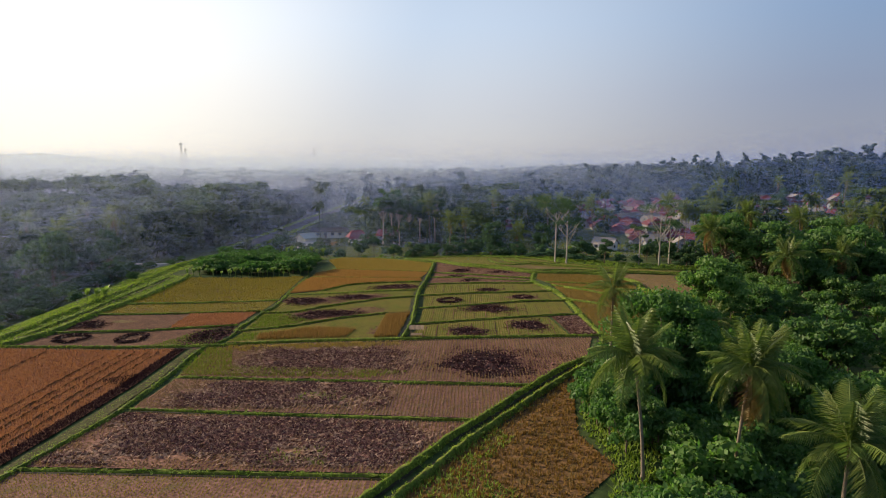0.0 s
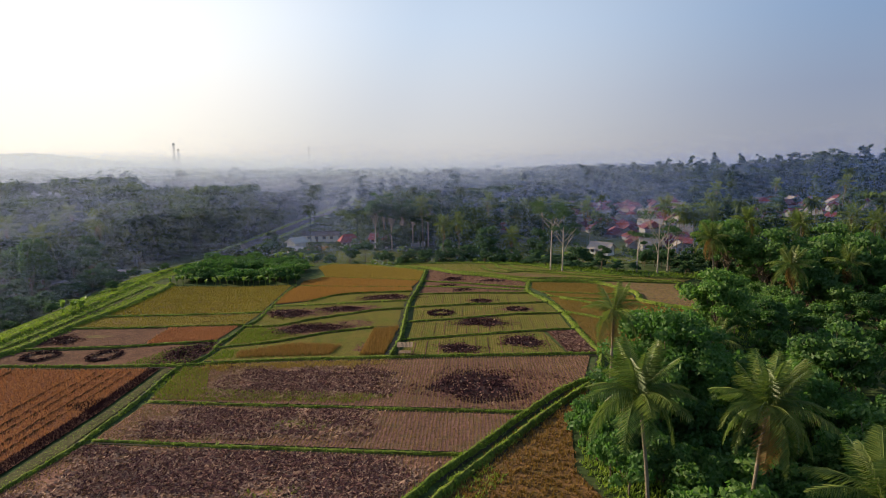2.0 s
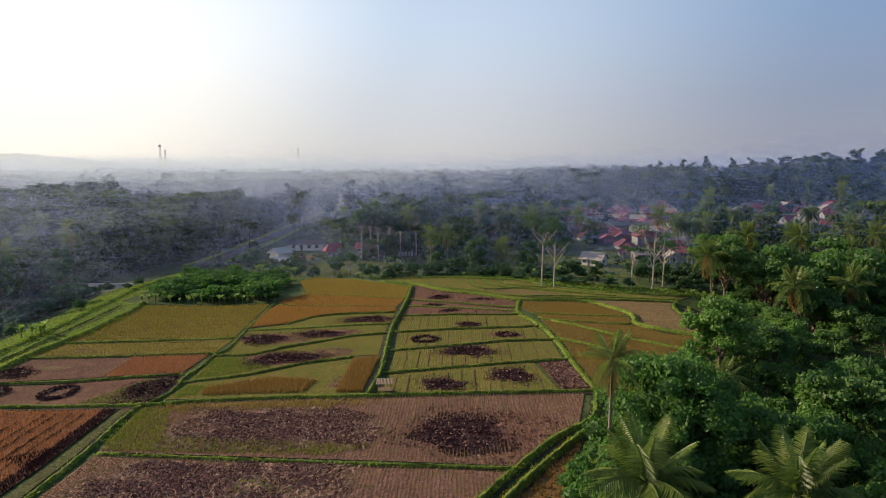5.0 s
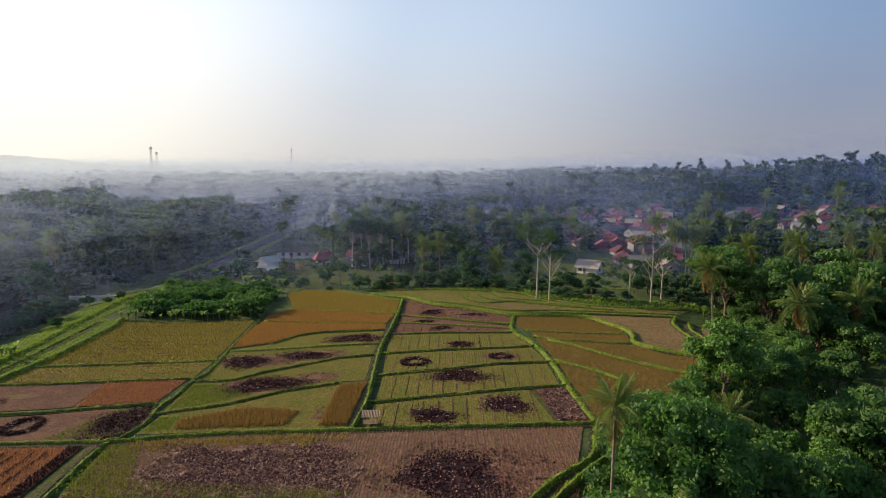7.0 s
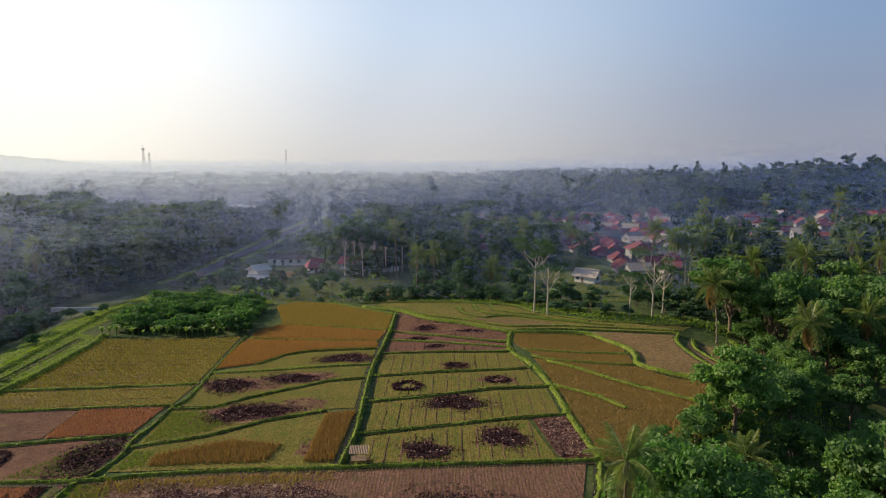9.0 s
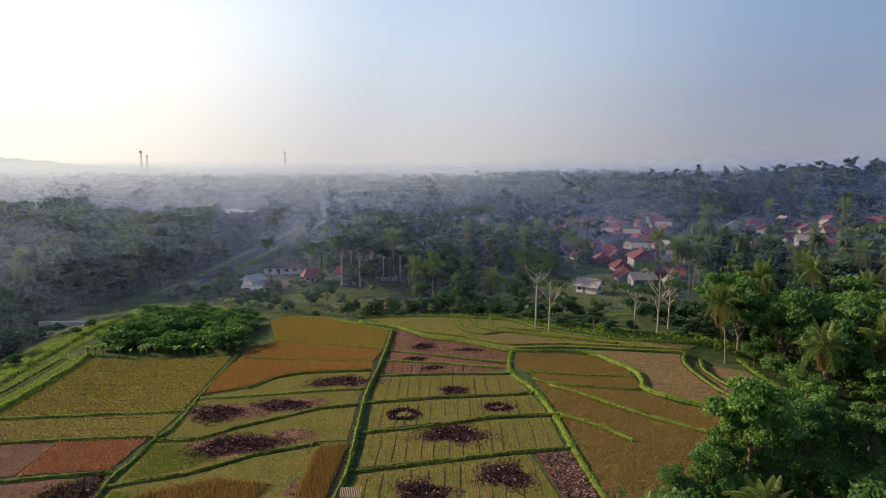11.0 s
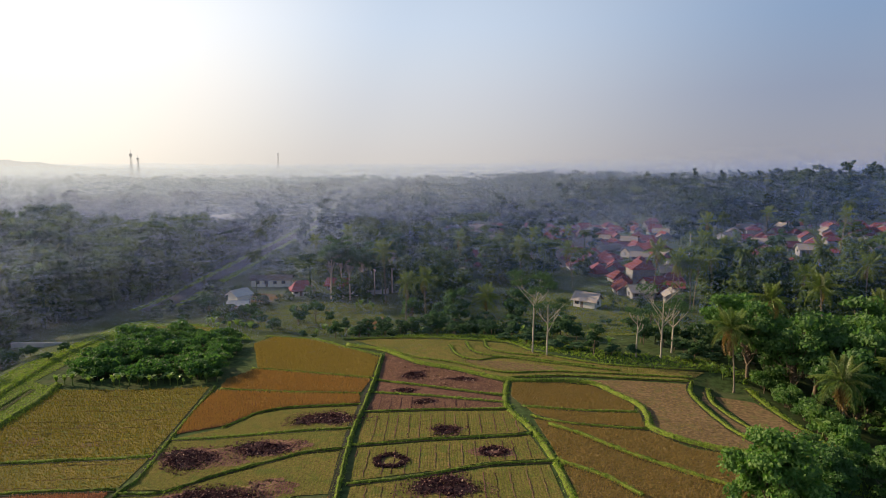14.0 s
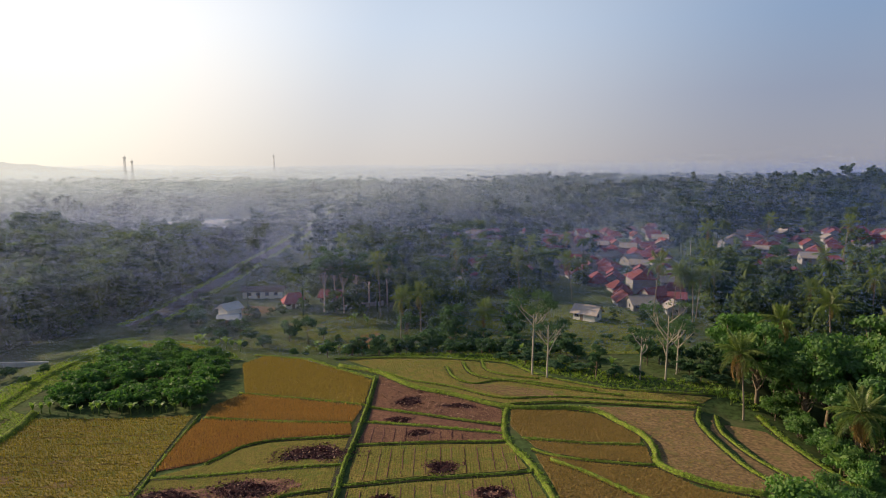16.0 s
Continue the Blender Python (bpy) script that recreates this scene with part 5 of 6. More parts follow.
for x, y, k, s in ((14.6, 66.5, 2, 0.72), (17.5, 69.5, 1, 0.8), (15.5, 61, 2, 0.6), (29, 76, 0, 1.0), (38, 82, 1, 1.05), (27, 63, 2, 0.9), (36, 66, 0, 0.95), (46, 90, 0, 1.0), (45, 76, 1, 1.0), (55, 100, 1, 0.95), (54, 84, 0, 1.05), (46, 108, 2, 1.0), (57, 113, 2, 1.1),
                   (64, 96, 0, 1.0), (66, 110, 1, 1.0), (72, 122, 0, 0.95), (41, 56, 0, 0.9), (32, 52, 2, 0.85), (50, 66, 1, 1.0), (62, 78, 0, 1.0), (75, 104, 1, 1.05), (84, 118, 0, 1.0), (28, 42, 2, 0.8),
                   (61, 148, 1, 1.0), (66, 156, 1, 1.1), (72, 146, 0, 1.0), (58, 160, 0, 0.9), (76, 162, 1, 1.1), (84, 150, 0, 1.05), (67, 136, 0, 0.85), (80, 136, 1, 0.95), (92, 158, 0, 1.1), (95, 138, 1, 1.0),
                   (58, 160, 1, 1.5), (64.5, 163, 1, 1.6), (71, 160, 1, 1.5), (76, 166, 1, 1.55), (67, 154, 1, 1.3), (55.5, 148, 0, 1.2), (61, 143, 0, 1.3), (67, 147, 0, 1.3), (72, 140, 0, 1.35), (64, 134, 0, 1.1), (69, 129, 2, 1.3), (77, 150, 0, 1.5), (84, 160, 0, 1.5), (82, 142, 0, 1.4),
                   (40, 72, 1, 0.8), (33, 71, 2, 0.85), (43, 64, 2, 0.9), (49, 83, 2, 0.95), (37, 91, 1, 0.95), (42, 99, 2, 1.1), (31, 92, 2, 0.7), (50, 99, 2, 0.9), (57, 92, 1, 0.9), (24, 84, 2, 0.6), (44, 91, 1, 1.15), (40, 85, 1, 1.0), (48, 96, 1, 1.1)):
    put((near_a, near_b, near_c)[k], x, y, float(rp.uniform(0, 360)), s * float(rp.uniform(0.92, 1.08)))
for _ in range(95):
    y = float(rp.uniform(44, 150))
    x = float(edge_right(y) + rp.uniform(1, 10 if y < 100 else 7))
    if 116 < y < 146 and x < 56:
        x += 3
    if math.hypot(x - 12.6, y - 53.2) < 1.6:
        continue
    put((near_d, near_e)[int(rp.integers(2))], x, y, float(rp.uniform(0, 360)), float(rp.uniform(0.6, 1.15)))
for _ in range(85):
    y = float(rp.uniform(38, 86))
    x = float(edge_right(y) + rp.uniform(3, 32))
    if math.hypot(x - 12.6, y - 53.2) < 3 or x > 0.72 * y + 4:
        continue
    put((near_d, near_e)[int(rp.integers(2))], x, y, float(rp.uniform(0, 360)), float(rp.uniform(0.9, 1.6)))
for x, y in ((10.6, 65), (10.9, 62.5), (11.4, 59.5), (12.2, 57), (10.5, 67.5), (24, 57), (25, 60)):
    put(near_e, x, y, float(rp.uniform(0, 360)), float(rp.uniform(0.7, 1.0)), 1.1)

# palms of the right edge and beyond
for seed, x, y, h, lx, sz, dr, lab in ((6, 51, 143, 11, -1.0, 1.1, 3, ""), (7, 60.5, 152, 14, 0.5, 1.0, 2, ""), (8, 57.9, 124.8, 9.4, -0.6, 1.15, 6, "coconut palm with sunlit yellowing fronds"), (9, 73, 134, 12.5, -0.5, 1.15, 4, ""),
                                       (10, 13, 199, 9.5, 0.2, 1.1, 1, ""), (16, -7.5, 199, 13, 0.3, 1.0, 1, ""), (17, -2.5, 203, 13.5, -0.4, 1.0, 2, ""), (18, 47, 256, 14, -2, 1.05, 2, ""), (19, 8, 272, 16, 0.5, 1.1, 2, "")):
    put(palm(seed, h, (lx, 0.3), 20, sz, dr, lab or "tall coconut palm with drooping feathery fronds"), x, y, float(rp.uniform(-20, 20)))
palm_t = palm(30, 13, (1.0, 0.3), 20, 1.0, 1, "coconut palm among the village trees", nuts=False)
for x, y in ((70, 226), (73, 229), (76, 226), (79, 231), (83, 228), (67, 233), (110, 300), (95, 262), (104, 268), (128, 250), (120, 214), (135, 225), (98, 206), (112, 190), (30, 262), (25, 300), (-16, 236), (40, 310),
             (-112, 200), (-120, 210), (-128, 205), (-135, 190), (-105, 160), (-140, 230), (60, 330), (150, 330), (160, 290), (88, 180), (96, 172), (104, 160), (-48, 290), (-36, 300)):
    put(palm_t, x, y, float(rp.uniform(0, 360)), float(rp.uniform(0.85, 1.15)))

# pale-barked trees standing at the far edge
def pale_tree(seed, h, forks, leaves, label):
    r = np.random.default_rng(seed)
    root = tagged(new("pale_trunk_tree", None), label, "tree", "pale-barked trees")
    path = [(0, 0, -0.8), (0.05, 0, h * 0.3), (0.12, 0.05, h * 0.6), (0.1, 0.1, h * 0.85)]
    pieces, clumps = [tube(path, [0.19, 0.16, 0.12, 0.06], 8)], []
    for i in range(forks):
        a = i * 2.4 + r.normal() * 0.3
        s = np.array([0.1, 0.03, h * r.uniform(0.28, 0.75)])
        ln = h * r.uniform(0.25, 0.42)
        e = s + np.array([math.cos(a) * ln * 0.55, math.sin(a) * ln * 0.55, ln * 0.95])
        e[2] = min(e[2], h)
        m = (s + e) / 2 + np.array([math.cos(a), math.sin(a), -0.6]) * ln * 0.1
        pieces.append(tube([s, m, e], [0.1, 0.07, 0.03], 6))
        for q in range(2):
            b = a + r.normal() * 0.9
            e2 = m + np.array([math.cos(b) * ln * 0.4, math.sin(b) * ln * 0.4, ln * 0.5])
            pieces.append(tube([m, (m + e2) / 2 + (0, 0, -0.1), e2], [0.06, 0.045, 0.02], 5))
            clumps.append((*e2, h * r.uniform(0.05, 0.1)))
        clumps.append((*e, h * r.uniform(0.07, 0.13)))
    v, f = join(pieces)
    link("trunk", v, f, M["bark_pale"], root, "pale grey-white bark", True)
    v, f = leaf_crown(r, clumps, int(leaves * 1.5), 0.25, False)
    link("crown", v, f, M["leaf_mid"], root, "sparse feathery foliage")
    return root


put(pale_tree(51, 14.5, 7, 700, "tall pale-trunked tree with few leaves"), 44.2, 159.4)
put(pale_tree(52, 12.5, 5, 500, "pale-trunked tree with thin crown"), 22.4, 161)
put(pale_tree(53, 15, 5, 900, "pale-trunked tree with feathery crown"), 19.9, 163)
put(pale_tree(54, 9, 4, 350, "slim twin-stemmed pale tree with sparse leaves"), 39.6, 160)
put(pale_tree(55, 10, 3, 350, "slim pale-trunked tree with sparse leaves"), 47.6, 163)
pale_t = broadleaf("pale_trunk_tree", 56, 24, 5.2, 2600, 0.4, "leaf_mid", 26, "tall pale-trunked tree with a high dense crown", bark="bark_pale", trunk_r=0.26, bare=0.42, group="pale-barked trees")
for x, y in ((-33.5, 238), (-30.5, 241), (-27.5, 238.5), (-24, 243), (-20.5, 246), (-15, 250), (120, 262)):
    put(pale_t, x, y, float(rp.uniform(0, 360)), float(rp.uniform(0.8, 1.0)))

# banana plants
ban_a, ban_b = banana(61, 1.2, 8), banana(62, 0.9, 7, "young banana plant with pale green leaves")
for x in np.arange(-66, -38, 1.25):
    put(ban_a if rp.random() < 0.6 else ban_b, float(x + rp.normal() * 0.3), float(148.6 + rp.normal() * 1.0), float(rp.uniform(0, 360)), float(rp.uniform(0.55, 1.05)))
for x, y in ((51, 147.5), (53, 148), (49.6, 149.5), (55, 121), (56.5, 122.5), (54.6, 124), (57, 126), (-71.2, 121), (-70.2, 122.5), (-72, 123), (-72.4, 120), (-69.4, 120.4), (11.0, 64), (11.2, 62.2),
             (-30, 197), (-28.4, 198.4), (-26.8, 196.6), (-25, 198), (-23.2, 197), (-53, 192), (-50.6, 193), (-48, 191), (-46.4, 190), (-55.4, 195), (-44, 188.6), (-57.4, 197), (-24, 228), (-22.6, 226), (-20, 229), (-18.6, 224),
             (26, 178), (20, 180), (2, 186), (-3, 187), (-12, 186), (8, 187), (14, 183), (-20, 190), (36, 166), (33, 168), (55, 154)):
    put(ban_a if rp.random() < 0.5 else ban_b, x, y, float(rp.uniform(0, 360)), float(rp.uniform(0.9, 1.4)))

# thicket of cassava and shrubs beyond the upper fields
th_a = broadleaf("thicket_shrub", 71, 3.0, 2.3, 600, 0.29, "leaf_thicket", 12, "bushy green shrub in the dense thicket", trunk_r=0.06, bare=0.1, category="shrub", group="thicket shrubs")
th_b = broadleaf("thicket_shrub", 72, 2.5, 2.0, 500, 0.29, "leaf_thicket", 11, "dark green shrub in the dense thicket", trunk_r=0.06, bare=0.1, category="shrub", group="thicket shrubs")
THICKET = [(-65.5, 149.5), (-38.4, 149.3), (-41, 172), (-44, 180), (-60, 187), (-70, 183), (-71, 170)]
for gx0 in np.arange(-74, -36, 2.7):
    for gy0 in np.arange(148, 200, 3.2):
        x, y = gx0 + rp.normal() * 0.7, gy0 + rp.normal() * 0.7
        if inside(THICKET, np.array([x]), np.array([y]))[0]:
            put(th_a if rp.random() < 0.6 else th_b, float(x), float(y), float(rp.uniform(0, 360)), float(rp.uniform(0.78, 1.15) if rp.random() < 0.8 else rp.uniform(1.15, 1.5)))

# ---------------------------------------------------------------- forest
f_t = [broadleaf("forest_tree", 81, 15, 4.6, 620, 0.75, "leaf_mid", 12, "tall dark green forest tree", trunk_r=0.22, bare=0.08, group="forest trees"),
       broadleaf("forest_tree", 82, 12, 4.4, 560, 0.75, "leaf_mid", 11, "rounded dark green forest tree", trunk_r=0.2, bare=0.04, group="forest trees"),
       broadleaf("forest_tree", 83, 17, 5.6, 640, 0.8, "leaf_mid", 12, "high spreading forest tree with layered crown", trunk_r=0.25, bare=0.4, flat=0.2, group="forest trees"),
       broadleaf("forest_tree", 84, 8, 3.8, 480, 0.7, "leaf_mid", 9, "low bushy forest tree", trunk_r=0.16, bare=0.05, group="forest trees"),
       broadleaf("forest_tree", 85, 14, 3.2, 480, 0.7, "leaf_mid", 10, "slim upright forest tree", trunk_r=0.17, bare=0.08, group="forest trees"),
       broadleaf("forest_tree", 86, 5, 2.8, 380, 0.6, "leaf_mid", 8, "low dense bush at the forest edge", trunk_r=0.1, bare=0.0, group="forest trees")]
for k, x, y, q in ((3, -37, 207, 0.8), (2, -31.5, 204, 0.5), (3, -28.5, 209, 0.6), (3, -47, 205, 0.7), (3, -52, 214, 0.75), (5, -42, 200, 0.8), (1, -66, 221, 0.6), (3, -69, 226, 0.9), (3, -55, 219, 0.55)):
    put(f_t[k], x, y, float(rp.uniform(0, 360)), q)
HOUSES = []


def road_x(y):
    """Middle of the straight country road."""
    return float(np.interp(y, (180, 235, 300, 400, 480, 620, 760), (-92, -83.5, -83.2, -86.5, -90.5, -93.5, -97)))


def forbidden(x, y):
    """Where no tree stands: fields, road, clearings, houses."""
    if x > -80 and x < edge_right(y) + 6 and y < 182:
        return True
    if edge_right(y) - 2 < x < 104 and y < 168:
        return True
    if -92 < x < -28 and y < edge_back(x) + 6:
        return True
    if y > 203 and -7 < x - road_x(y) < 9:
        return True
    if y > 268 and 0 < x - road_x(y) < 30:
        return rp.random() > 0.35
    if -108 < x < -86 and 176 < y <= 206:
        return rp.random() > 0.3
    if 27 < x < 76 and 184 < y < 205:
        return rp.random() > 0.2
    if 10 < x < 50 and 222 < y < 252:
        return True
    if 0 < x < 46 and 250 <= y < 330 and rp.random() > 0.45:
        return True
    if 4 < x < 78 and 205 <= y < 246:
        return rp.random() > 0.05
    if -56 < x < -8 and 186 < y < 236:
        return rp.random() > 0.05
    if -74 < x < -34 and 225 <= y < 272:
        return rp.random() > 0.12
    return any(abs(x - hx) < 5 and -13 < y - hy < 6 for hx, hy in HOUSES)


def seen_from_walk(x, y, pad=14):
    return abs(x) < 0.74 * (y + 4) + pad


# village plan: rows of houses with gaps
for k in range(420):
    y = float(rp.uniform(238, 440))
    HOUSES.append((float(rp.uniform(62 if y < 300 else 54, min(86, 78 + 0.3 * (y - 238)) if y < 262 else 90 + 0.26 * (y - 262))), y))
for k in range(120):
    y = float(rp.uniform(276, 372))
    HOUSES.append((float(rp.uniform(118 + 0.3 * (y - 276), 190 + 0.55 * (y - 276))), y))
for k in range(60):
    HOUSES.append((float(rp.uniform(0, 44)), float(rp.uniform(300, 450))))
kept = []
for q in HOUSES:
    if all(math.hypot(q[0] - p[0], q[1] - p[1]) > 7.4 for p in kept):
        kept.append(q)
HOUSES = kept[:240] + [(46, 229), (-60, 230), (-59, 263), (-45, 248)]

plan = []
for gy0 in np.arange(84, 350, 6.6):
    for gx0 in np.arange(-270, 270, 6.6):
        x, y = float(gx0 + rp.normal() * 1.9), float(gy0 + rp.normal() * 1.9)
        if not seen_from_walk(x, y) or forbidden(x, y) or rp.random() < 0.06:
            continue
        village = 40 < x < 240 and y > 250
        if village and rp.random() < 0.62:
            continue
        edge = y < 205 and -30 < x < 110
        k = int(rp.choice(6, p=(0.05, 0.2, 0.0, 0.35, 0.1, 0.3) if village else (0.08, 0.25, 0.05, 0.12, 0.1, 0.4) if edge else (0.24, 0.26, 0.12, 0.18, 0.1, 0.1)))
        grow = 1 + 0.5 * noise.noise((x * 0.03, y * 0.03, 4)) if not (village or edge) else 1.0
        if rp.random() < 0.06 and not (village or edge):
            grow *= 1.2
        if x < -98:
            grow *= 1.1 + 0.35 * float(ss(y, 190, 270))
        plan.append((k, x, y, float(rp.uniform(0, 360)), float(rp.uniform(0.75, 1.2)) * grow, float(rp.uniform(0.7, 1.12)) * grow))
for gy0 in np.arange(84, 222, 4.2):
    for gx0 in np.arange(-99, -77, 4.2):
        x, y = float(gx0 + rp.normal()), float(gy0 + rp.normal())
        if seen_from_walk(x, y) and not (y > 178) and (x < -90 or rp.random() < 0.22):
            q = float(rp.uniform(0.7, 1.2)) * (1.0 if x < -90 else 0.7)
            plan.append((5, x, y, float(rp.uniform(0, 360)), q, q * float(rp.uniform(0.8, 1.0))))
for gx0 in np.arange(-22, 64, 3.0):
    front = float(np.interp(gx0, (-20, 5, 16, 21, 32, 44, 52, 64), (179, 177, 174, 166.5, 159, 156.5, 155, 155)))
    for row in range(4):
        x, y = float(gx0 + rp.normal()), float(front + 3 + row * 4.4 + rp.normal() * 1.3)
        if 33 < x < 42 and row > 0 or rp.random() < (0.36 if x < 36 else 0.2) or (41 < x < 50 and abs(y - 160) < 2.5):
            continue
        plan.append((int(rp.choice((3, 5, 1, 4), p=(0.3, 0.5, 0.12, 0.08))), x, y, float(rp.uniform(0, 360)), float(rp.uniform(0.5, 0.95)), float(rp.uniform(0.5, 0.95)) * (0.75 if row < 2 else 1)))
plan = [q for q in plan if not (186 < q[2] < 240 and abs(q[1] - 46.5 * (q[2] - 30) / 199) < 11) and not (q[0] in (0, 1, 2, 4) and q[1] > -98 and q[1] < -70 and q[2] < 206)]
plan = [q for q in plan if not (q[0] < 5 and -99 < q[1] < -24 and 170 < q[2] < 228)]
plan = [(5, *q[1:]) if 215 < q[2] < 420 and 0 < q[1] - road_x(q[2]) < 42 and q[0] != 3 else q for q in plan]
for _ in range(230):
    x, y = float(rp.uniform(-80, 78)), float(rp.uniform(186, 250))
    if y < edge_back(x) + 4 or -52 < x < -14 and 196 < y < 234:
        continue
    if -20 < x < 4 or y < 200 and x > 0 or abs(x - 46) < 8 and y > 215:
        continue
    q = float(rp.uniform(0.2, 0.5) if x > -20 else rp.uniform(0.3, 0.85))
    plan.append((5, x, y, float(rp.uniform(0, 360)), q, q))
plan.sort(key=lambda q: math.hypot(q[1], q[2] - 40))
for k, x, y, a, s, sz in plan[:290]:
    put(f_t[k], x, y, a, s, sz)


def link_tris(name, verts, tris, material):
    """One mesh of many triangles."""
    me = bpy.data.meshes.new(name)
    me.vertices.add(len(verts))
    me.vertices.foreach_set("co", np.asarray(verts, np.float32).ravel())
    me.loops.add(3 * len(tris))
    me.loops.foreach_set("vertex_index", np.asarray(tris, np.int32).ravel())
    me.polygons.add(len(tris))
    me.polygons.foreach_set("loop_start", np.arange(0, 3 * len(tris), 3, dtype=np.int32))
    me.update(calc_edges=True)
    me.materials.append(material)
    return new(name, me)


def triangles(faces):
    return np.array([(f[0], f[i], f[i + 1]) for f in faces for i in range(1, len(f) - 1)])


def far_tree(seed, h, spread, clump_n, leaves, size, bare, umbrella=False):
    """A tree for the distance: clumps of leaves on a thin trunk, unevenly stacked."""
    r = np.random.default_rng(seed)
    clumps = []
    for i in range(clump_n):
        a, u = 2.4 * i + r.normal() * 0.4, (i + 0.5) / clump_n
        q = spread * (r.uniform(0.35, 0.75) if umbrella else math.sin(math.pi * (0.15 + 0.8 * u)) * r.uniform(0.3, 0.7))
        z = h * (r.uniform(0.8, 0.92) if umbrella else bare + (0.95 - bare) * u)
        rad = spread * (r.uniform(0.32, 0.46) if umbrella else r.uniform(0.3, 0.5))
        clumps.append((math.cos(a) * q, math.sin(a) * q, z - rad * 0.5, rad))
    v, f = leaf_crown(r, clumps, leaves, size, True, 0.5 if umbrella else 0.85, 0.4, 0.66)
    tv, tf = tube([(0, 0, -1), (0.1, 0, h * 0.45), (0, 0.1, h * 0.85)], [0.3, 0.22, 0.1], 4)
    v, f = join([(v, f), (tv, tf)])
    return v, triangles(f)


def far_palm(seed, h):
    """A palm for the distance: bent fronds as pairs of narrow blades."""
    r = np.random.default_rng(seed)
    out = [tube([(0, 0, -1), (0.3, 0, h * 0.5), (0.8, 0.2, h)], [0.22, 0.17, 0.13], 4)]
    t = np.linspace(0, 1, 5)
    for i in range(19):
        a, up, ln = i * 2.4 + r.normal() * 0.2, r.uniform(-0.5, 1.1), r.uniform(3.2, 4.6)
        d = np.array([math.cos(a), math.sin(a), 0])
        side = np.array([-math.sin(a), math.cos(a), 0])
        rib = np.array([0.8, 0.2, h]) + d * (ln * t * (1 - 0.25 * t))[:, None] + np.array([0, 0, 1.0]) * (ln * (up * t - (0.55 + 0.5 * up) * t * t))[:, None]
        w = 0.55 * np.sin(math.pi * np.clip(t * 0.85 + 0.1, 0, 1))[:, None]
        for sg in (-1, 1):
            e = rib + side * w * sg - np.array([0, 0, 0.7]) * w
            out.append((np.concatenate([rib, e]), [[k, k + 1, 6 + k, 5 + k] for k in range(4)]))
    v, f = join(out)
    return v, triangles(f)


def planted(name, templates, rows, material, label):
    """Many far trees in one mesh."""
    vs, fs, n = [], [], 0
    for k, x, y, z, a, s, sz in rows:
        co, f = templates[k]
        c, q = math.cos(a), math.sin(a)
        vs.append(np.stack([x + s * (c * co[:, 0] - q * co[:, 1]), y + s * (q * co[:, 0] + c * co[:, 1]), z + sz * co[:, 2]], -1))
        fs.append(f + n)
        n += len(co)
    tagged(link_tris(name, np.concatenate(vs), np.concatenate(fs), M[material]), label, "woods", kind="stuff")


MID = [far_tree(121, 15, 4.8, 12, 260, 0.8, 0.22), far_tree(122, 12, 4.6, 11, 240, 0.8, 0.15), far_tree(123, 18, 6.2, 11, 250, 0.85, 0.5, True), far_tree(124, 8, 4.0, 8, 190, 0.75, 0.1), far_tree(125, 15, 3.5, 10, 220, 0.75, 0.25), far_tree(126, 5, 2.9, 6, 130, 0.7, 0.05)]
rows = [(k, x, y, float(gz(x, y)), radians(a), s, sz) for k, x, y, a, s, sz in plan[290:]]
palms = [(0, *q[1:5], 1.0, float(rp.uniform(0.9, 1.3))) for q in rows if q[2] > 190 and rp.random() < 0.08]
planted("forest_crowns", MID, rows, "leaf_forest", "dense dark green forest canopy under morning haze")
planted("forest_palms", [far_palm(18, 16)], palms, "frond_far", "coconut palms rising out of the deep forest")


def far_woods(y0, y1, step0, grow_step, templates, weights, material, seed, label):
    r = np.random.default_rng(seed)
    rows, palms = [], []
    y = y0
    while y < y1:
        step = step0 + (y - y0) * grow_step
        for x in np.arange(-0.76 * y - 20, 0.76 * y + 20, step):
            px, py = x + r.normal() * step * 0.36, y + r.normal() * step * 0.36
            off = px - road_x(py)
            if py < 700 and (-6 < off < 7 or 0 < off < 24 and r.random() < 0.6):
                continue
            if any(abs(px - hx) < 5 and -14 < py - hy < 6 for hx, hy in HOUSES):
                continue
            if any(gx0 < px < gx1 and gy0 < py < gy1 for gx0, gx1, gy0, gy1 in GLADES) and r.random() < 0.96:
                continue
            grow = 1 + 0.45 * noise.noise((px * 0.016, py * 0.016, 2)) + (0.3 if r.random() < 0.07 else 0)
            z = float(gz(px, py))
            if y < 560 and r.random() < 0.045:
                palms.append((0, px, py, z, r.uniform(0, 6.3), 1.0, r.uniform(0.85, 1.25)))
            else:
                rows.append((int(r.choice(len(templates), p=weights)), px, py, z, r.uniform(0, 6.3), r.uniform(0.75, 1.2) * grow * (1 + (step - 8.5) * 0.03), r.uniform(0.7, 1.15) * grow))
        y += step
    planted("far_woods", templates, rows, material, label)
    if palms:
        planted("far_palms", [far_palm(19, 15)], palms, "frond_far", "coconut palms standing above the far woods")


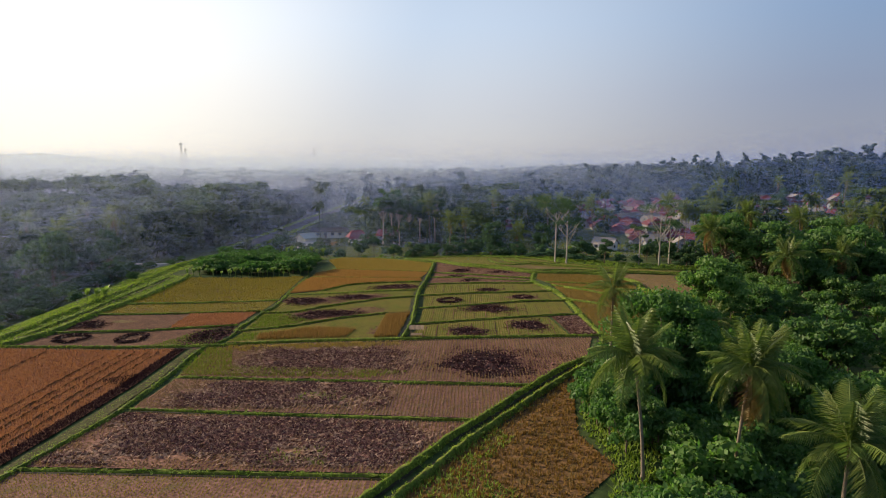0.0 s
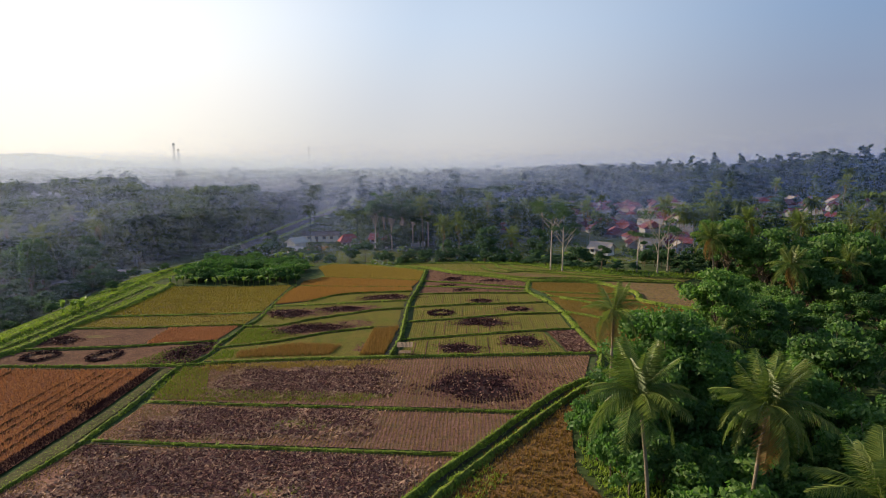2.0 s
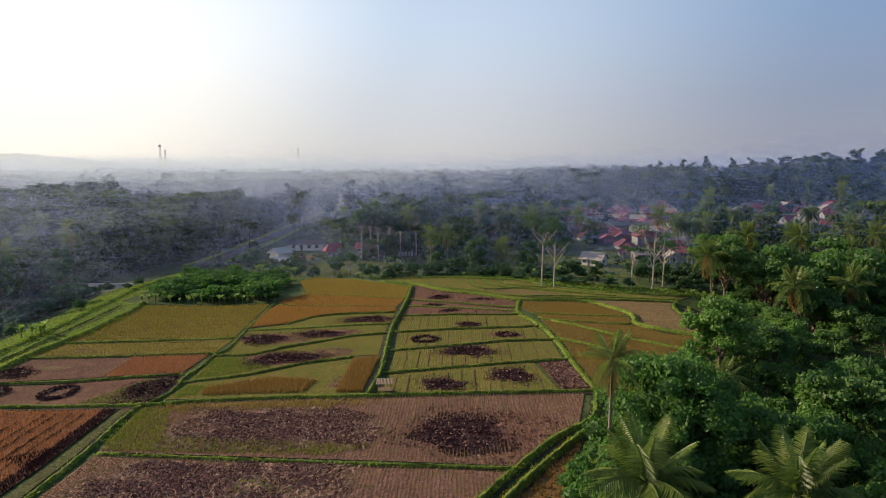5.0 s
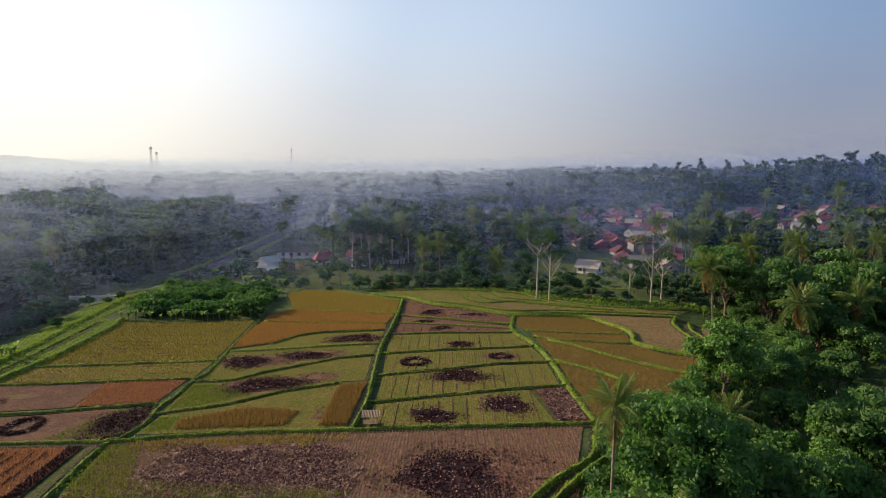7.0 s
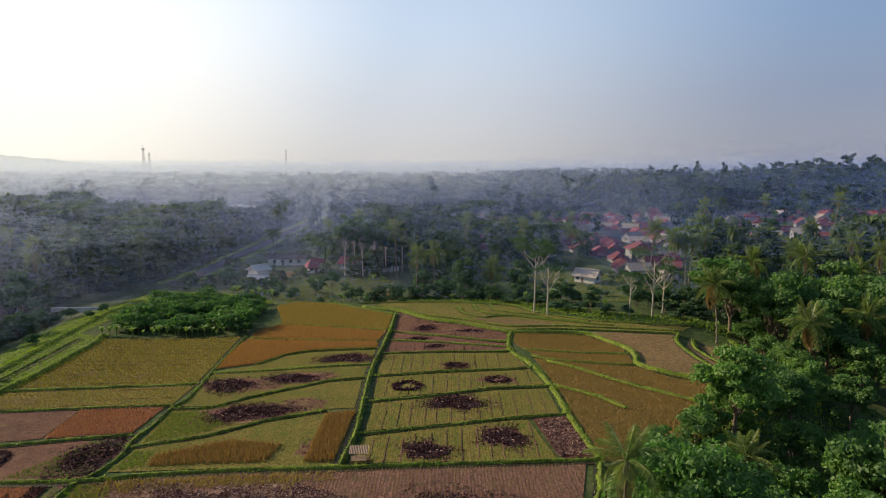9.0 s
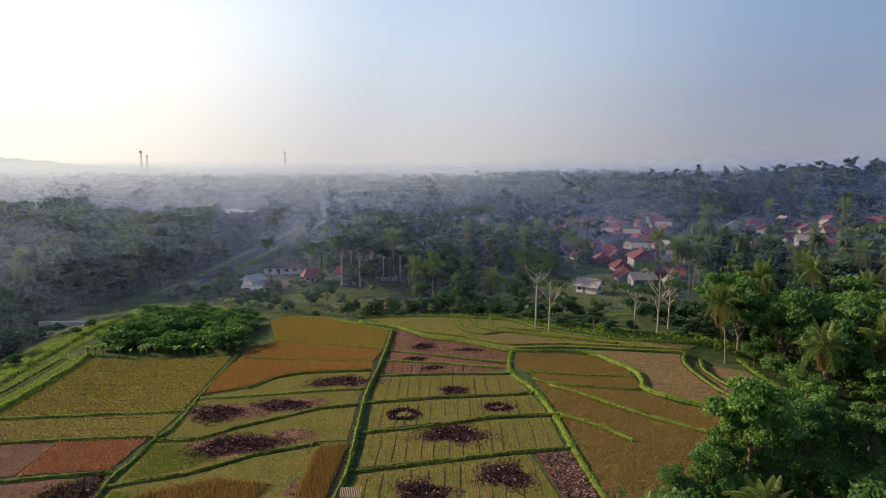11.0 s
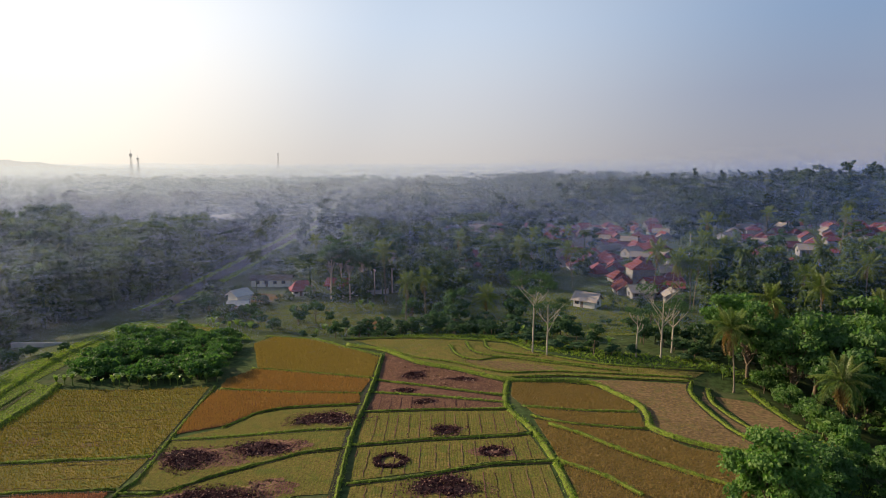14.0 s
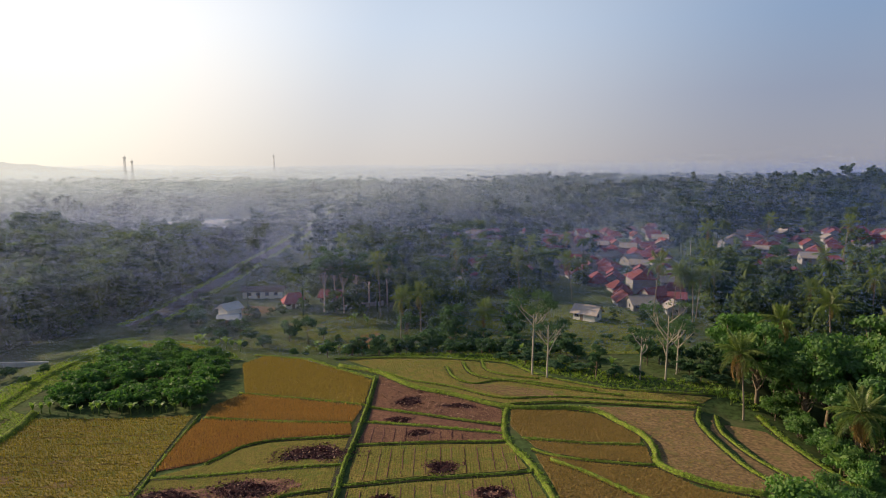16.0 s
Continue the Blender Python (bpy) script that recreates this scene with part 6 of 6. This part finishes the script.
GLADES = [(205, 330, 590, 690), (-205, -132, 440, 525), (-255, -210, 352, 386), (30, 120, 560, 600), (520, 690, 1020, 1230), (-150, -90, 720, 880), (190, 270, 830, 1000), (-420, -330, 760, 840)]
FAR = [far_tree(101, 15, 4.6, 5, 80, 1.3, 0.3), far_tree(102, 11, 4.4, 4, 72, 1.3, 0.2), far_tree(103, 15.5, 6.2, 5, 80, 1.4, 0.5, True), far_tree(104, 17, 3.6, 5, 72, 1.25, 0.35), far_tree(105, 7, 3.6, 3, 50, 1.2, 0.1)]
FARTHER = [far_tree(111, 15, 6.4, 3, 30, 2.6, 0.3), far_tree(112, 11, 6.2, 3, 26, 2.5, 0.2), far_tree(113, 14, 7.4, 3, 30, 2.5, 0.5, True)]
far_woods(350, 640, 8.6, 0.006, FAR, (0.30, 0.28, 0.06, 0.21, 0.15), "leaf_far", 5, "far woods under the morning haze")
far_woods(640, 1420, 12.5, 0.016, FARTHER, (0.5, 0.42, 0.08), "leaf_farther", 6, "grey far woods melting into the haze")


def morning_mist(layers, material, label, seed, across, fade=21.0):
    """Thin layered mist over the valley and woods: hair-fine level wisps, thicker far off and towards the sun."""
    r = np.random.default_rng(seed)
    vs = []
    for y0, y1, thick in layers:
        ym = (y0 + y1) / 2
        length, wide, deep, half = 10 + 0.045 * ym, 0.000012 * ym, 27.0, 0.74 * y1 + 25
        n = int(2 * half * (y1 - y0) * deep * MIST * thick * 1.6 / (length * wide))
        x, y = r.uniform(-half, half, n), r.uniform(y0, y1, n)
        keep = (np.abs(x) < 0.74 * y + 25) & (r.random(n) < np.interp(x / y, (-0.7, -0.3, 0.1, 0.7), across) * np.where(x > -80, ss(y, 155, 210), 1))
        x, y = x[keep], y[keep]
        n = len(x)
        c = np.stack([x, y, gz(x, y) + np.minimum(r.exponential(fade, n), r.uniform(16, 38, n))], -1)
        u = r.normal(size=(n, 3)) * (1, 1, 0.2)
        u *= (length * 0.5 * r.uniform(0.6, 1.4, n) / np.linalg.norm(u, axis=1))[:, None]
        # wisps lie flat to the sun so they catch its light evenly
        w = np.cross(u, np.array(sun_dir))
        w *= wide / (np.linalg.norm(w, axis=1)[:, None] + 1e-9)
        vs.append(np.stack([c - u, c - w, c + u, c + w], 1).reshape(-1, 3))
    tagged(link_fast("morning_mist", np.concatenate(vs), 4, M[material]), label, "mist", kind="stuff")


MIST = 0.0040
NEAR = ((90, 150, 1.1), (150, 200, 0.95), (200, 260, 0.68), (260, 340, 0.7), (340, 440, 0.7))
morning_mist(NEAR, "mist", "thin morning mist over the woods, coloured grey-violet as haze", 77, (1.0, 0.95, 0.3, 0.0))
morning_mist(NEAR, "blue_mist", "thin morning mist between the village trees, coloured blue as haze", 79, (0.0, 0.2, 0.5, 0.55))
morning_mist(((330, 440, 0.72), (440, 560, 0.9), (560, 700, 0.78), (700, 900, 0.55), (900, 1180, 0.5), (1180, 1400, 0.5)), "far_mist", "mist over the far woods, coloured pale as if sunlit", 78, (1.0, 0.8, 0.3, 0.02), 26.0)
morning_mist(((440, 560, 0.2), (560, 700, 0.2), (700, 900, 0.22), (900, 1180, 0.25), (1180, 1400, 0.3)), "blue_mist", "mist over the far woods, coloured blue as haze", 80, (0.0, 0.1, 0.6, 1.0), 24.0)

# ---------------------------------------------------------------- buildings
def gable_roof(L, W, h, rise, over=0.5, hip=0.0, thick=0.12):
    """A pitched roof of real thickness; hip draws the ridge ends in."""
    a, b = L / 2 + over, W / 2 + over
    drop = rise * over / (W / 2)
    z0, z1 = h - drop, h + rise
    rx = a - hip
    top = [(-a, -b, z0), (a, -b, z0), (a, b, z0), (-a, b, z0), (-rx, 0, z1), (rx, 0, z1)]
    bot = [(x, y, z - thick) for x, y, z in top]
    f = [[0, 1, 5, 4], [2, 3, 4, 5], [6, 10, 11, 7], [8, 11, 10, 9], [0, 6, 7, 1], [2, 8, 9, 3]]
    f += [[1, 2, 5], [7, 11, 8], [1, 7, 8, 2], [0, 4, 3], [6, 9, 10], [0, 3, 9, 6]] if hip else [[1, 5, 11, 7], [2, 8, 11, 5], [0, 6, 10, 4], [3, 4, 10, 9]]
    return top + bot, f


def house(L, W, h, rise, hip, roof, wall, label, doors=1, windows=2, category="house"):
    root = tagged(new("house", None), label, category, "village houses")
    bm = bmesh.new()
    box(bm, 0, 0, h / 2 - 0.75, L, W, h + 1.5)
    if not hip:
        for s in (-1, 1):
            vs = [bm.verts.new(c) for c in ((s * L / 2, -W / 2, h), (s * L / 2, W / 2, h), (s * L / 2, 0, h + rise * 0.97), (s * (L / 2 - 0.2), -W / 2, h), (s * (L / 2 - 0.2), W / 2, h), (s * (L / 2 - 0.2), 0, h + rise * 0.97))]
            for q in ((0, 1, 2), (3, 5, 4), (0, 2, 5, 3), (1, 4, 5, 2)):
                bm.faces.new([vs[i] for i in q])
    part("wall", bm, M[wall], root)
    v, f = gable_roof(L, W, h, rise, 0.75, hip)
    rf = link("roof", v, f, M[roof], root)
    a = L / 2 + 0.75 - hip
    v, f = tube([(-a, 0, h + rise + 0.03), (0, 0, h + rise + 0.05), (a, 0, h + rise + 0.03)], [0.1, 0.1, 0.1], 6)
    link("ridge_cap", v, f, M[roof], rf)
    for k in range(doors):
        bm = bmesh.new()
        box(bm, -L * 0.1, -W / 2 - 0.03, 1.0, 0.9, 0.08, 2.0, bevel=0.01)
        part("door", bm, M["wood"], root)
    for sy in (-1, 1):
        for k in range(windows):
            x = L * (-0.33 + 0.66 * k / max(1, windows - 1))
            bm = bmesh.new()
            box(bm, x, sy * (W / 2 + 0.02), 1.55, 1.3, 0.1, 1.15, bevel=0.02)
            wf = part("window", bm, M["wood"], root)
            bm = bmesh.new()
            for q in (-0.29, 0.29):
                box(bm, x + q, sy * (W / 2 + 0.06), 1.55, 0.5, 0.05, 0.95)
            part("pane", bm, M["glass"], wf)
    for sx in (-1, 1):
        bm = bmesh.new()
        box(bm, sx * (L / 2 + 0.02), 0, 1.5, 0.1, 1.1, 1.1, bevel=0.02)
        part("window", bm, M["glass"], root)
    return root


h_t = [house(9, 7.4, 2.5, 2.7, 0.0, "tile", "plaster", "village house with red clay-tile gable roof"),
       house(10, 8.4, 2.5, 2.9, 3.0, "tile", "plaster", "village house with hipped red clay-tile roof"),
       house(8, 6.5, 2.8, 1.9, 0.0, "asbestos", "plaster", "village house with weathered grey sheet roof"),
       house(9, 8, 5.8, 2.2, 2.5, "tile", "plaster", "two-storey village house with red tile roof", 1, 3)]
for x, y in HOUSES[:-4]:
    k = int(rp.choice(4, p=(0.44, 0.36, 0.17, 0.03)))
    put(h_t[k], x, y, float(rp.choice((0, 90, 25, -20, 70)) + rp.normal() * 6), float(rp.uniform(0.72, 1.02)))
for x, y, a in ((175, 296, 20), (186, 300, 15)):
    put(h_t[3], x, y, a, 1.0)

wh = house(6.9, 5.0, 2.7, 1.7, 0.0, "old_sheet", "white_wall", "small whitewashed house with weathered grey roof in a clearing", 1, 1)
wh.matrix_basis = pose(46.2, 230.4, float(gz(46, 230)), 0, 0, -36)
put(house(5.0, 4.2, 4.2, 1.2, 0.0, "pale_sheet", "white_wall", "two-storey white cottage with a pale sheet roof by the road", 1, 2), -60, 230, 55)
put(house(5, 2.6, 2.2, 0.7, 0.0, "pale_sheet", "plaster", "low lean-to shed with pale roof beside the cottage", 1, 2, "shed"), -59, 225.5, 10)
put(house(13.5, 5, 2.8, 1.0, 0.0, "dark_sheet", "white_wall", "long low white shed with a dark sheet roof", 1, 4, "shed"), -59, 263, 4)
put(house(6.5, 5.8, 2.4, 2.2, 2.0, "pink_tile", "white_wall", "house with a hipped pinkish-red tile roof", 1, 2), -45, 248, 20)
put(house(7, 5, 2.4, 1.7, 0.0, "tile", "plaster", "low house with a faded red roof behind the tall trees", 1, 2), -34, 256, -10)
shed_t = house(20, 9, 4, 1.8, 0.0, "pale_sheet", "plaster", "long pale-roofed warehouse among the far trees", 1, 5, "shed")
for x, y, a in ((-152, 513, 8), (-168, 502, 5), (-188, 486, 14), (-228, 372, 12), (-246, 380, 10)):
    put(shed_t, x, y, a)
bm = bmesh.new()
box(bm, 0, 0, 0, 7, 4, 0.08, Matrix.Rotation(0.15, 4, "X"))
for x in (-3.3, 3.3):
    for y in (-1.8, 1.8):
        box(bm, x, y, -1.3, 0.08, 0.08, 2.7)
tp = tagged(new("tarpaulin_shelter"), "blue tarpaulin shelter in the village", "shelter")
tp.matrix_basis = pose(137, 268, float(gz(137, 268)) + 2.6, 0, 0, 10)
part("canopy", bm, M["blue"], tp)


def field_hut():
    root = tagged(new("field_hut"), "small open bamboo field hut with pale sheet roof", "hut")
    root.matrix_basis = pose(-8.2, 92.9, float(gz(-8.2, 92.9)), 0, 0, 4) @ Matrix.Diagonal((0.78, 0.78, 0.78, 1))
    for x in (-1.0, 1.0):
        for y in (-0.7, 0.7):
            v, f = tube([(x, y, -0.2), (x * 1.01, y, 0.9), (x, y, 1.75 + 0.12 * y)], [0.05, 0.045, 0.04], 6)
            link("post", v, f, M["wood"], root)
    for k in range(8):
        bm = bmesh.new()
        box(bm, 0, -0.7 + 0.2 * k, 0.55, 2.2, 0.16, 0.04, bevel=0.008)
        part("floor_slat", bm, M["wood"], root)
    n = 25
    x = np.linspace(-1.35, 1.35, n)
    z = 0.03 * np.cos(np.arange(n) * math.pi)
    v = np.concatenate([np.stack([x, np.full(n, s), 1.82 + 0.12 * s + z + t], -1) for s, t in ((-1.05, 0), (1.05, 0), (-1.05, -0.02), (1.05, -0.02))])
    f = [[a * 2 * n + i, a * 2 * n + i + 1, a * 2 * n + n + i + 1, a * 2 * n + n + i] for a in range(2) for i in range(n - 1)]
    link("roof_sheet", v, f, M["wood"], root, "pale corrugated roof sheet")
    for y in (-0.7, 0.7):
        v, f = tube([(-1.2, y, 1.74 + 0.12 * y), (1.2, y, 1.74 + 0.12 * y)], [0.035, 0.035], 6)
        link("beam", v, f, M["wood"], root)


field_hut()

# ---------------------------------------------------------------- road, canal wall, poles and masts
def road():
    y = np.concatenate([np.arange(222, 400, 6.0), np.arange(400, 740, 14.0)])
    c = np.array([road_x(q) for q in y])
    vs = []
    for o, up in ((-5.5, -0.6), (-2.2, 0.5), (-1.7, 0.62), (1.7, 0.62), (2.2, 0.5), (5.5, -0.6)):
        vs.append(np.stack([c + o, y, gz(c, y) + up], -1))
    v = np.stack(vs, 1).reshape(-1, 3)
    f = [[i * 6 + j, i * 6 + j + 1, (i + 1) * 6 + j + 1, (i + 1) * 6 + j] for i in range(len(y) - 1) for j in range(5)]
    tagged(link("road", v, f, M["asphalt"]), "straight raised country road between the trees", "road", kind="structure")
    vs = []
    for s in (-1, 1):
        n = 2600
        yy = rng.uniform(224, 640, n)
        cc = np.array([road_x(q) for q in yy]) + s * rng.uniform(3.0, 6.0, n)
        vs.append(np.stack([cc, yy, gz(cc, yy) + 0.3], -1))
    v, f = cards(np.concatenate(vs), 0.7, rng, 0.3, 1.4, np.array([0, 0, 0.8]))
    tagged(link("verge_grass", v, f, M["grass"]), "rough green grass on the road verges", "grass", kind="stuff")


road()
bm = bmesh.new()
box(bm, 0, 0, 0.4, 13, 0.5, 1.2, bevel=0.05)
for k in range(6):
    box(bm, -6 + 2.4 * k, -0.35, 0.2, 0.35, 0.3, 0.9)
cw = tagged(part("canal_wall", bm, M["concrete"], None), "low pale concrete canal wall below the bank", "wall")
cw.matrix_basis = pose(-94.5, 187.6, float(gz(-94.5, 187.6)) + 0.4, 0, 0, 3)


bm = bmesh.new()
box(bm, 0, 0, 0.5, 17, 0.4, 1.6, bevel=0.04)
for k in range(8):
    box(bm, -8 + 2.3 * k, -0.25, 0.7, 0.4, 0.3, 2.0)
gw = tagged(part("garden_wall", bm, M["concrete"], None), "low pale concrete garden wall behind the tall trees", "wall")
gw.matrix_basis = pose(-24, 247, float(gz(-24, 247)), 0, 0, 26)


def mast(x, y, h, w, label):
    """Lattice mast: legs, rungs, braces, platform and aerials."""
    root = tagged(new("lattice_mast"), label, "radio mast", "radio masts")
    root.location = (x, y, float(gz(x, y)))
    for sx in (-1, 1):
        for sy in (-1, 1):
            v, f = tube([(sx * w, sy * w, -1), (sx * w * 0.55, sy * w * 0.55, h * 0.55), (sx * w * 0.3, sy * w * 0.3, h * 0.97)], [0.17, 0.15, 0.13], 4)
            link("leg", v, f, M["mast_paint"], root)
    pieces = []
    for k in range(16):
        t0, t1 = k / 16 * 0.97, (k + 1) / 16 * 0.97
        w0, w1 = w * (1 - 0.72 * t0), w * (1 - 0.72 * t1)
        for a in range(4):
            c0, c1 = ((-1, -1), (1, -1), (1, 1), (-1, 1))[a], ((1, -1), (1, 1), (-1, 1), (-1, -1))[a]
            pieces.append(tube([(c0[0] * w0, c0[1] * w0, h * t0), (c1[0] * w1, c1[1] * w1, h * t1)], [0.07, 0.07], 3))
            pieces.append(tube([(c0[0] * w1, c0[1] * w1, h * t1), (c1[0] * w1, c1[1] * w1, h * t1)], [0.07, 0.07], 3))
    v, f = join(pieces)
    link("lattice", v, f, M["mast_paint"], root)
    for k in range(6):
        a = k * math.pi / 3
        bm = bmesh.new()
        box(bm, math.cos(a) * w * 0.75, math.sin(a) * w * 0.75, h * 0.94, 0.4, 0.4, 2.2, bevel=0.05)
        part("antenna_panel", bm, M["concrete"], root)
    v, f = tube([(0, 0, h * 0.95), (0, 0, h * 1.05)], [0.15, 0.06], 5)
    link("lightning_rod", v, f, M["mast_paint"], root)


mast(-376, 815, 56, 2.2, "tall grey lattice radio mast above the misty trees")
mast(-437, 960, 50, 2.2, "second grey lattice radio mast in the haze")
mast(-385, 1541, 66, 2.6, "far grey lattice radio mast on the ridge")


def pole(x, y, h):
    root = tagged(new("utility_pole"), "slim concrete utility pole in the village", "utility pole", "utility poles")
    root.location = (x, y, float(gz(x, y)))
    v, f = tube([(0, 0, -0.5), (0, 0, h)], [0.16, 0.1], 7)
    link("pole", v, f, M["concrete"], root)
    bm = bmesh.new()
    box(bm, 0, 0, h - 0.4, 1.6, 0.12, 0.12)
    part("crossarm", bm, M["wood"], root)


for x, y in ((104, 290), (112, 320), (93, 262)):
    pole(x, y, 9.5)

# ---------------------------------------------------------------- far misty ridges
def ridge(name, dist, top, vary, seed, veil_by, label, a0=-48, a1=48):
    """A long wooded rise with a treetop outline."""
    r = np.random.default_rng(seed)
    a = np.radians(np.arange(a0, a1, 0.07))
    k = np.arange(len(a))
    prof = np.zeros(len(a))
    for octave in range(1, 6):
        prof += np.sin(k * 0.0014 * 2 ** octave * 2 * math.pi + r.uniform(0, 6.3)) / octave ** 1.3
    crowns = np.zeros(len(a))
    for wdt, amp in ((23, 1.0), (7, 0.8), (2, 0.4)):
        m = np.arange(0, len(a) + wdt, wdt)
        crowns += amp * np.interp(k, m, r.uniform(0, 1, len(m)) ** 1.7)
    z = top - 8 + vary * 0.3 * prof + crowns * (3.0 + dist * 0.0012)
    if a1 < 40:
        z = z - (top + 6) * ss(k / len(a), 0.35, 1.0)
    x, y = dist * np.sin(a), dist * np.cos(a)
    rows = [np.stack([x, y, np.full(len(a), -30.0)], -1), np.stack([x, y, z], -1), np.stack([x * 1.15, y * 1.15, z - 1], -1), np.stack([x * 1.15, y * 1.15, np.full(len(a), -30.0)], -1)]
    v = np.concatenate(rows)
    n = len(a)
    f = [[q * n + i, q * n + i + 1, (q + 1) * n + i + 1, (q + 1) * n + i] for q in range(3) for i in range(n - 1)]
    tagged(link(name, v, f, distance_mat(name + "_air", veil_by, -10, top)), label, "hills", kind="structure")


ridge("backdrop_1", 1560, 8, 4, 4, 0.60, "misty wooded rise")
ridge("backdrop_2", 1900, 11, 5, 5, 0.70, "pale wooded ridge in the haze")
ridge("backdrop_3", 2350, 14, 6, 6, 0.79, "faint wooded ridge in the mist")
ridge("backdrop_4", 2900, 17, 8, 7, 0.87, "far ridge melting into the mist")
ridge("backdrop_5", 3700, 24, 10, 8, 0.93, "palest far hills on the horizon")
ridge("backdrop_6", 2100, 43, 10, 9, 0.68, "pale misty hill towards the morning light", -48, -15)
